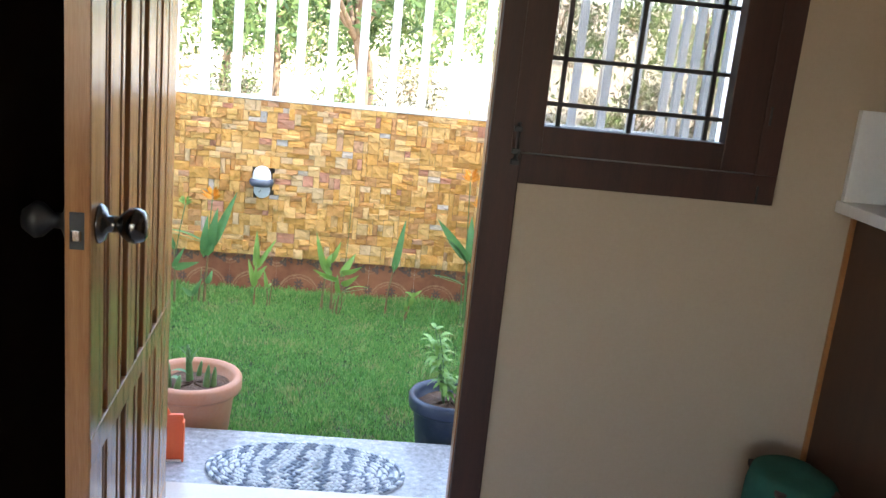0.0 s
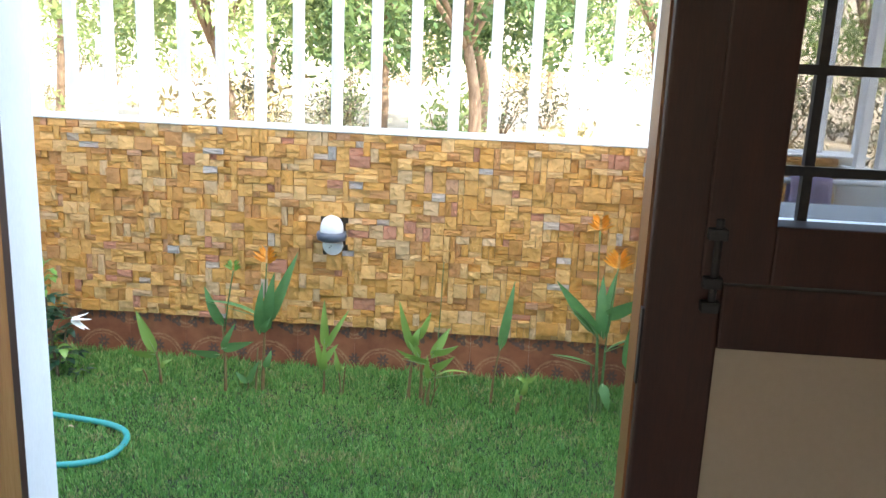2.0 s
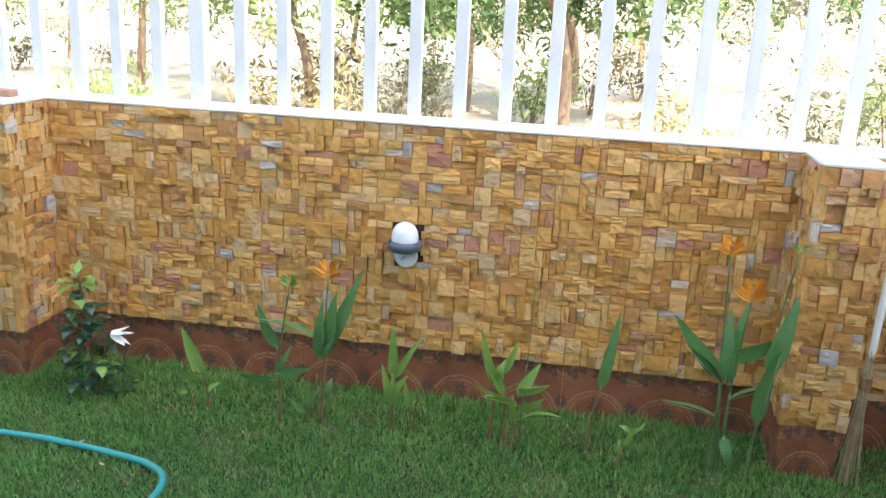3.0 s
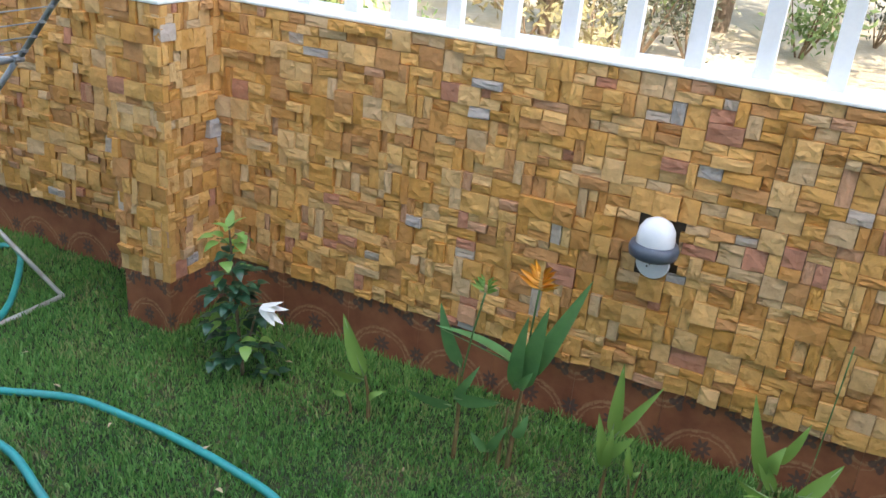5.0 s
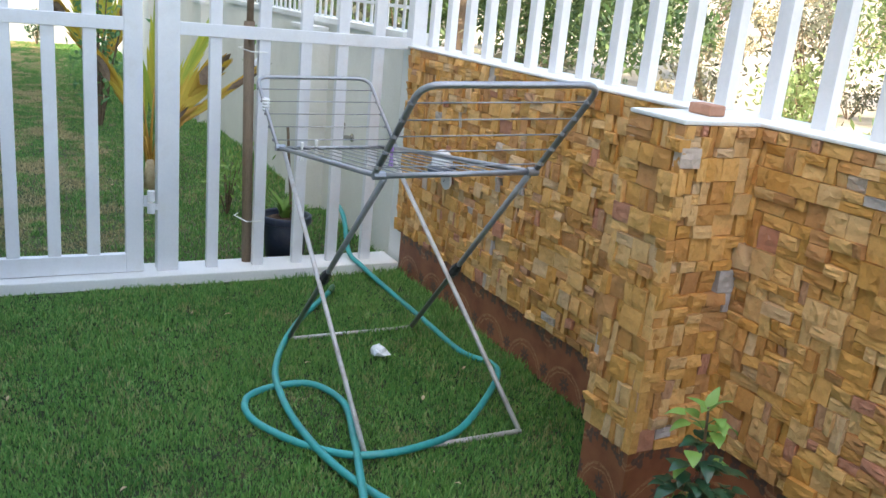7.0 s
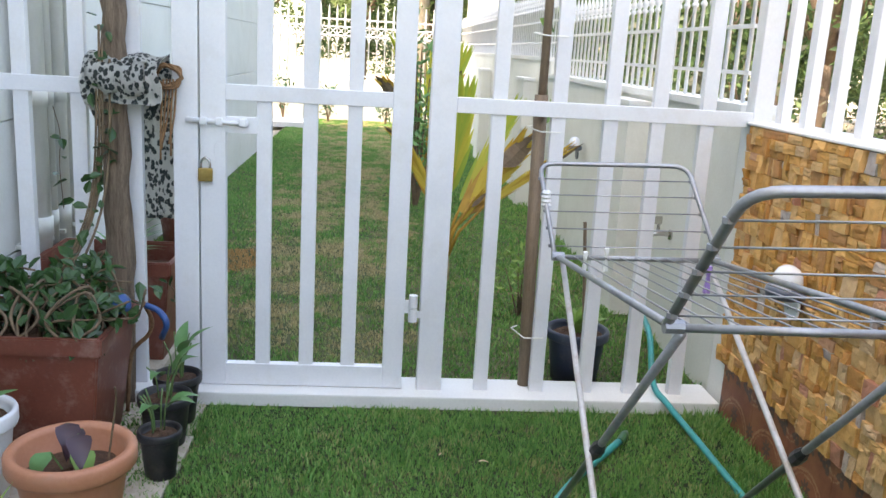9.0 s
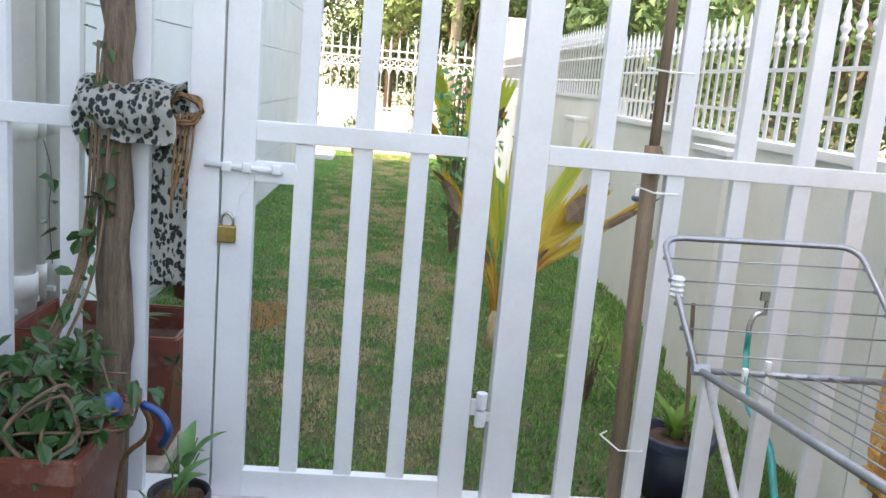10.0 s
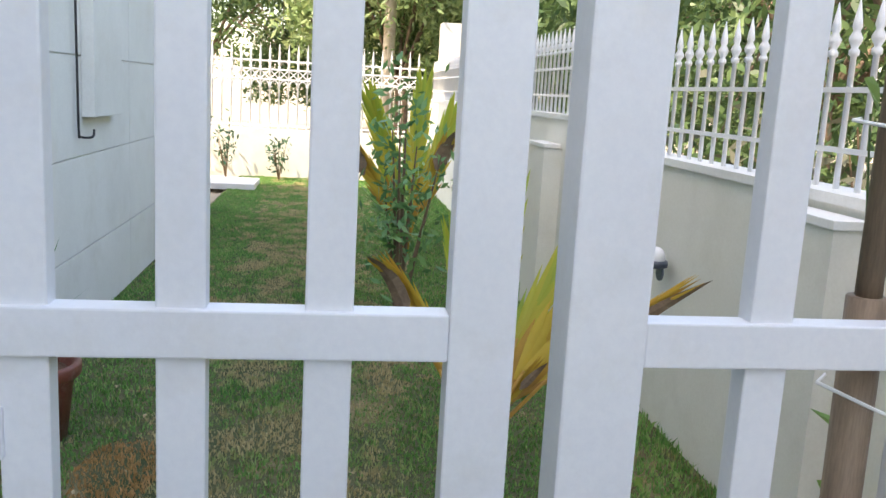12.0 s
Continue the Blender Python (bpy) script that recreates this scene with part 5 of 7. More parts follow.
def end_at(ends, y):
    """One end of the bed and the top of its wing at y: the frame stands a little askew."""
    t = (y - Y0) / (Y1 - Y0)
    return [ends[Y0][q] * (1 - t) + ends[Y1][q] * t for q in range(4)]


def near_at(y):
    return end_at(NX, y)


def far_at(y):
    return end_at(FX, y)


for y in (Y0, Y1):
    rail("bed_rail", [(near_at(y)[0], y, near_at(y)[1]), (far_at(y)[0], y, far_at(y)[1])], 0.0095)
for ends, r in ((NX, 0.0095), (FX, 0.0085)):
    rail("bed_end", [(ends[Y0][0], Y0, ends[Y0][1]), (ends[Y1][0], Y1, ends[Y1][1])], r)
for k in range(9):
    y = Y0 + (k + 1) * (Y1 - Y0) / 10
    rail("wire", [(near_at(y)[0], y, near_at(y)[1] - 0.004), (far_at(y)[0], y, far_at(y)[1] + 0.004)], 0.0022)
ya, yb = Y0 - 0.012, Y1 + 0.012
for name, ends, r in (("near_wing", NX, 0.0105), ("far_wing", FX, 0.0085)):
    A, B = end_at(ends, ya), end_at(ends, yb)
    rail(name, rounded((A[0], ya, A[1] + 0.01), (A[2], ya, A[3]), (B[2], yb, B[3]), (B[0], yb, B[1] + 0.01)), r)
    for k in range(5):
        t = (k + 0.6) / 5.6
        rail("wire", [(A[0] + (A[2] - A[0]) * t, ya, A[1] + (A[3] - A[1]) * t), (B[0] + (B[2] - B[0]) * t, yb, B[1] + (B[3] - B[1]) * t)], 0.0023)
        for q, y in ((A, ya), (B, yb)):
            part("wire_end", tube(bmesh.new(), [(q[0] + (q[2] - q[0]) * t, y - 0.004, q[1] + (q[3] - q[1]) * t - 0.005), (q[0] + (q[2] - q[0]) * t, y - 0.004, q[1] + (q[3] - q[1]) * t + 0.005)], r + 0.0012, 6), "galv", rack)
# legs: dark pair from the near end to the far feet, pale pair from the far end to the near feet
FN, FF = -3.385, -4.41
for y, y_near, y_far in ((Y0 + 0.015, 4.576, 4.62), (Y1 - 0.015, 5.18, 5.21)):
    top, foot = Vector((near_at(y)[0] + 0.005, y, near_at(y)[1] - 0.01)), Vector((FF, y_far, 0.012))
    rail("dark_leg", [top, foot], 0.0105)
    mid, d = top.lerp(foot, 0.54), (foot - top).normalized()
    part("joint", tube(bmesh.new(), [mid - d * 0.05, mid - d * 0.02, mid + d * 0.02, mid + d * 0.05], [0.013, 0.020, 0.020, 0.013], 8), "black", rack, "black plastic joint")
    rail("pale_leg", [(far_at(y)[0] + 0.005, y, far_at(y)[1] - 0.01), (FN, y_near, 0.012)], 0.0095, "galv_old")
rail("foot_bar", [(FN, 4.57, 0.012), (FN, 5.185, 0.012)], 0.0095, "galv_old")
rail("foot_bar", [(FF, 4.615, 0.012), (FF, 5.215, 0.012)], 0.0085, "galv_old")
for y in (Y0, Y1):
    for xx, zz in (near_at(y)[:2], far_at(y)[:2]):
        part("corner_clip", tube(bmesh.new(), [(xx, y - 0.02, zz + 0.002), (xx, y + 0.02, zz + 0.002)], 0.015, 8), "galv", rack)
tw = bmesh.new()
for k in range(4):
    lathe(tw, [(0.012, 0), (0.019, 0.008), (0.012, 0.016)], 9, at=(-4.80, Y0 - 0.012, 0.945 + 0.014 * k))
part("twine_wrap", tw, "white_mesh", rack, "white twine wound round the wing")


def clothes_peg(at, material, word, tilt):
    e = thing("clothes_peg", word + " plastic clothes peg hanging on the airer", "clothes peg", "clothes pegs", at=at)
    for sgn in (-1, 1):
        b = one_box(-0.006, 0.006, -0.004, 0.004, -0.05, 0.03, 0.002)
        bmesh.ops.transform(b, matrix=Matrix.Rotation(sgn * tilt, 4, "X"), verts=b.verts)
        part("jaw", b, material, e)
    return e


clothes_peg((-4.20, 4.95, 0.872), "purple", "lilac", 0.12)
clothes_peg((-4.58, 4.76, 0.828), "petal", "white", 0.12)
clothes_peg((-4.50, 4.67, 0.832), "petal", "white", 0.1)

# ---- garden hose and tap ----
LOOP = [(-6.11, 5.40, 0.505), (-6.10, 5.40, 0.40), (-5.85, 5.32, 0.29), (-5.50, 5.26, 0.26), (-5.33, 5.24, 0.10), (-5.19, 5.26, 0.062), (-4.87, 5.30, 0.02), (-4.47, 5.30, 0.02), (-4.07, 5.30, 0.02), (-3.93, 5.37, 0.02),
        (-3.78, 5.31, 0.02), (-3.465, 4.99, 0.02), (-3.355, 4.76, 0.036), (-3.356, 4.56, 0.036), (-3.46, 4.445, 0.02), (-3.58, 4.35, 0.02), (-3.745, 4.28, 0.02), (-3.89, 4.305, 0.02), (-3.955, 4.42, 0.02),
        (-3.94, 4.57, 0.02), (-3.76, 4.635, 0.02), (-3.48, 4.57, 0.03), (-3.23, 4.495, 0.045)]
LOOP2 = [(-2.918, 4.41, 0.02), (-2.69, 4.38, 0.02), (-2.40, 4.27, 0.02), (-2.16, 4.222, 0.02), (-1.905, 4.273, 0.02), (-1.805, 4.37, 0.02), (-1.815, 4.53, 0.02), (-1.913, 4.62, 0.02), (-2.11, 4.665, 0.02),
         (-2.37, 4.695, 0.02), (-2.60, 4.697, 0.02), (-2.785, 4.68, 0.02), (-3.0, 4.587, 0.02), (-3.255, 4.477, 0.024), (-3.51, 4.42, 0.035), (-3.816, 4.42, 0.035), (-4.15, 4.49, 0.02), (-4.53, 4.686, 0.02), (-4.90, 4.98, 0.03)]
hose = thing("garden_hose", "turquoise plastic garden hose looped over the lawn", "garden hose")
part("hose_line", tube(bmesh.new(), curve_pts(LOOP + LOOP2, 7), 0.0135, 10), "hose", hose, "", True)
part("end_fitting", tube(bmesh.new(), [(-4.89, 4.975, 0.03), (-4.93, 5.005, 0.04), (-4.945, 5.015, 0.045)], [0.016, 0.016, 0.01], 10), "leaf_dark", hose, "bright green end fitting")
tap = thing("garden_tap", "chrome garden tap on the cream boundary wall", "tap", at=(-6.12, 5.53, 0.565))
part("spout", tube(bmesh.new(), curve_pts([(0, 0, 0.03), (0, -0.06, 0.035), (0, -0.11, 0.02), (0.005, -0.13, -0.03), (0.01, -0.13, -0.06)], 4), 0.012, 10), "chrome", tap, "", True)
part("flange", tube(bmesh.new(), [(0, 0, 0.03), (0, -0.008, 0.03)], 0.027, 16), "chrome", tap)
hd = tube(bmesh.new(), [(0, -0.07, 0.04), (0, -0.07, 0.085)], 0.009, 10)
box(hd, -0.008, 0.008, -0.10, -0.055, 0.085, 0.125, 0.003)
part("lever", hd, "chrome", tap)

bag = bmesh.new()
rng = random.Random(9)
bmesh.ops.create_icosphere(bag, subdivisions=2, radius=0.035)
for v in bag.verts:
    v.co = Vector((v.co.x * rng.uniform(0.7, 1.5), v.co.y * rng.uniform(0.6, 1.3), (v.co.z + 0.035) * rng.uniform(0.35, 0.8)))
bg = solid("plastic_scrap", bag, "film", "crumpled clear plastic scrap lying on the lawn", "litter")
bg.matrix_basis = pose(-4.12, 4.93, 0.02, 0, 0, 35)

# ---- doorstep: mat, pots, dustpan ----
mat_e = thing("door_mat", "oval braided grey and white rag mat on the step", "door mat", at=(-0.567, 2.765, 0.200))
RX, RY, TURNS = 0.34, 0.20, 10
cols = ["mat_dark", "mat_pale", "mat_grey"]
M["mat_dark"] = mat("slate_rag", (0.12, 0.15, 0.19), (0.24, 0.27, 0.31), 0.9, scale=90, fine=260, bump=0.6)
M["mat_pale"] = mat("pale_rag", (0.52, 0.53, 0.52), (0.68, 0.68, 0.66), 0.9, scale=90, fine=260, bump=0.6)
M["mat_grey"] = mat("grey_rag", (0.27, 0.29, 0.31), (0.40, 0.42, 0.43), 0.9, scale=90, fine=260, bump=0.6)
base = lathe(bmesh.new(), [(0.99, 0.0), (1.0, 0.002), (0.99, 0.006), (0.001, 0.006)], 48, sx=RX, sy=RY)
part("backing", base, "mat_grey", mat_e)
for i in range(TURNS):
    w = RY / (TURNS + 0.2)
    ry, rx = RY - w * (i + 0.5), RX - w * (i + 0.5)
    n = max(14, int(2 * math.pi * (rx + ry) / 2 / 0.0165))
    strands = {c: bmesh.new() for c in cols}
    for k in range(n):
        a = 2 * math.pi * (k + 0.3 * i) / n
        c, s = math.cos(a), math.sin(a)
        p = Vector((rx * c, ry * s, 0.009))
        tg = Vector((-rx * s, ry * c, 0)).normalized()
        nr = Vector((-tg.y, tg.x, 0))
        q = (tg * 0.75 + nr * (0.5 if i % 2 else -0.5)).normalized()
        b = strands[cols[(k // 2 + i) % 2] if k % 2 else cols[(k // 2 + i) % 3 if i not in (3, 4, 5) else 1 + k % 2]]
        tube(b, [p - q * 0.0125, p, p + q * 0.0125], [0.003, 0.0062, 0.003], 6)
    for c in cols:
        tagged(part("braid", strands[c], c, mat_e, "", True), "twisted cotton rag strands", kind="stuff")

p1 = pot("terracotta_pot", "round terracotta plastic pot with a few succulent shoots", (-1.05, 3.205, 0.0), 0.165, 0.125, 0.345, "terracotta", 0.018, 0.85)
rng = random.Random(21)
for k, (x, y, h, r) in enumerate(((-0.02, 0.03, 0.17, 0.013), (0.05, -0.01, 0.11, 0.012), (0.075, 0.0, 0.10, 0.011), (-0.09, -0.03, 0.12, 0.013), (-0.115, 0.01, 0.10, 0.012), (-0.05, -0.06, 0.08, 0.012), (0.0, 0.08, 0.09, 0.010))):
    lean = rng.uniform(-0.02, 0.02)
    part("shoot", tube(bmesh.new(), curve_pts([(x, y, 0.28), (x + lean * 0.3, y, 0.28 + h * 0.4), (x + lean, y, 0.28 + h)], 4), [r, r * 1.1, r * 1.15, r * 1.1, r * 1.05, r * 0.95, r * 0.85, r * 0.6, r * 0.2], 8), "stem_green", p1, "", True)
for x, y, z, dx, dz in ((-0.02, 0.03, 0.36, 0.05, 0.10), (-0.02, 0.03, 0.36, -0.05, 0.09), (-0.02, 0.02, 0.33, -0.07, 0.02), (-0.09, -0.03, 0.33, -0.05, 0.03), (-0.09, -0.03, 0.33, 0.06, 0.0), (-0.115, 0.01, 0.34, -0.05, 0.05)):
    b = bmesh.new()
    blade(b, (x, y, z), (x + dx, y - 0.02, z + dz), 0.028, sag=0.01, fold=0.35, n=6)
    part("leaf", b, "leaf_heli", p1, "", True)
p2 = pot("dark_pot", "round dark navy plastic pot with a leggy light green herb", (-0.058, 3.225, 0.0), 0.145, 0.105, 0.33, "navy", 0.014, 0.86)
for k in range(7):
    a = rng.uniform(0, 6.28)
    tipx, tipy, h = 0.09 * math.cos(a), 0.09 * math.sin(a), rng.uniform(0.18, 0.34)
    part("stem", tube(bmesh.new(), curve_pts([(0.02 * math.cos(a), 0.02 * math.sin(a), 0.27), (tipx * 0.6, tipy * 0.6, 0.28 + h * 0.6), (tipx, tipy, 0.28 + h)], 3), 0.0025, 5), "stem_green", p2, "", True)
    for q in range(14):
        t = rng.uniform(0.2, 1.0)
        a2 = rng.uniform(0, 6.28)
        p = Vector((tipx * t, tipy * t, 0.28 + h * t))
        b = bmesh.new()
        blade(b, p, p + Vector((0.06 * math.cos(a2), 0.06 * math.sin(a2), rng.uniform(-0.04, 0.015))), rng.uniform(0.016, 0.026), sag=0.012, n=5)
        part("leaf", b, "leaf_lime", p2, "", True)

dp = thing("dustpan", "bright orange plastic dustpan leaning by the doorway", "dustpan", at=(-1.035, 2.79, 0.2), rz=8)
pan = bmesh.new()
box(pan, -0.045, 0.045, -0.01, 0.004, 0.004, 0.17, 0.004)
box(pan, -0.05, -0.043, -0.03, 0.006, 0.004, 0.15, 0.003)
box(pan, 0.043, 0.05, -0.03, 0.006, 0.004, 0.15, 0.003)
part("pan", pan, "orange", dp)
part("handle", tube(bmesh.new(), [(-0.01, 0, 0.165), (-0.02, 0.005, 0.19), (-0.03, 0.01, 0.205)], [0.014, 0.011, 0.013], 10), "orange", dp, "", True)
part("rubber_lip", one_box(-0.047, 0.047, -0.02, 0.0, 0.0, 0.0045), "petal", dp, "white lip")

broom = thing("stick_broom", "upright broom of dry straw sticks beside the pillar", "broom", at=(0.685, 5.21, 0.0), rz=-10)
for k in range(46):
    a = rng.uniform(0, 6.28)
    r = rng.uniform(0.0, 0.05)
    b = tube(bmesh.new(), [(r * math.cos(a) * 1.3, r * math.sin(a), 0.0), (r * math.cos(a) * 0.5, r * math.sin(a) * 0.5, 0.30), (0.014 * math.cos(a), 0.014 * math.sin(a), rng.uniform(0.48, 0.56))], [0.0016, 0.002, 0.002], 4)
    part("stick", b, "straw", broom)
part("binding", tube(bmesh.new(), [(0, 0, 0.40), (0, 0, 0.45)], 0.022, 10), "rope", broom)
part("handle", tube(bmesh.new(), [(0, 0, 0.40), (0.01, 0.01, 1.0)], 0.013, 8), "petal", broom, "white handle sleeve")

# ---- room things at the doorway ----
shelf = thing("display_shelf", "white wall shelf unit above a dark cabinet", "shelf")
part("board", one_box(0.892, 1.148, 0.9, 2.398, 1.312, 1.345, 0.003), "white", shelf)
part("end_panel", one_box(0.904, 1.148, 2.378, 2.398, 1.345, 1.60, 0.002), "white", shelf)
part("back_panel", one_box(1.135, 1.148, 0.9, 2.378, 1.345, 1.60, 0.002), "white", shelf)
tv = thing("screen", "black flat screen standing on the white shelf", "screen")
part("panel", one_box(0.985, 1.015, 1.1, 2.26, 1.38, 1.95, 0.004), "black", tv)
part("foot", one_box(0.96, 1.04, 1.5, 1.9, 1.345, 1.38, 0.004), "black", tv)
cab = thing("side_cabinet", "dark walnut side cabinet with its lit edge painted orange", "cabinet")
part("body", one_box(0.958, 1.148, 0.9, 2.396, FLOOR, 1.310, 0.002), "laminate", cab)
# orange strip paints the light caught by the cabinet edge
part("lit_edge", one_box(0.945, 0.957, 2.385, 2.397, FLOOR + 0.01, 1.296), "orange_edge", cab, "lit cabinet edge painted as an orange strip")
SX, SY = 0.80, 2.15
stool = thing("stool", "small stool hidden under a dark green cloth", "stool", at=(SX, SY, FLOOR))
for dx in (-0.07, 0.07):
    for dy in (-0.08, 0.08):
        part("leg", one_box(dx - 0.015, dx + 0.015, dy - 0.015, dy + 0.015, 0, 0.37), "wood_dark", stool)
part("seat", one_box(-0.09, 0.09, -0.10, 0.10, 0.37, 0.39, 0.005), "wood_dark", stool)
cl = bmesh.new()
NR, NA = 9, 28
rows = []
for j in range(NR):
    t = j / (NR - 1)
    row = []
    for i in range(NA):
        a = 2 * math.pi * i / NA
        r = 0.001 + 0.125 * min(1, t * 1.5) + (0.012 * math.sin(5 * a) * max(0, t - 0.5))
        z = 0.408 - (0.02 * (t / 0.66) ** 4 if t < 0.66 else 0.02 + 0.34 * (t - 0.66)) + 0.012 * noise.noise((math.cos(a) * 2 * t, math.sin(a) * 2 * t, 0.4))
        row.append(cl.verts.new((r * math.cos(a) * 0.95, r * math.sin(a), z)))
    rows.append(row)
for r0, r1 in zip(rows, rows[1:]):
    for i in range(NA):
        cl.faces.new((r0[i], r0[(i + 1) % NA], r1[(i + 1) % NA], r1[i]))
cloth = solid("green_cloth", cl, "green_cloth", "dark green cloth draped over a stool", "cloth", smooth=True)
cloth.matrix_basis = pose(SX, SY, FLOOR)
# added near-black body that stands for the darkness behind the door leaf
ward = thing("wardrobe", "tall dark glossy wardrobe added to fill the shade behind the open door", "wardrobe")
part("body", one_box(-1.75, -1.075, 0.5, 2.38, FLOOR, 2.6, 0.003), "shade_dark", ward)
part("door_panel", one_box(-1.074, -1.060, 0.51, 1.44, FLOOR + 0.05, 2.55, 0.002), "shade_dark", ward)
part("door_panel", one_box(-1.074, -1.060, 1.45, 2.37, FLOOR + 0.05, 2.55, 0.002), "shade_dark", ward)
stand = thing("towel_stand", "slim white metal stand with a lilac cloth hung on it", "stand")
part("top_bar", tube(bmesh.new(), [(0.66, 4.58, 1.235), (1.18, 4.62, 1.235)], 0.011, 8), "white", stand, "", True)
part("low_bar", tube(bmesh.new(), [(0.66, 4.58, 0.55), (1.18, 4.62, 0.55)], 0.009, 8), "white", stand, "", True)
for x, y in ((0.66, 4.58), (1.18, 4.62)):
    part("post", tube(bmesh.new(), [(x, y, 0.0), (x, y, 1.245)], 0.011, 8), "white", stand, "", True)
lil = bmesh.new()
rows = []
for i, (dy, z) in enumerate(((0.03, 0.98), (0.03, 1.10), (0.022, 1.22), (0.0, 1.265), (-0.022, 1.22), (-0.035, 1.08), (-0.035, 0.92))):
    rows.append([lil.verts.new((0.74 + 0.15 * k / 10, 4.59 + dy + 0.012 * noise.noise((k * 0.5, i * 0.3, 3)), z + 0.01 * noise.noise((k * 0.4, i, 8)))) for k in range(11)])
for r0, r1 in zip(rows, rows[1:]):
    for k in range(10):
        lil.faces.new((r0[k], r0[k + 1], r1[k + 1], r1[k]))
bmesh.ops.solidify(lil, geom=lil.faces[:], thickness=0.006)
lc = solid("lilac_cloth", lil, "lilac", "lilac cloth hung over a white stand", "cloth", smooth=True)

# ---- pots beside the gate ----
strip = thing("paver_strip", "row of buff concrete pavers along the house", "paving", kind="structure")
for k in range(5):
    part("paver", one_box(-5.205 + 0.30 * k, -4.915 + 0.30 * k, 3.02, 3.36 + 0.012 * (k % 2), -0.03, 0.012 + 0.003 * (k % 3), 0.005), "paver", strip)
    part("paver", one_box(-5.205 + 0.30 * k, -4.915 + 0.30 * k, 2.46, 3.01, -0.03, 0.014, 0.005), "paver", strip)


def trough(label, at, lx, ly, h, rz=0):
    e = thing("planter_trough", label, "planter", "brown planter troughs", at=at, rz=rz)
    b = bmesh.new()
    rings = []
    for f, z in ((0.74, 0.0), (0.93, h * 0.86), (1.0, h * 0.87), (1.0, h), (0.90, h), (0.86, h * 0.8)):
        hx, hy = lx / 2 * f, ly / 2 - (lx / 2) * (1 - f)
        rings.append([b.verts.new((sx * hx, sy * hy, z)) for sx, sy in ((-1, -1), (1, -1), (1, 1), (-1, 1))])
    for r0, r1 in zip(rings, rings[1:]):
        for k in range(4):
            b.faces.new((r0[k], r0[(k + 1) % 4], r1[(k + 1) % 4], r1[k]))
    b.faces.new(rings[0][::-1])
    b.faces.new(rings[-1])
    bmesh.ops.bevel(b, geom=[x for x in b.edges], offset=0.006, segments=2, affect="EDGES")
    part("box", b, "brownpot", e)
    part("soil", one_box(-lx * 0.42, lx * 0.42, -ly / 2 + lx * 0.08, ly / 2 - lx * 0.08, h * 0.78, h * 0.82), "soil", e)
    return e


tr = trough("large red-brown planter trough overgrown with a leafy creeper", (-4.835, 2.805, 0.014), 0.46, 0.68, 0.47)
rng = random.Random(31)


def vine(parent, pts, leaves, size, r=0.004, spread=0.05, stem="twig", leaf="leaf_money"):
    cp = curve_pts(pts, 5)
    part("vine", tube(bmesh.new(), cp, r, 5), stem, parent, "", True)
    for k in range(leaves):
        c = cp[rng.randrange(len(cp))] + Vector((rng.uniform(-1, 1), rng.uniform(-1, 1), rng.uniform(-0.4, 1))) * spread
        b = bmesh.new()
        round_leaf(b, c, (rng.uniform(-0.3, 1), rng.uniform(-0.5, 1), rng.uniform(0.2, 1)), size * rng.uniform(0.7, 1.3), rng)
        part("leaf", b, leaf, parent)


for k in range(34):
    x, y = rng.uniform(-0.19, 0.20), rng.uniform(-0.29, 0.31)
    vine(tr, [(x, y, 0.39), (x + rng.uniform(-0.08, 0.10), y + rng.uniform(-0.1, 0.1), 0.50), (x + rng.uniform(-0.1, 0.16), y + rng.uniform(-0.1, 0.14), rng.uniform(0.46, 0.66)), (x + rng.uniform(-0.1, 0.18), y + rng.uniform(-0.2, 0.2), rng.uniform(0.44, 0.62))], 15, 0.055)
for k in range(7):
    s = rng.uniform(-0.03, 0.03)
    vine(tr, [(-0.05, 0.05, 0.4), (-0.18, 0.12 + s, 0.6), (-0.28, 0.17 + s, 0.78), (-0.33, 0.19 + s, 0.98), (-0.345, 0.20 + s, 1.10 + 0.06 * k)], 7, 0.05, 0.0045, 0.035)

for k in range(12):
    y = rng.uniform(-0.25, 0.3)
    vine(tr, [(rng.uniform(-0.1, 0.1), y, 0.42), (rng.uniform(-0.05, 0.12), y + rng.uniform(-0.15, 0.05), 0.60), (0.17, y + rng.uniform(-0.1, 0.1), 0.52), (0.21, y + rng.uniform(-0.1, 0.1), rng.uniform(0.36, 0.46))], 1, 0.045, 0.0055, 0.03)
lg = thing("log_post", "rough weathered log standing against the gate fence", "log")
lb = tube(bmesh.new(), curve_pts([(-5.235, 3.02, -0.01), (-5.24, 3.025, 0.5), (-5.238, 3.03, 1.0), (-5.24, 3.02, 1.6), (-5.245, 3.01, 2.2)], 7), [0.056 - 0.0006 * k for k in range(29)], 14)
for v in lb.verts:
    v.co += Vector((noise.noise(v.co * 9), noise.noise(v.co * 9 + Vector((7, 0, 0))), 0)) * 0.015 + Vector((noise.noise((v.co.z * 3, 1, 0)), noise.noise((v.co.z * 3, 5, 0)), 0)) * 0.014
part("trunk", lb, "log", lg, "", True)


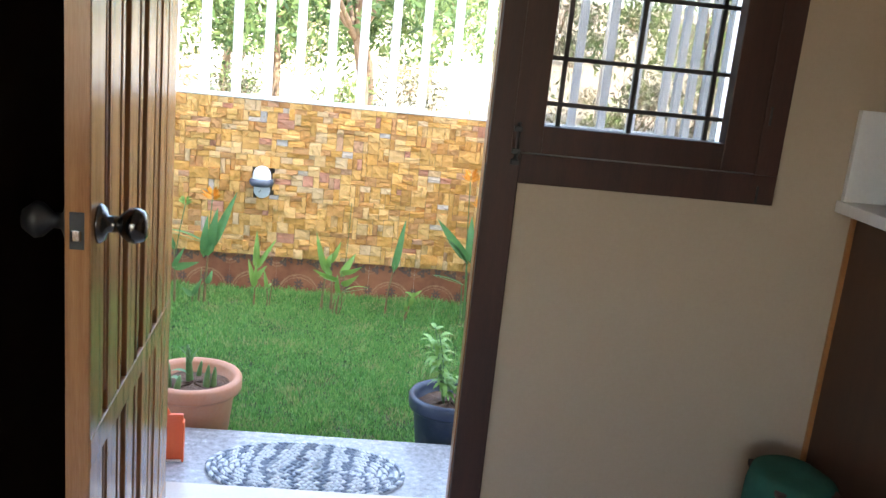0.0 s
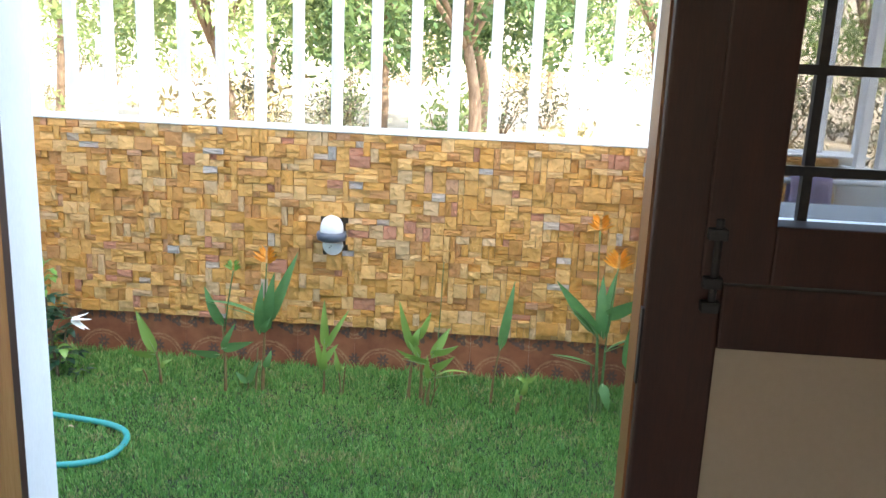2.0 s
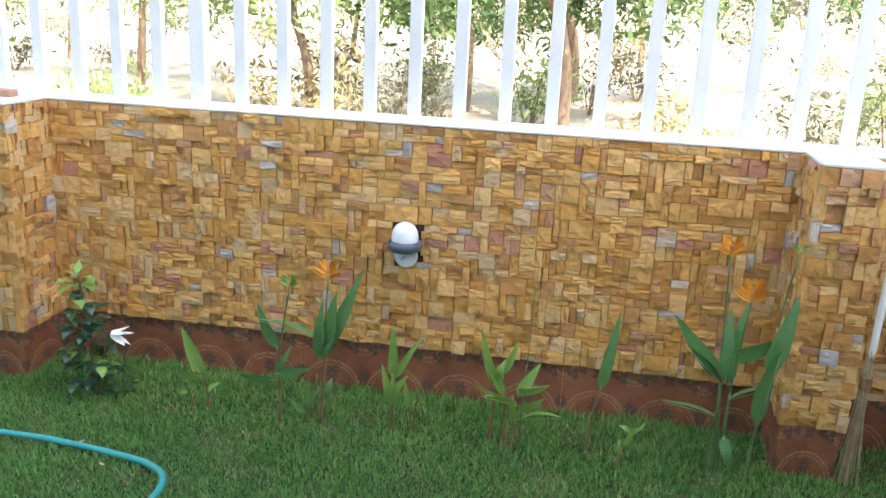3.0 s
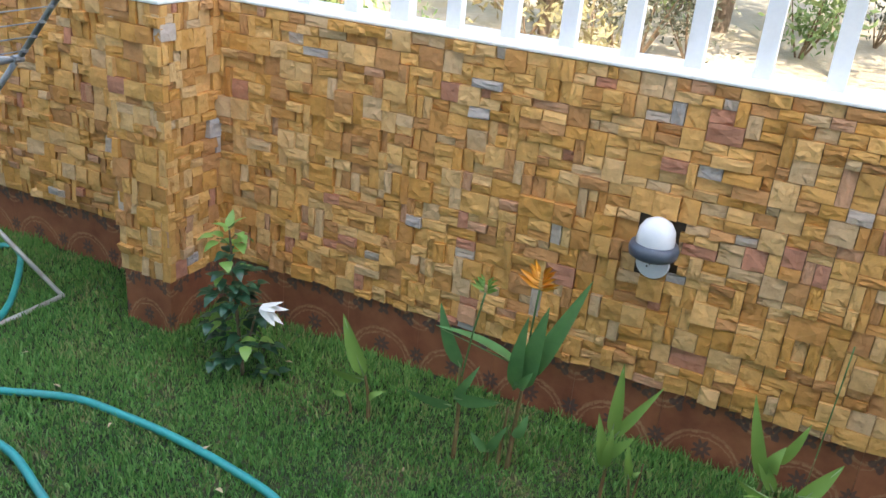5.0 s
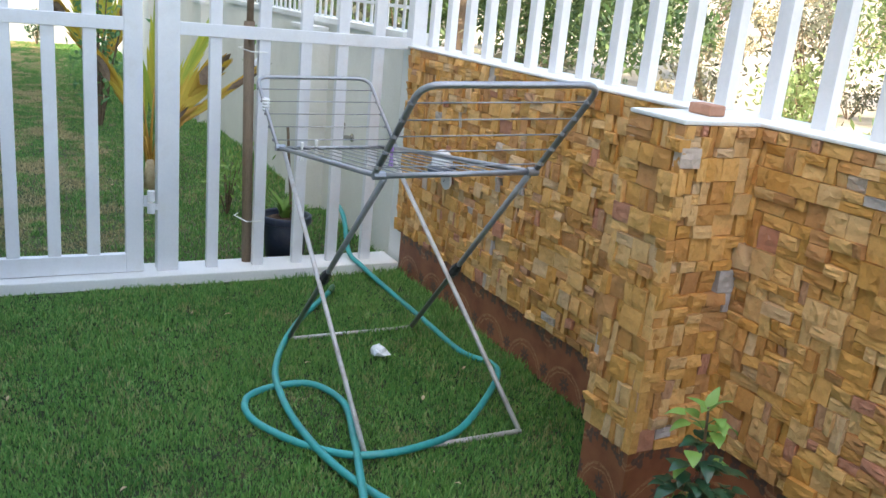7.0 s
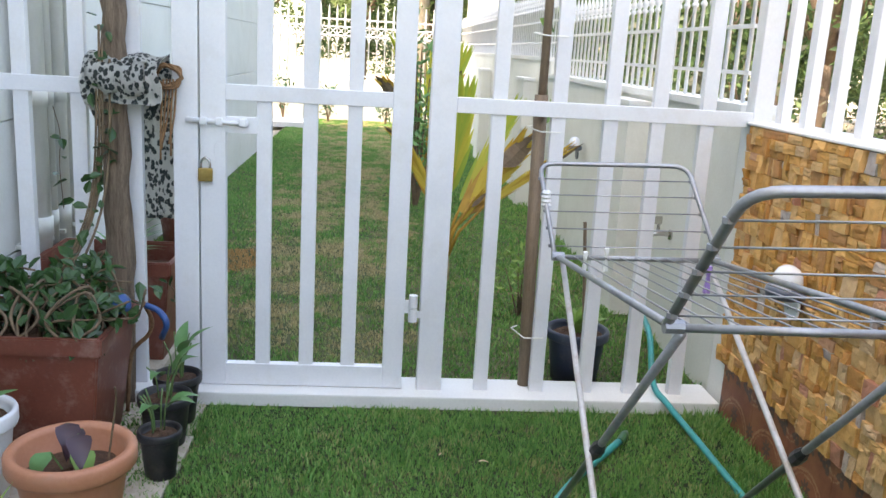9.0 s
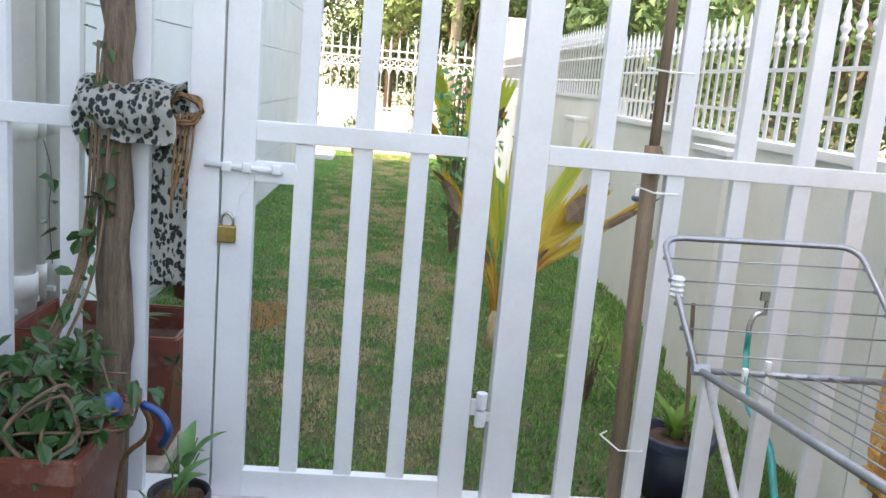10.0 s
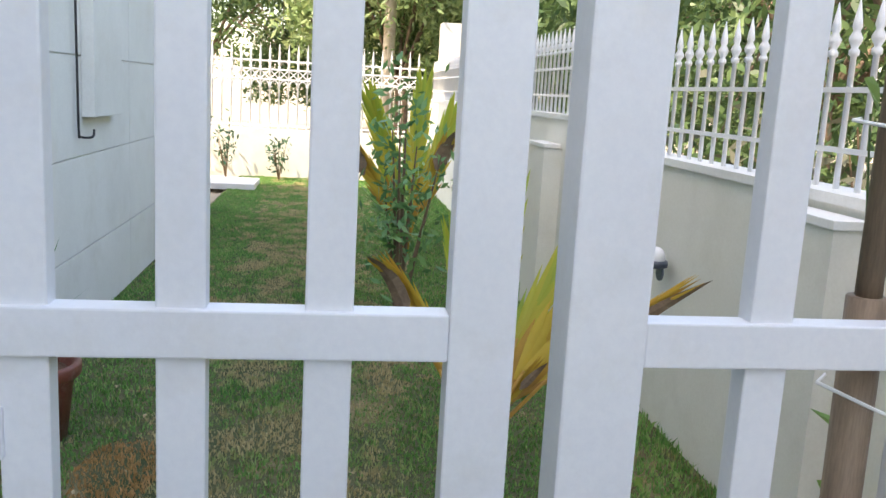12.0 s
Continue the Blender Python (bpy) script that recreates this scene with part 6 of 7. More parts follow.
def cloth_mat():
    """White cotton printed with dark pointed leaves."""
    m, nt, b, geo = base_mat("printed_cloth", 0.85)
    mp = nt.nodes.new("ShaderNodeMapping")
    mp.inputs["Scale"].default_value = (46, 60, 42)
    mp.inputs["Rotation"].default_value = (0.6, 0.2, 0.3)
    nt.links.new(geo.outputs["Position"], mp.inputs["Vector"])
    vor = nt.nodes.new("ShaderNodeTexVoronoi")
    vor.inputs["Scale"].default_value = 1.0
    nt.links.new(mp.outputs[0], vor.inputs["Vector"])
    n = noise_node(nt, geo.outputs["Position"], 75, 3)
    d = math_node(nt, "ADD", vor.outputs["Distance"], math_node(nt, "MULTIPLY", math_node(nt, "SUBTRACT", n, 0.5), 0.8))
    col = ramp_node(nt, d, [(0.0, (0.16, 0.17, 0.165)), (0.18, (0.03, 0.04, 0.04)), (0.47, (0.07, 0.08, 0.075)), (0.51, (0.60, 0.60, 0.56))], False)
    col = mix_nodes(nt, ramp_node(nt, n, [(0.62, (0, 0, 0)), (0.66, (0.5,) * 3)]), col, (0.25, 0.28, 0.25))
    nt.links.new(col, b.inputs["Base Color"])
    bump_to(nt, b, noise_node(nt, geo.outputs["Position"], 300, 2), 0.3, 0.002)
    return m


M["print"] = cloth_mat()


def drape(y0, y1, prof, seed, thick=0.004, nn=16):
    """Cloth hung over the rail: prof of (x, z) across it, with folds along y."""
    b = bmesh.new()
    rows = []
    for i, (x, z) in enumerate(prof):
        row = []
        for k in range(nn + 1):
            t = k / nn
            f = noise.noise((t * 5, i * 0.35, seed)) * 0.026 + noise.noise((t * 13, i * 0.5, seed + 3)) * 0.014
            row.append(b.verts.new((x + f, y0 + (y1 - y0) * t + noise.noise((i * 0.6, t * 3, seed + 9)) * 0.02, z + noise.noise((t * 4, i * 0.4, seed + 5)) * 0.02)))
        rows.append(row)
    for r0, r1 in zip(rows, rows[1:]):
        for k in range(nn):
            b.faces.new((r0[k], r0[k + 1], r1[k + 1], r1[k]))
    bmesh.ops.solidify(b, geom=b.faces[:], thickness=thick)
    return b


rag = thing("patterned_rag", "black and white patterned rag tied round the log and rail", "cloth")
part("wrap", drape(2.93, 3.21, [(-5.375, 1.19), (-5.39, 1.24), (-5.375, 1.30), (-5.33, 1.35), (-5.27, 1.375), (-5.205, 1.36), (-5.165, 1.315), (-5.155, 1.265), (-5.17, 1.22), (-5.185, 1.195)], 1, nn=26), "print", rag, "", True)
part("fold", drape(2.95, 3.16, [(-5.19, 1.35), (-5.16, 1.33), (-5.148, 1.295), (-5.15, 1.26), (-5.165, 1.235)], 14, nn=20), "print", rag, "", True)
part("tail", drape(3.08, 3.235, [(-5.38, 1.24), (-5.39, 1.12), (-5.395, 1.0), (-5.39, 0.88), (-5.395, 0.76), (-5.39, 0.73)], 4, nn=14), "print", rag, "", True)
tail = drape(2.905, 3.02, [(-5.265, 1.235), (-5.268, 1.18), (-5.272, 1.12), (-5.275, 1.07), (-5.27, 1.015)], 7, nn=12)
for v in tail.verts:
    v.co.y = 2.985 + (v.co.y - 2.965) * max(0.12, min(1.0, (v.co.z - 1.0) / 0.17))
part("tail", tail, "print", rag, "hanging pointed corner", True)
coil = thing("coir_rope", "coil of brown coir rope hung on the fence rail", "rope")
for k in range(7):
    pts = [(-5.262 + 0.02 * math.sin(a * 2 + k), 3.215 + 0.048 * math.cos(a) + rng.uniform(-0.01, 0.01), 1.30 + 0.038 * math.sin(a) + rng.uniform(-0.01, 0.01)) for a in [q * 0.6 for q in range(11)]]
    part("loop", tube(bmesh.new(), curve_pts(pts, 3), 0.0045, 5), "rope", coil, "", True)
for k in range(5):
    part("strand", tube(bmesh.new(), curve_pts([(-5.262, 3.20 + 0.012 * k, 1.29), (-5.255, 3.19 + 0.012 * k, 1.15), (-5.25, 3.185 + 0.01 * k + rng.uniform(-0.02, 0.02), rng.uniform(0.93, 1.08))], 4), 0.004, 5), "rope", coil, "", True)

tp = pot("terracotta_pot", "wide terracotta plastic pot with purple and green leaves", (-4.165, 3.195, 0.014), 0.155, 0.105, 0.32, "terracotta", 0.018, 0.75)
for k, (dx, dy, z, m2) in enumerate(((-0.06, -0.03, 0.36, "leaf_purple"), (-0.09, 0.0, 0.33, "leaf_purple"), (0.03, 0.03, 0.37, "leaf_purple"), (-0.02, 0.02, 0.30, "leaf_lime"), (0.02, -0.05, 0.31, "leaf_heli"))):
    part("stem", tube(bmesh.new(), [(dx * 0.3, dy * 0.3, 0.235), (dx, dy, z)], 0.003, 5), "stem_green", tp)
    b = bmesh.new()
    blade(b, (dx, dy, z), (dx + rng.uniform(-0.02, 0.02) + 0.06, dy + rng.uniform(-0.04, 0.04), z - 0.07), 0.065, sag=0.02, n=6)
    part("leaf", b, m2, tp, "", True)
part("stem", tube(bmesh.new(), curve_pts([(0.0, 0.09, 0.23), (0.0, 0.11, 0.36), (0.02, 0.13, 0.47), (0.06, 0.14, 0.52)], 4), 0.003, 5), "twig", tp, "", True)
for k, (x, y, r, h) in enumerate(((-4.845, 3.285, 0.090, 0.19), (-4.60, 3.325, 0.066, 0.17), (-5.04, 3.285, 0.085, 0.19))):
    bp = pot("nursery_pot", "small black plastic nursery pot with a sprouting plant", (x, y, 0.014), r, r * 0.74, h, "black", 0.006, 0.86, "black nursery pots")
    for q in range(6):
        a = rng.uniform(0, 6.28)
        part("stem", tube(bmesh.new(), curve_pts([(0.02 * math.cos(a), 0.02 * math.sin(a), h * 0.84), (0.03 * math.cos(a), 0.03 * math.sin(a), h + 0.06), (0.06 * math.cos(a), 0.06 * math.sin(a), h + rng.uniform(0.08, 0.15))], 3), 0.0028, 5), "stem_green", bp, "", True)
    for q in range(3):
        a = rng.uniform(0, 6.28)
        b = bmesh.new()
        blade(b, (0.03 * math.cos(a), 0.03 * math.sin(a), h + 0.08), (0.13 * math.cos(a), 0.13 * math.sin(a), h + rng.uniform(0.10, 0.18)), 0.05, sag=0.02, n=6)
        part("leaf", b, "leaf_heli", bp, "", True)
gp = pot("white_pot", "weathered white plastic pot with broad green leaves", (-4.43, 2.80, 0.014), 0.13, 0.10, 0.30, "white_mesh", 0.01, 0.86)
sp = pot("small_black_pot", "small black pot with grassy shoots by the terracotta pot", (-3.86, 3.05, 0.014), 0.085, 0.06, 0.16, "black", 0.006, 0.86)
for e, n2, h0, sz in ((gp, 8, 0.27, 0.10), (sp, 9, 0.14, 0.03)):
    for q in range(n2):
        a = rng.uniform(0, 6.28)
        b = bmesh.new()
        blade(b, (0.02 * math.cos(a), 0.02 * math.sin(a), h0), (rng.uniform(0.06, 0.15) * math.cos(a), rng.uniform(0.06, 0.15) * math.sin(a), h0 + rng.uniform(0.06, 0.20)), sz * rng.uniform(0.6, 1), sag=0.02, n=6)
        part("leaf", b, "leaf_heli" if e is gp else "leaf_lime", e, "", True)
can = thing("blue_bottle", "blue plastic bottle lying among the creeper", "bottle", at=(-4.87, 3.13, 0.50))
part("bottle_body", tube(bmesh.new(), [(-0.02, -0.05, 0), (-0.02, -0.045, 0.003), (0, 0.02, 0.03), (0.003, 0.028, 0.033)], [0.02, 0.033, 0.033, 0.015], 12), "blue", can, "", True)
pr = thing("pruner", "long rusty brown cutter hung beside the trough", "garden tool")
part("grip", tube(bmesh.new(), curve_pts([(-4.98, 3.19, 0.49), (-4.97, 3.24, 0.47), (-4.95, 3.27, 0.43), (-5.0, 3.24, 0.36)], 4), 0.012, 8), "blue", pr, "blue-grey grip", True)
part("arm", tube(bmesh.new(), curve_pts([(-4.98, 3.18, 0.50), (-5.02, 3.20, 0.42), (-5.08, 3.17, 0.34), (-5.10, 3.10, 0.25), (-5.1, 3.08, 0.02)], 4), 0.008, 8), "rope", pr, "", True)

# beyond the gate
tr2 = trough("red-brown planter trough with a spiky plant beyond the gate", (-5.75, 2.86, 0.02), 0.42, 0.58, 0.48)
for k in range(16):
    a = rng.uniform(0, 6.28)
    b = bmesh.new()
    blade(b, (-0.02, 0.02, 0.40), (-0.02 + 0.2 * math.cos(a), 0.02 + 0.2 * math.sin(a), 0.40 + rng.uniform(0.05, 0.22)), 0.022, sag=0.04, n=6)
    part("leaf", b, "leaf_heli", tr2, "", True)
vine(tr2, [(0.1, 0.2, 0.4), (0.2, 0.3, 0.36), (0.24, 0.33, 0.22), (0.25, 0.33, 0.1)], 14, 0.045, 0.003, 0.03)
cover = thing("drain_cover", "pale perforated concrete drain cover beyond the gate", "drain cover", kind="structure")
part("slab", one_box(-6.25, -5.48, 2.70, 3.12, -0.03, 0.045, 0.006), "paver", cover)
pipes = thing("drain_pipes", "cream plastic drain pipes down the house front", "pipe")
for x, r in ((-5.76, 0.055), (-5.92, 0.028), (-6.08, 0.03), (-6.26, 0.05)):
    pb = tube(bmesh.new(), [(x, 2.53, 0.0), (x, 2.53, 5.5)], r, 14)
    pp = part("pipe", pb, "pipe", pipes, "", True)
    for z in (0.55, 1.12, 1.9):
        part("collar", tube(bmesh.new(), [(x, 2.53, z), (x, 2.53, z + 0.09)], r * 1.12, 14), "pipe", pp, "", True)
    part("bracket", one_box(x - r - 0.015, x + r + 0.015, 2.452, 2.545, 0.50, 0.52, 0.002), "pipe", pp)
vine(pipes, [(-5.80, 2.60, 1.12), (-5.84, 2.61, 1.0), (-5.82, 2.61, 0.85), (-5.85, 2.61, 0.66)], 6, 0.06, 0.002, 0.02)
cable = solid("black_cable", tube(bmesh.new(), curve_pts([(-9.48, 2.48, 3.4), (-9.50, 2.475, 2.4), (-9.51, 2.475, 1.6), (-9.52, 2.475, 1.22), (-9.55, 2.48, 1.18), (-9.60, 2.53, 1.18), (-9.64, 2.53, 1.22)], 5), 0.0075, 6), "black", "black cable hanging hooked from the house front", "cable", smooth=True)

pole = thing("support_pole", "brown dry bamboo pole tied to the gate fence", "pole")
part("lower_pole", tube(bmesh.new(), [(-5.385, 4.682, -0.01), (-5.38, 4.67, 0.6), (-5.375, 4.658, 1.30)], [0.026, 0.027, 0.028], 12), "bamboo", pole, "", True)
part("upper_pole", tube(bmesh.new(), [(-5.38, 4.662, 1.27), (-5.38, 4.66, 2.3)], [0.018, 0.017], 10), "bamboo", pole, "reddish brown upper length", True)
for z in (0.30, 1.16, 1.53):
    part("tie", tube(bmesh.new(), [(-5.42, 4.64, z + 0.012), (-5.39, 4.61, z + 0.010), (-5.355, 4.625, z + 0.006), (-5.289, 4.65, z), (-5.289, 4.73, z), (-5.33, 4.732, z)], 0.0028, 6), "petal", pole, "white twine tie")
vine(pole, [(-5.43, 4.70, 0.2), (-5.46, 4.68, 0.5), (-5.42, 4.66, 0.9), (-5.44, 4.70, 1.2), (-5.43, 4.66, 1.55)], 14, 0.06, 0.0018, 0.03, "stem_green", "leaf_lime")
np_ = pot("navy_pot", "round navy plastic pot with crinkled pale green leaves", (-5.60, 4.955, 0.0), 0.135, 0.105, 0.25, "navy", 0.012, 0.88)
for k in range(18):
    a = rng.uniform(0, 6.28)
    b = bmesh.new()
    blade(b, (0.02 * math.cos(a), 0.02 * math.sin(a), 0.22), (rng.uniform(0.06, 0.14) * math.cos(a), rng.uniform(0.06, 0.14) * math.sin(a), rng.uniform(0.27, 0.42)), rng.uniform(0.05, 0.08), sag=0.02, n=6)
    part("leaf", b, "leaf_lime", np_, "", True)
part("stake", tube(bmesh.new(), [(0.05, 0.02, 0.2), (0.03, -0.02, 0.75)], 0.008, 7), "bamboo", np_, "thin brown stake")


def young_palm(label, at, fronds, seed):
    """A seedling coconut: broad, hardly divided fronds on long stalks. fronds: (tip x, tip y, tip z, width, sag, scorched)."""
    r2 = random.Random(seed)
    e = thing("young_coconut_palm", label, "palm", "young palms", at=at)
    part("trunk", tube(bmesh.new(), [(0, 0, -0.02), (0, 0, 0.10), (0, 0, 0.22)], [0.045, 0.04, 0.028], 10), "straw", e, "", True)
    for tx, ty, tz, w, sag, dry in fronds:
        tip = Vector((tx, ty, tz))
        start = Vector((tx * 0.18, ty * 0.18, 0.12 + tz * 0.34))
        m2 = "palm_dry" if dry else "palm"
        part("stalk", tube(bmesh.new(), [(0, 0, 0.10), tuple(start * 0.6 + Vector((0, 0, 0.06))), tuple(start + (tip - start) * 0.2)], [0.014, 0.010, 0.006], 7), "palm_dry", e, "", True)
        d = (tip - start)
        side = Vector((0.25, 1, 0)).cross(d).cross(d).normalized()
        up = side.cross(d).normalized()
        n = 11
        for s in (-1, 1):
            b = bmesh.new()
            for q in range(7):
                t = 0.02 + q * 0.095
                root = start + d * t + up * (sag * math.sin(math.pi * t))
                end = start + d * min(1.0, t + 0.42 + 0.04 * q) * 1.0 + side * s * w * (0.5 - 0.045 * q) * r2.uniform(0.9, 1.1) + up * (sag * math.sin(math.pi * min(1, t + 0.45)) - 0.01)
                blade(b, root, end, w * 0.27, sag=0.006, fold=0.45, n=6, side=side)
            part("leaf_half", b, m2, e, "", True)
        b = bmesh.new()
        blade(b, start, tip, w * 0.6, sag=sag, fold=0.35, n=n, side=side)
        part("leaf_rib", b, m2, e, "", True)
        if dry:
            b = bmesh.new()
            blade(b, start + d * 0.58 - up * 0.012 + Vector((0.012, 0, 0)), tip + d * 0.06 + Vector((0.012, 0, -0.03)), w * 0.62, sag=sag * 0.5, n=6, side=side)
            part("dead_tip", b, "twig", e, "dead brown tip")
    return e


young_palm("young coconut palm with yellow-green fronds and scorched tips", (-7.27, 4.47, 0.0),
           [(0.0, 0.09, 1.32, 0.18, 0.03, 0), (0.10, 0.50, 0.99, 0.20, 0.10, 1), (-0.15, 0.46, 1.20, 0.12, 0.06, 0), (0.05, -0.40, 0.98, 0.10, 0.14, 1), (-0.10, -0.12, 1.12, 0.09, 0.03, 0),
            (0.05, 0.24, 0.62, 0.05, 0.03, 1), (0.02, -0.10, 0.60, 0.05, 0.02, 1), (0.10, 0.78, 0.94, 0.07, 0.12, 1)], 3)
young_palm("young coconut palm with upright yellowing fronds further down the yard", (-11.2, 4.55, 0.0),
           [(0.0, 0.10, 1.75, 0.22, 0.03, 0), (0.1, -0.40, 1.62, 0.22, 0.10, 0), (-0.2, 0.42, 1.55, 0.22, 0.10, 0), (0.2, -0.55, 1.15, 0.2, 0.15, 1), (0.3, 0.3, 1.25, 0.2, 0.1, 1)], 4)


def shrub(name, label, at, h, r, leaves, size, material, seed, group=""):
    """A small bush: a few forked twigs and many small leaves, open between."""
    r2 = np.random.default_rng(seed)
    e = thing(name, label, "shrub", group, at=at)
    tips = []
    b = bmesh.new()
    for k in range(7):
        a = r2.uniform(0, 6.28)
        tip = Vector((math.cos(a) * r * r2.uniform(0.2, 0.9), math.sin(a) * r * r2.uniform(0.2, 0.9), h * r2.uniform(0.6, 1.0)))
        tube(b, [(0, 0, -0.02), tip * 0.5 + Vector((r2.uniform(-0.1, 0.1) * r, 0, 0)), tip], [0.014 * h, 0.009 * h, 0.003 * h], 5)
        if group != "roadside scrub":
            part("stem", b, "twig", e)
            b = bmesh.new()
        tips += [tip, tip * 0.75, tip * 0.5]
    if group == "roadside scrub":
        part("stem", b, "twig", e)
    c = np.array([tuple(tips[i]) for i in r2.integers(0, len(tips), leaves)]) + r2.normal(0, 1, (leaves, 3)) * np.array([r * 0.28, r * 0.28, h * 0.11])
    c[:, 2] = np.clip(c[:, 2], 0.02, None)
    part_ob = new("foliage", leaf_cloud(c, size, material, r2))
    part_ob.parent = e
    return e


def leaf_cloud(c, size, material, r2):
    n = len(c)
    d = r2.normal(0, 1, (n, 3))
    d[:, 2] -= 0.4
    d /= np.linalg.norm(d, axis=1)[:, None]
    s = np.cross(d, r2.normal(0, 1, (n, 3)))
    s /= np.linalg.norm(s, axis=1)[:, None]
    ln = size * r2.uniform(0.6, 1.4, n)[:, None]
    V = np.stack([c - d * ln, c + s * ln * 0.34, c + d * ln, c - s * ln * 0.34], 1).reshape(-1, 3)
    F = np.arange(n * 4).reshape(-1, 4)
    return joined("foliage", V, F, material)


shrub("rose_bush", "leggy green shrub beside the young palm", (-9.9, 4.40, 0), 1.5, 0.34, 520, 0.045, "leaf_heli", 51)
shrub("low_seedling", "feathery pale green seedling by the boundary wall", (-6.55, 4.85, 0), 0.45, 0.22, 140, 0.028, "leaf_lime", 52)
for k, (x, y, h) in enumerate(((-18.6, 2.25, 0.85), (-18.6, 3.10, 0.75), (-18.6, 1.8, 1.0), (-18.5, 4.2, 0.6))):
    shrub("far_seedling", "small leafy shrub against the far wall", (x, y, 0), h, 0.25, 130, 0.05, "leaf_dark", 60 + k, "shrubs at the far wall")
slab = solid("white_slab", one_box(-17.9, -17.0, 1.95, 2.85, 0.0, 0.09, 0.01), "white", "white slab lying at the end of the side yard", "slab")
bpot = pot("brown_pot", "round brown pot with a spiky grey-green plant", (-7.95, 2.69, 0.0), 0.185, 0.14, 0.34, "brownpot", 0.02, 0.85)
for k in range(18):
    a = rng.uniform(0, 6.28)
    b = bmesh.new()
    blade(b, (0, 0, 0.29), (0.25 * math.cos(a), 0.25 * math.sin(a), 0.34 + rng.uniform(0.15, 0.5)), 0.018, sag=0.05, n=6)
    part("leaf", b, "leaf_heli", bpot, "", True)

chip = solid("brick_chip", one_box(-3.0, -2.91, 5.36, 5.42, TOP + 0.003, TOP + 0.035, 0.006), "brick", "broken red brick piece lying on the pillar top", "brick piece")

# fallen leaves and straw bits on the lawn
litter = bmesh.new()
rl = random.Random(88)
for k in range(46):
    x, y = rl.uniform(-4.9, 1.0), rl.uniform(3.15, 5.4)
    a, ln = rl.uniform(0, 6.28), rl.uniform(0.012, 0.04)
    blade(litter, (x, y, 0.027), (x + math.cos(a) * ln, y + math.sin(a) * ln, 0.031), ln * rl.uniform(0.25, 0.5), sag=0.004, n=4)
for k in range(40):
    x, y = rl.uniform(-9.5, -5.7), rl.uniform(2.7, 5.2)
    a, ln = rl.uniform(0, 6.28), rl.uniform(0.015, 0.05)
    blade(litter, (x, y, 0.027), (x + math.cos(a) * ln, y + math.sin(a) * ln, 0.031), ln * rl.uniform(0.25, 0.5), sag=0.004, n=4)
solid("leaf_litter", litter, "straw", "small dry leaf bits scattered on the grass", "leaf litter", "stuff")

# ---- beyond the walls: trees, scrub, road furniture ----
def tree(label, at, h, r, crown_low, leaves, size, material, seed, trunk_r=0.14, lean=0.0, group="trees beyond the garden wall"):
    """Tapered trunk, forked limbs, and a crown of leaf clumps hanging from the limbs."""
    r2 = np.random.default_rng(seed)
    e = thing("tree", label, "tree", group, at=at)
    b = bmesh.new()
    fork = Vector((lean, 0, h * 0.33))
    tube(b, curve_pts([(0, 0, -0.3), (lean * 0.3 + 0.05, 0.02, h * 0.16), tuple(fork)], 4), [trunk_r * (1.25 - 0.06 * k) for k in range(9)], 9)
    tips = []
    for k in range(9):
        a = k * 2.4 + r2.uniform(-0.4, 0.4)
        rr = r * r2.uniform(0.45, 0.95)
        top = Vector((lean + math.cos(a) * rr, math.sin(a) * rr, h * r2.uniform(0.5, 0.95)))
        mid = fork.lerp(top, 0.5) + Vector((0, 0, h * 0.06))
        pts = curve_pts([tuple(fork - Vector((0, 0, 0.1))), tuple(mid), tuple(top)], 3)
        tube(b, pts, [trunk_r * (0.55 - 0.07 * q) for q in range(len(pts))], 6)
        tips += [top, mid, mid.lerp(top, 0.5)]
        for q in range(3):
            a2 = a + r2.uniform(-0.9, 0.9)
            t2 = Vector((lean + math.cos(a2) * r * r2.uniform(0.6, 1.05), math.sin(a2) * r * r2.uniform(0.6, 1.05), crown_low + (h - crown_low) * r2.uniform(0.0, 0.75)))
            m2 = mid.lerp(t2, 0.5) + Vector((0, 0, 0.2))
            tube(b, [mid, m2, t2], [trunk_r * 0.2, trunk_r * 0.12, trunk_r * 0.03], 5)
            tips += [t2, t2, m2.lerp(t2, 0.6)]
    part("trunk", b, "bark", e, "", True)
    per = 26
    idx = r2.integers(0, len(tips), leaves // per)
    cl = np.array([tuple(tips[i]) for i in idx]) + r2.normal(0, 1, (len(idx), 3)) * np.array([r * 0.15, r * 0.15, h * 0.06])
    wide = np.repeat(r2.uniform(0.6, 1.3, (len(idx), 1)), per, 0)
    c = np.repeat(cl, per, 0) + r2.normal(0, 1, (len(idx) * per, 3)) * np.array([0.15, 0.15, 0.20]) * wide
    c = c[c[:, 2] > crown_low * 0.8]
    ob = new("crown", leaf_cloud(c, size, material, r2))
    ob.parent = e
    return e


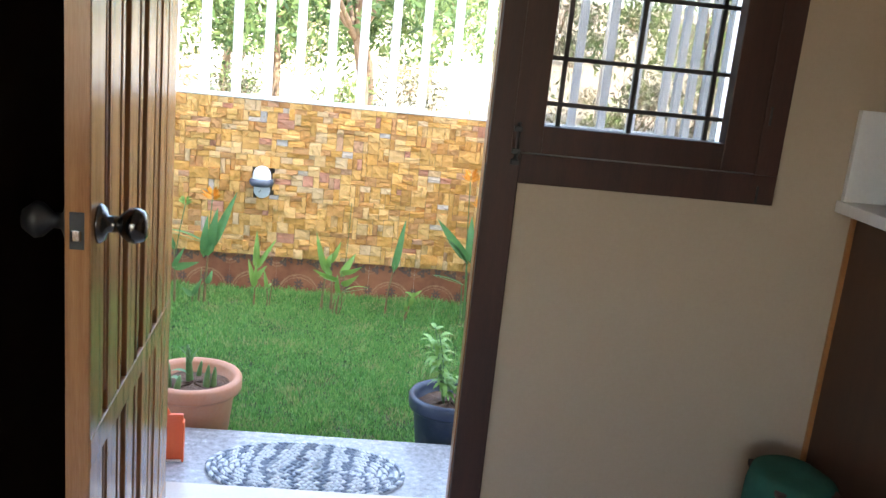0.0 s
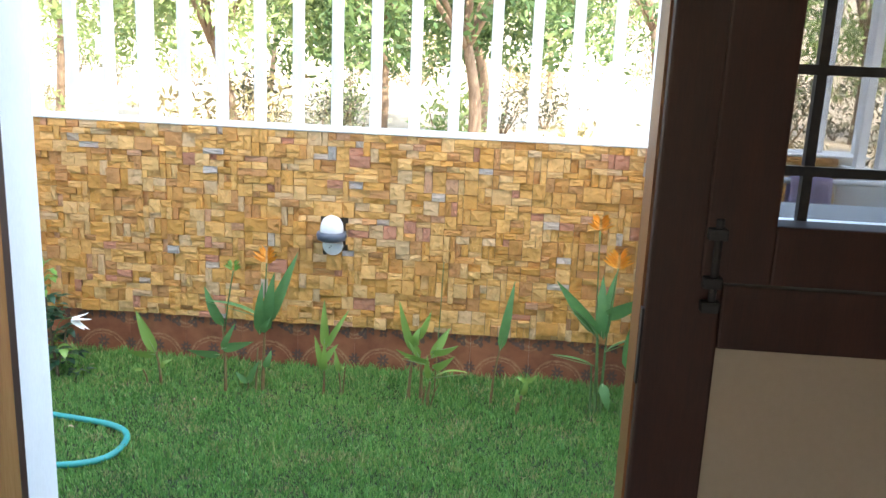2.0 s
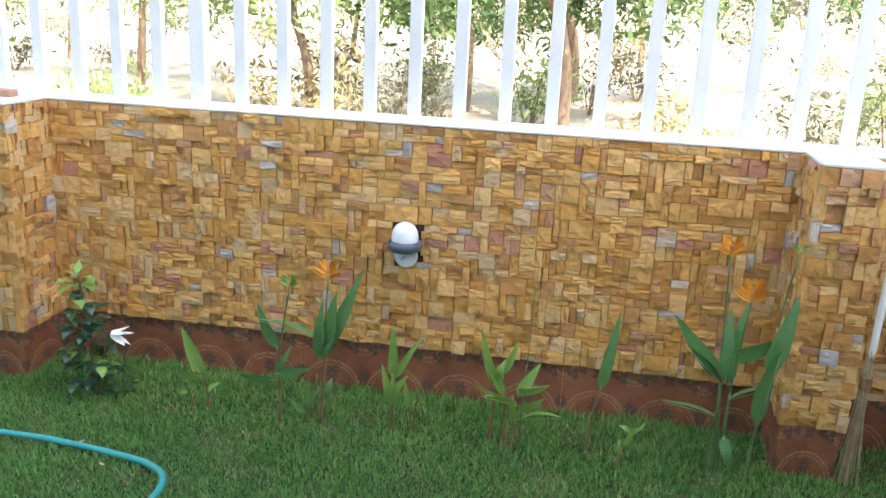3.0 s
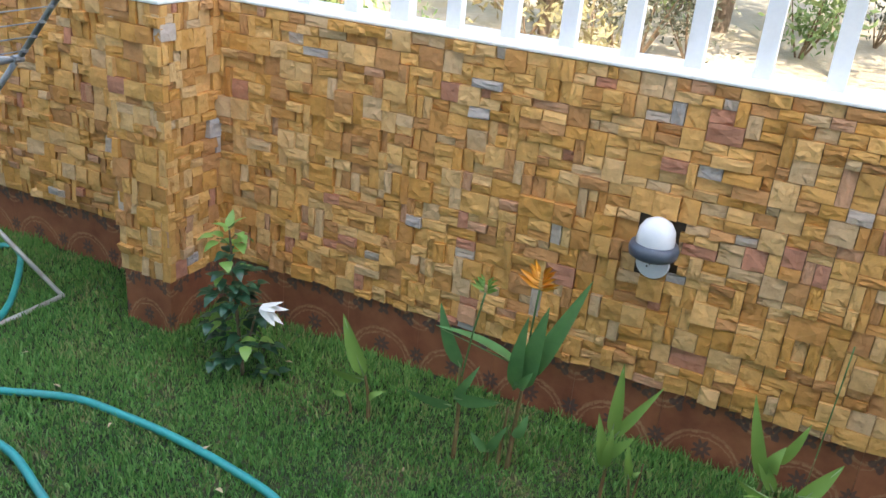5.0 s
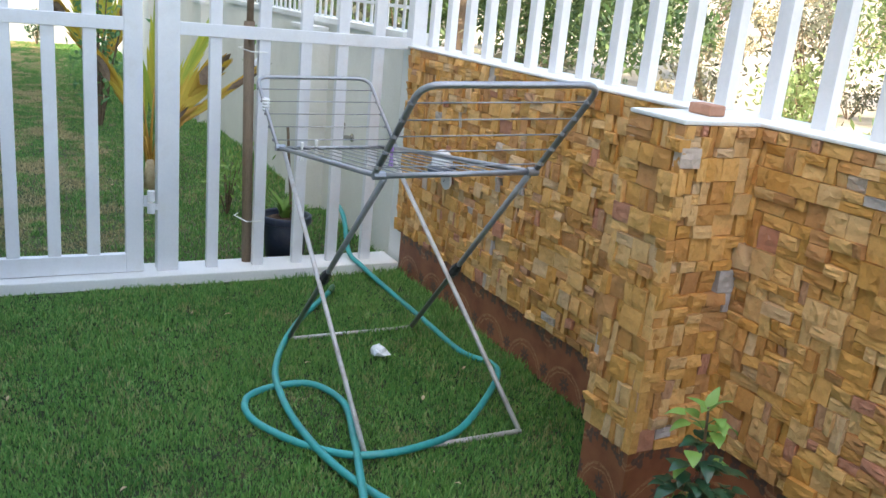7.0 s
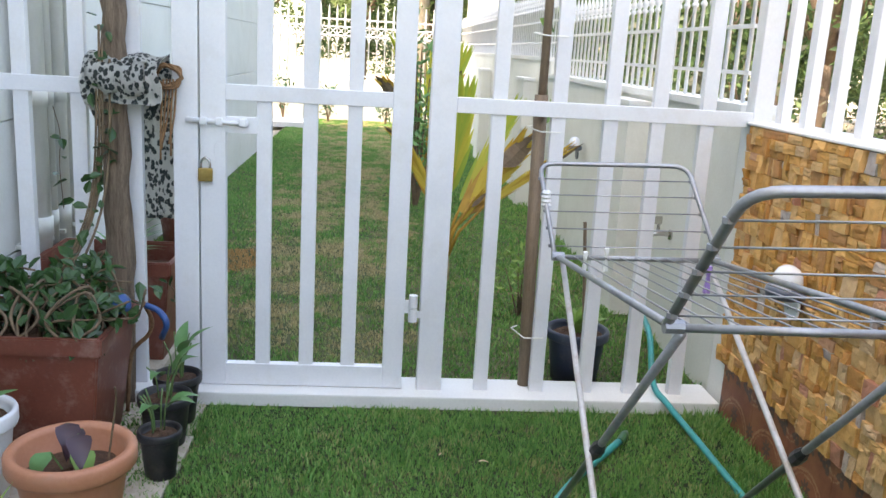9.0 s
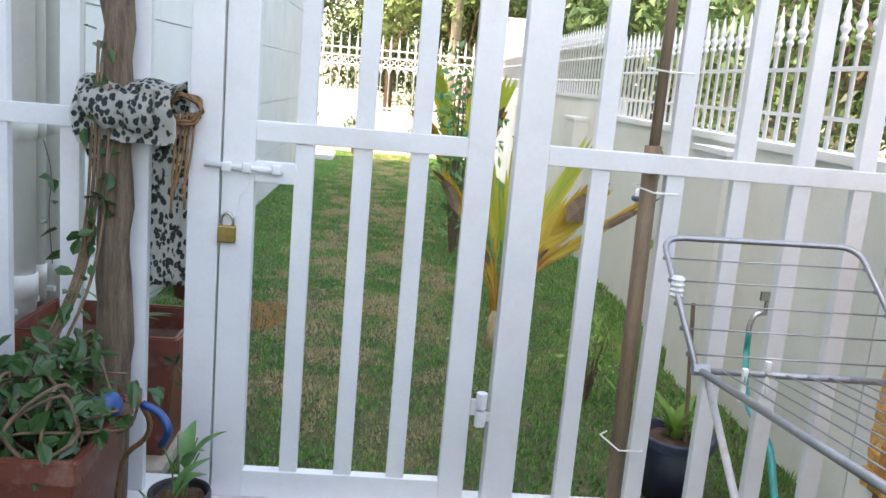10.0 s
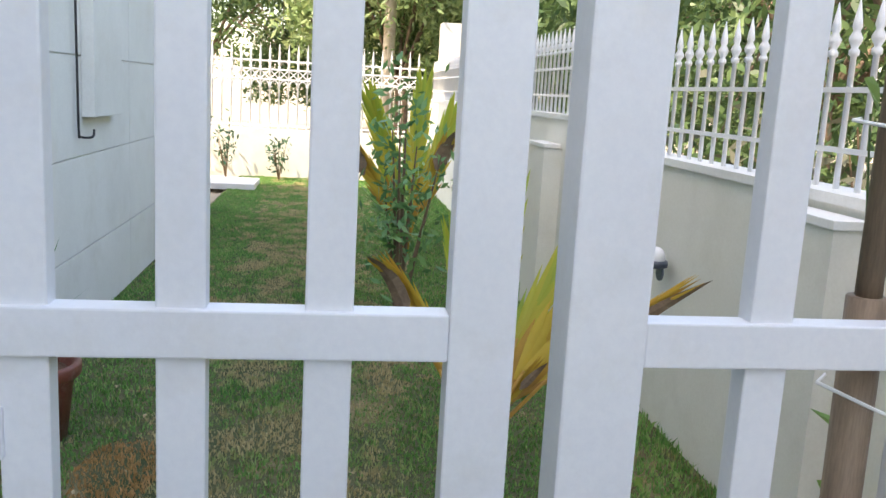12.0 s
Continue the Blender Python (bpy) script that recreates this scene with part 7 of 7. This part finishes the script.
LT, LL = "leaf_tree", "leaf_tree_light"
TREES = [(-4.3, 13.4, 5.0, 1.7, 1.35, LL), (-0.87, 13.8, 5.2, 2.2, 1.65, LT), (-2.6, 16.0, 5.4, 2.2, 1.3, LT), (-8.6, 16.5, 5.6, 2.3, 1.2, LL), (-4.4, 20.5, 6.0, 2.8, 1.0, LT), (-0.9, 18.5, 6.0, 2.9, 1.3, LT), (2.6, 20.0, 6.5, 3.0, 0.9, LT), (6.4, 19.0, 6.0, 2.6, 1.0, LL), (-12.2, 20.0, 6.0, 2.6, 0.6, LL),
         (-7.4, 26.0, 7.0, 3.2, 1.2, LL), (0.8, 30.0, 7.5, 3.4, 1.2, LL), (-16.0, 13.0, 6.0, 2.9, 0.7, LT), (-13.2, 9.3, 5.2, 2.2, 0.6, LT), (-10.6, 8.5, 5.0, 1.9, 0.7, LT), (-17.0, 8.8, 5.8, 2.6, 0.6, LT), (-20.5, 11.0, 6.0, 2.8, 0.8, LT),
         (-23.0, 7.2, 6.2, 2.8, 1.0, LT), (-24.5, 3.6, 6.5, 2.8, 2.0, LT), (-21.5, 5.2, 5.5, 2.0, 1.9, LL), (-27.0, 0.8, 6.5, 3.0, 1.4, LT), (-29.0, 6.0, 7.0, 3.2, 0.8, LT), (-20.0, 17.5, 7.0, 3.2, 0.8, LT), (-26.0, 14.0, 7.0, 3.2, 0.8, LT),
         (12.0, 15.0, 5.5, 2.4, 0.8, LL), (9.0, 11.0, 4.5, 1.8, 0.6, LL)]
for i, (x, y, h, r, low, m2) in enumerate(TREES):
    near = y < 16 and x < -8
    west = x < -15
    tree("leafy green tree with a brown forked trunk" if m2 == LT else "light green airy tree with a slender trunk", (x, y, -0.05 + 0.012 * max(0, y - 9)), h, r, low, 18000 if west else 13000 if near else 9500, 0.085 if west else 0.062 if near else 0.075, m2, 200 + i, 0.07 + 0.018 * (i % 3), 0.3 * ((i % 5) - 2) / 2)

rs = random.Random(77)
protos = [shrub("scrub_bush", "dry scrubby bush on the sandy ground" if m2 == "scrub" else "grey-green scrubby bush on the sandy ground", (x, y, -0.02), h, r, 420, 0.055, m2, 300 + i, "roadside scrub")
          for i, (x, y, h, r, m2) in enumerate(((-3.2, 11.5, 0.9, 0.7, "scrub"), (-4.2, 14.2, 1.3, 0.8, "scrub_grey"), (0.4, 12.0, 0.8, 0.65, "scrub"), (2.3, 13.5, 0.9, 0.7, "scrub_grey")))]
green = shrub("green_bush", "leafy green bush on the sandy ground", (-5.6, 10.6, -0.05), 0.95, 0.55, 620, 0.05, "leaf_tree_light", 310, "roadside scrub")
for x, y, s in ((-3.0, 13.0, 0.8), (-2.5, 13.3, 0.7), (-3.4, 13.4, 0.6)):
    c = copy_thing(protos[1], pose(x, y, -0.03, 0, 0, rs.uniform(0, 360)))
    c.scale = (s, s, s)
for x, y, s in ((-6.3, 11.2, 0.8), (-4.4, 10.2, 0.7), (0.6, 11.3, 0.7), (-1.4, 14.8, 1.2), (3.2, 15.2, 1.1), (-9.5, 13.5, 1.1), (-11.5, 15.5, 1.2), (5.0, 12.0, 1.0), (-3.4, 16.5, 1.1)):
    c = copy_thing(green, pose(x, y, -0.06, 0, 0, rs.uniform(0, 360)))
    c.scale = (s, s, s)
for k in range(75):
    y = rs.uniform(11.0, 44)
    x = rs.uniform(-0.95 * y - 4, 0.5 * y + 2)
    if -9 < x < -4.6 and 8 < y < 30 and rs.random() < 0.7:
        continue
    s = rs.uniform(0.6, 1.5)
    c = copy_thing(protos[rs.choice((0, 2, 1, 3))], pose(x, y, -0.07 + 0.012 * max(0, y - 9), 0, 0, rs.uniform(0, 360)))
    c.scale = (s, s, s)
for k in range(22):
    x, y = rs.uniform(-30, -7), rs.uniform(6.6, 9.5)
    s = rs.uniform(0.6, 1.3)
    c = copy_thing(protos[rs.choice((1, 3, 3, 0))], pose(x, y, -0.07, 0, 0, rs.uniform(0, 360)))
    c.scale = (s, s, s)
for k in range(110):
    y = rs.uniform(46, 100)
    x = rs.uniform(-1.0 * y, 0.6 * y)
    s = rs.uniform(1.6, 3.2)
    c = copy_thing(protos[rs.choice((0, 2, 1, 3))], pose(x, y, 0.3 + (y - 45) * 0.11, 0, 0, rs.uniform(0, 360)))
    c.scale = (s, s, s)
lamp_post = thing("street_pole", "slim white street pole beyond the garden wall", "pole")
part("shaft", tube(bmesh.new(), [(3.55, 16.5, -0.1), (3.55, 16.5, 4.5)], [0.07, 0.055], 10), "white", lamp_post, "", True)
blocks = thing("block_stack", "small stack of red blocks by the sandy road", "blocks")
for k in range(4):
    part("block", one_box(-7.0, -6.7, 12.6, 12.75, -0.06 + 0.13 * k, 0.065 + 0.13 * k, 0.006), "brick", blocks)
pole2 = thing("utility_pole", "grey concrete utility pole beyond the far fence", "pole")
part("shaft", tube(bmesh.new(), [(-20.6, 4.95, -0.1), (-20.6, 4.95, 6)], [0.12, 0.10], 10), "paver", pole2, "", True)

# ---- stone pieces of walls and pillars ----
STONE_H, PILLAR_H = TOP - 0.0125 - TILE_H, TOP - 0.0115 - 0.22
X0, X1 = PILLARS[0][1] - 0.012, PILLARS[1][0] + 0.012
stonework(garden, X1 - X0, STONE_H, Matrix.Translation((X0, WALL_Y + 0.028, TILE_H)), 11, lambda u: 1.1 < u < 2.3, [(-1.152 - X0, 0.722 - TILE_H, 0.058, 0.085)])
X2 = PILLARS[0][0] + 0.012
stonework(garden, X2 + 5.28, STONE_H, Matrix.Translation((-5.28, WALL_Y + 0.028, TILE_H)), 12, lambda u: False)
X3 = PILLARS[1][1] + 0.002
stonework(garden, 1.237 - X3, STONE_H, Matrix.Translation((X3, WALL_Y + 0.028, TILE_H)), 13, lambda u: False)
for i, (p, (x0, x1)) in enumerate(zip(pillars, PILLARS)):
    stonework(p, x1 - x0, PILLAR_H, Matrix.Translation((x0, P_FRONT + 0.028, 0.22)), 20 + i, lambda u: True)
    d = WALL_Y - P_FRONT + 0.012
    stonework(p, d, PILLAR_H, Matrix.Translation((x1 - 0.028, P_FRONT + 0.006, 0.22)) @ Matrix.Rotation(radians(90), 4, "Z"), 30 + i, lambda u: True)
    stonework(p, d, PILLAR_H, Matrix.Translation((x0 + 0.028, WALL_Y + 0.018, 0.22)) @ Matrix.Rotation(radians(-90), 4, "Z"), 40 + i, lambda u: i == 1)
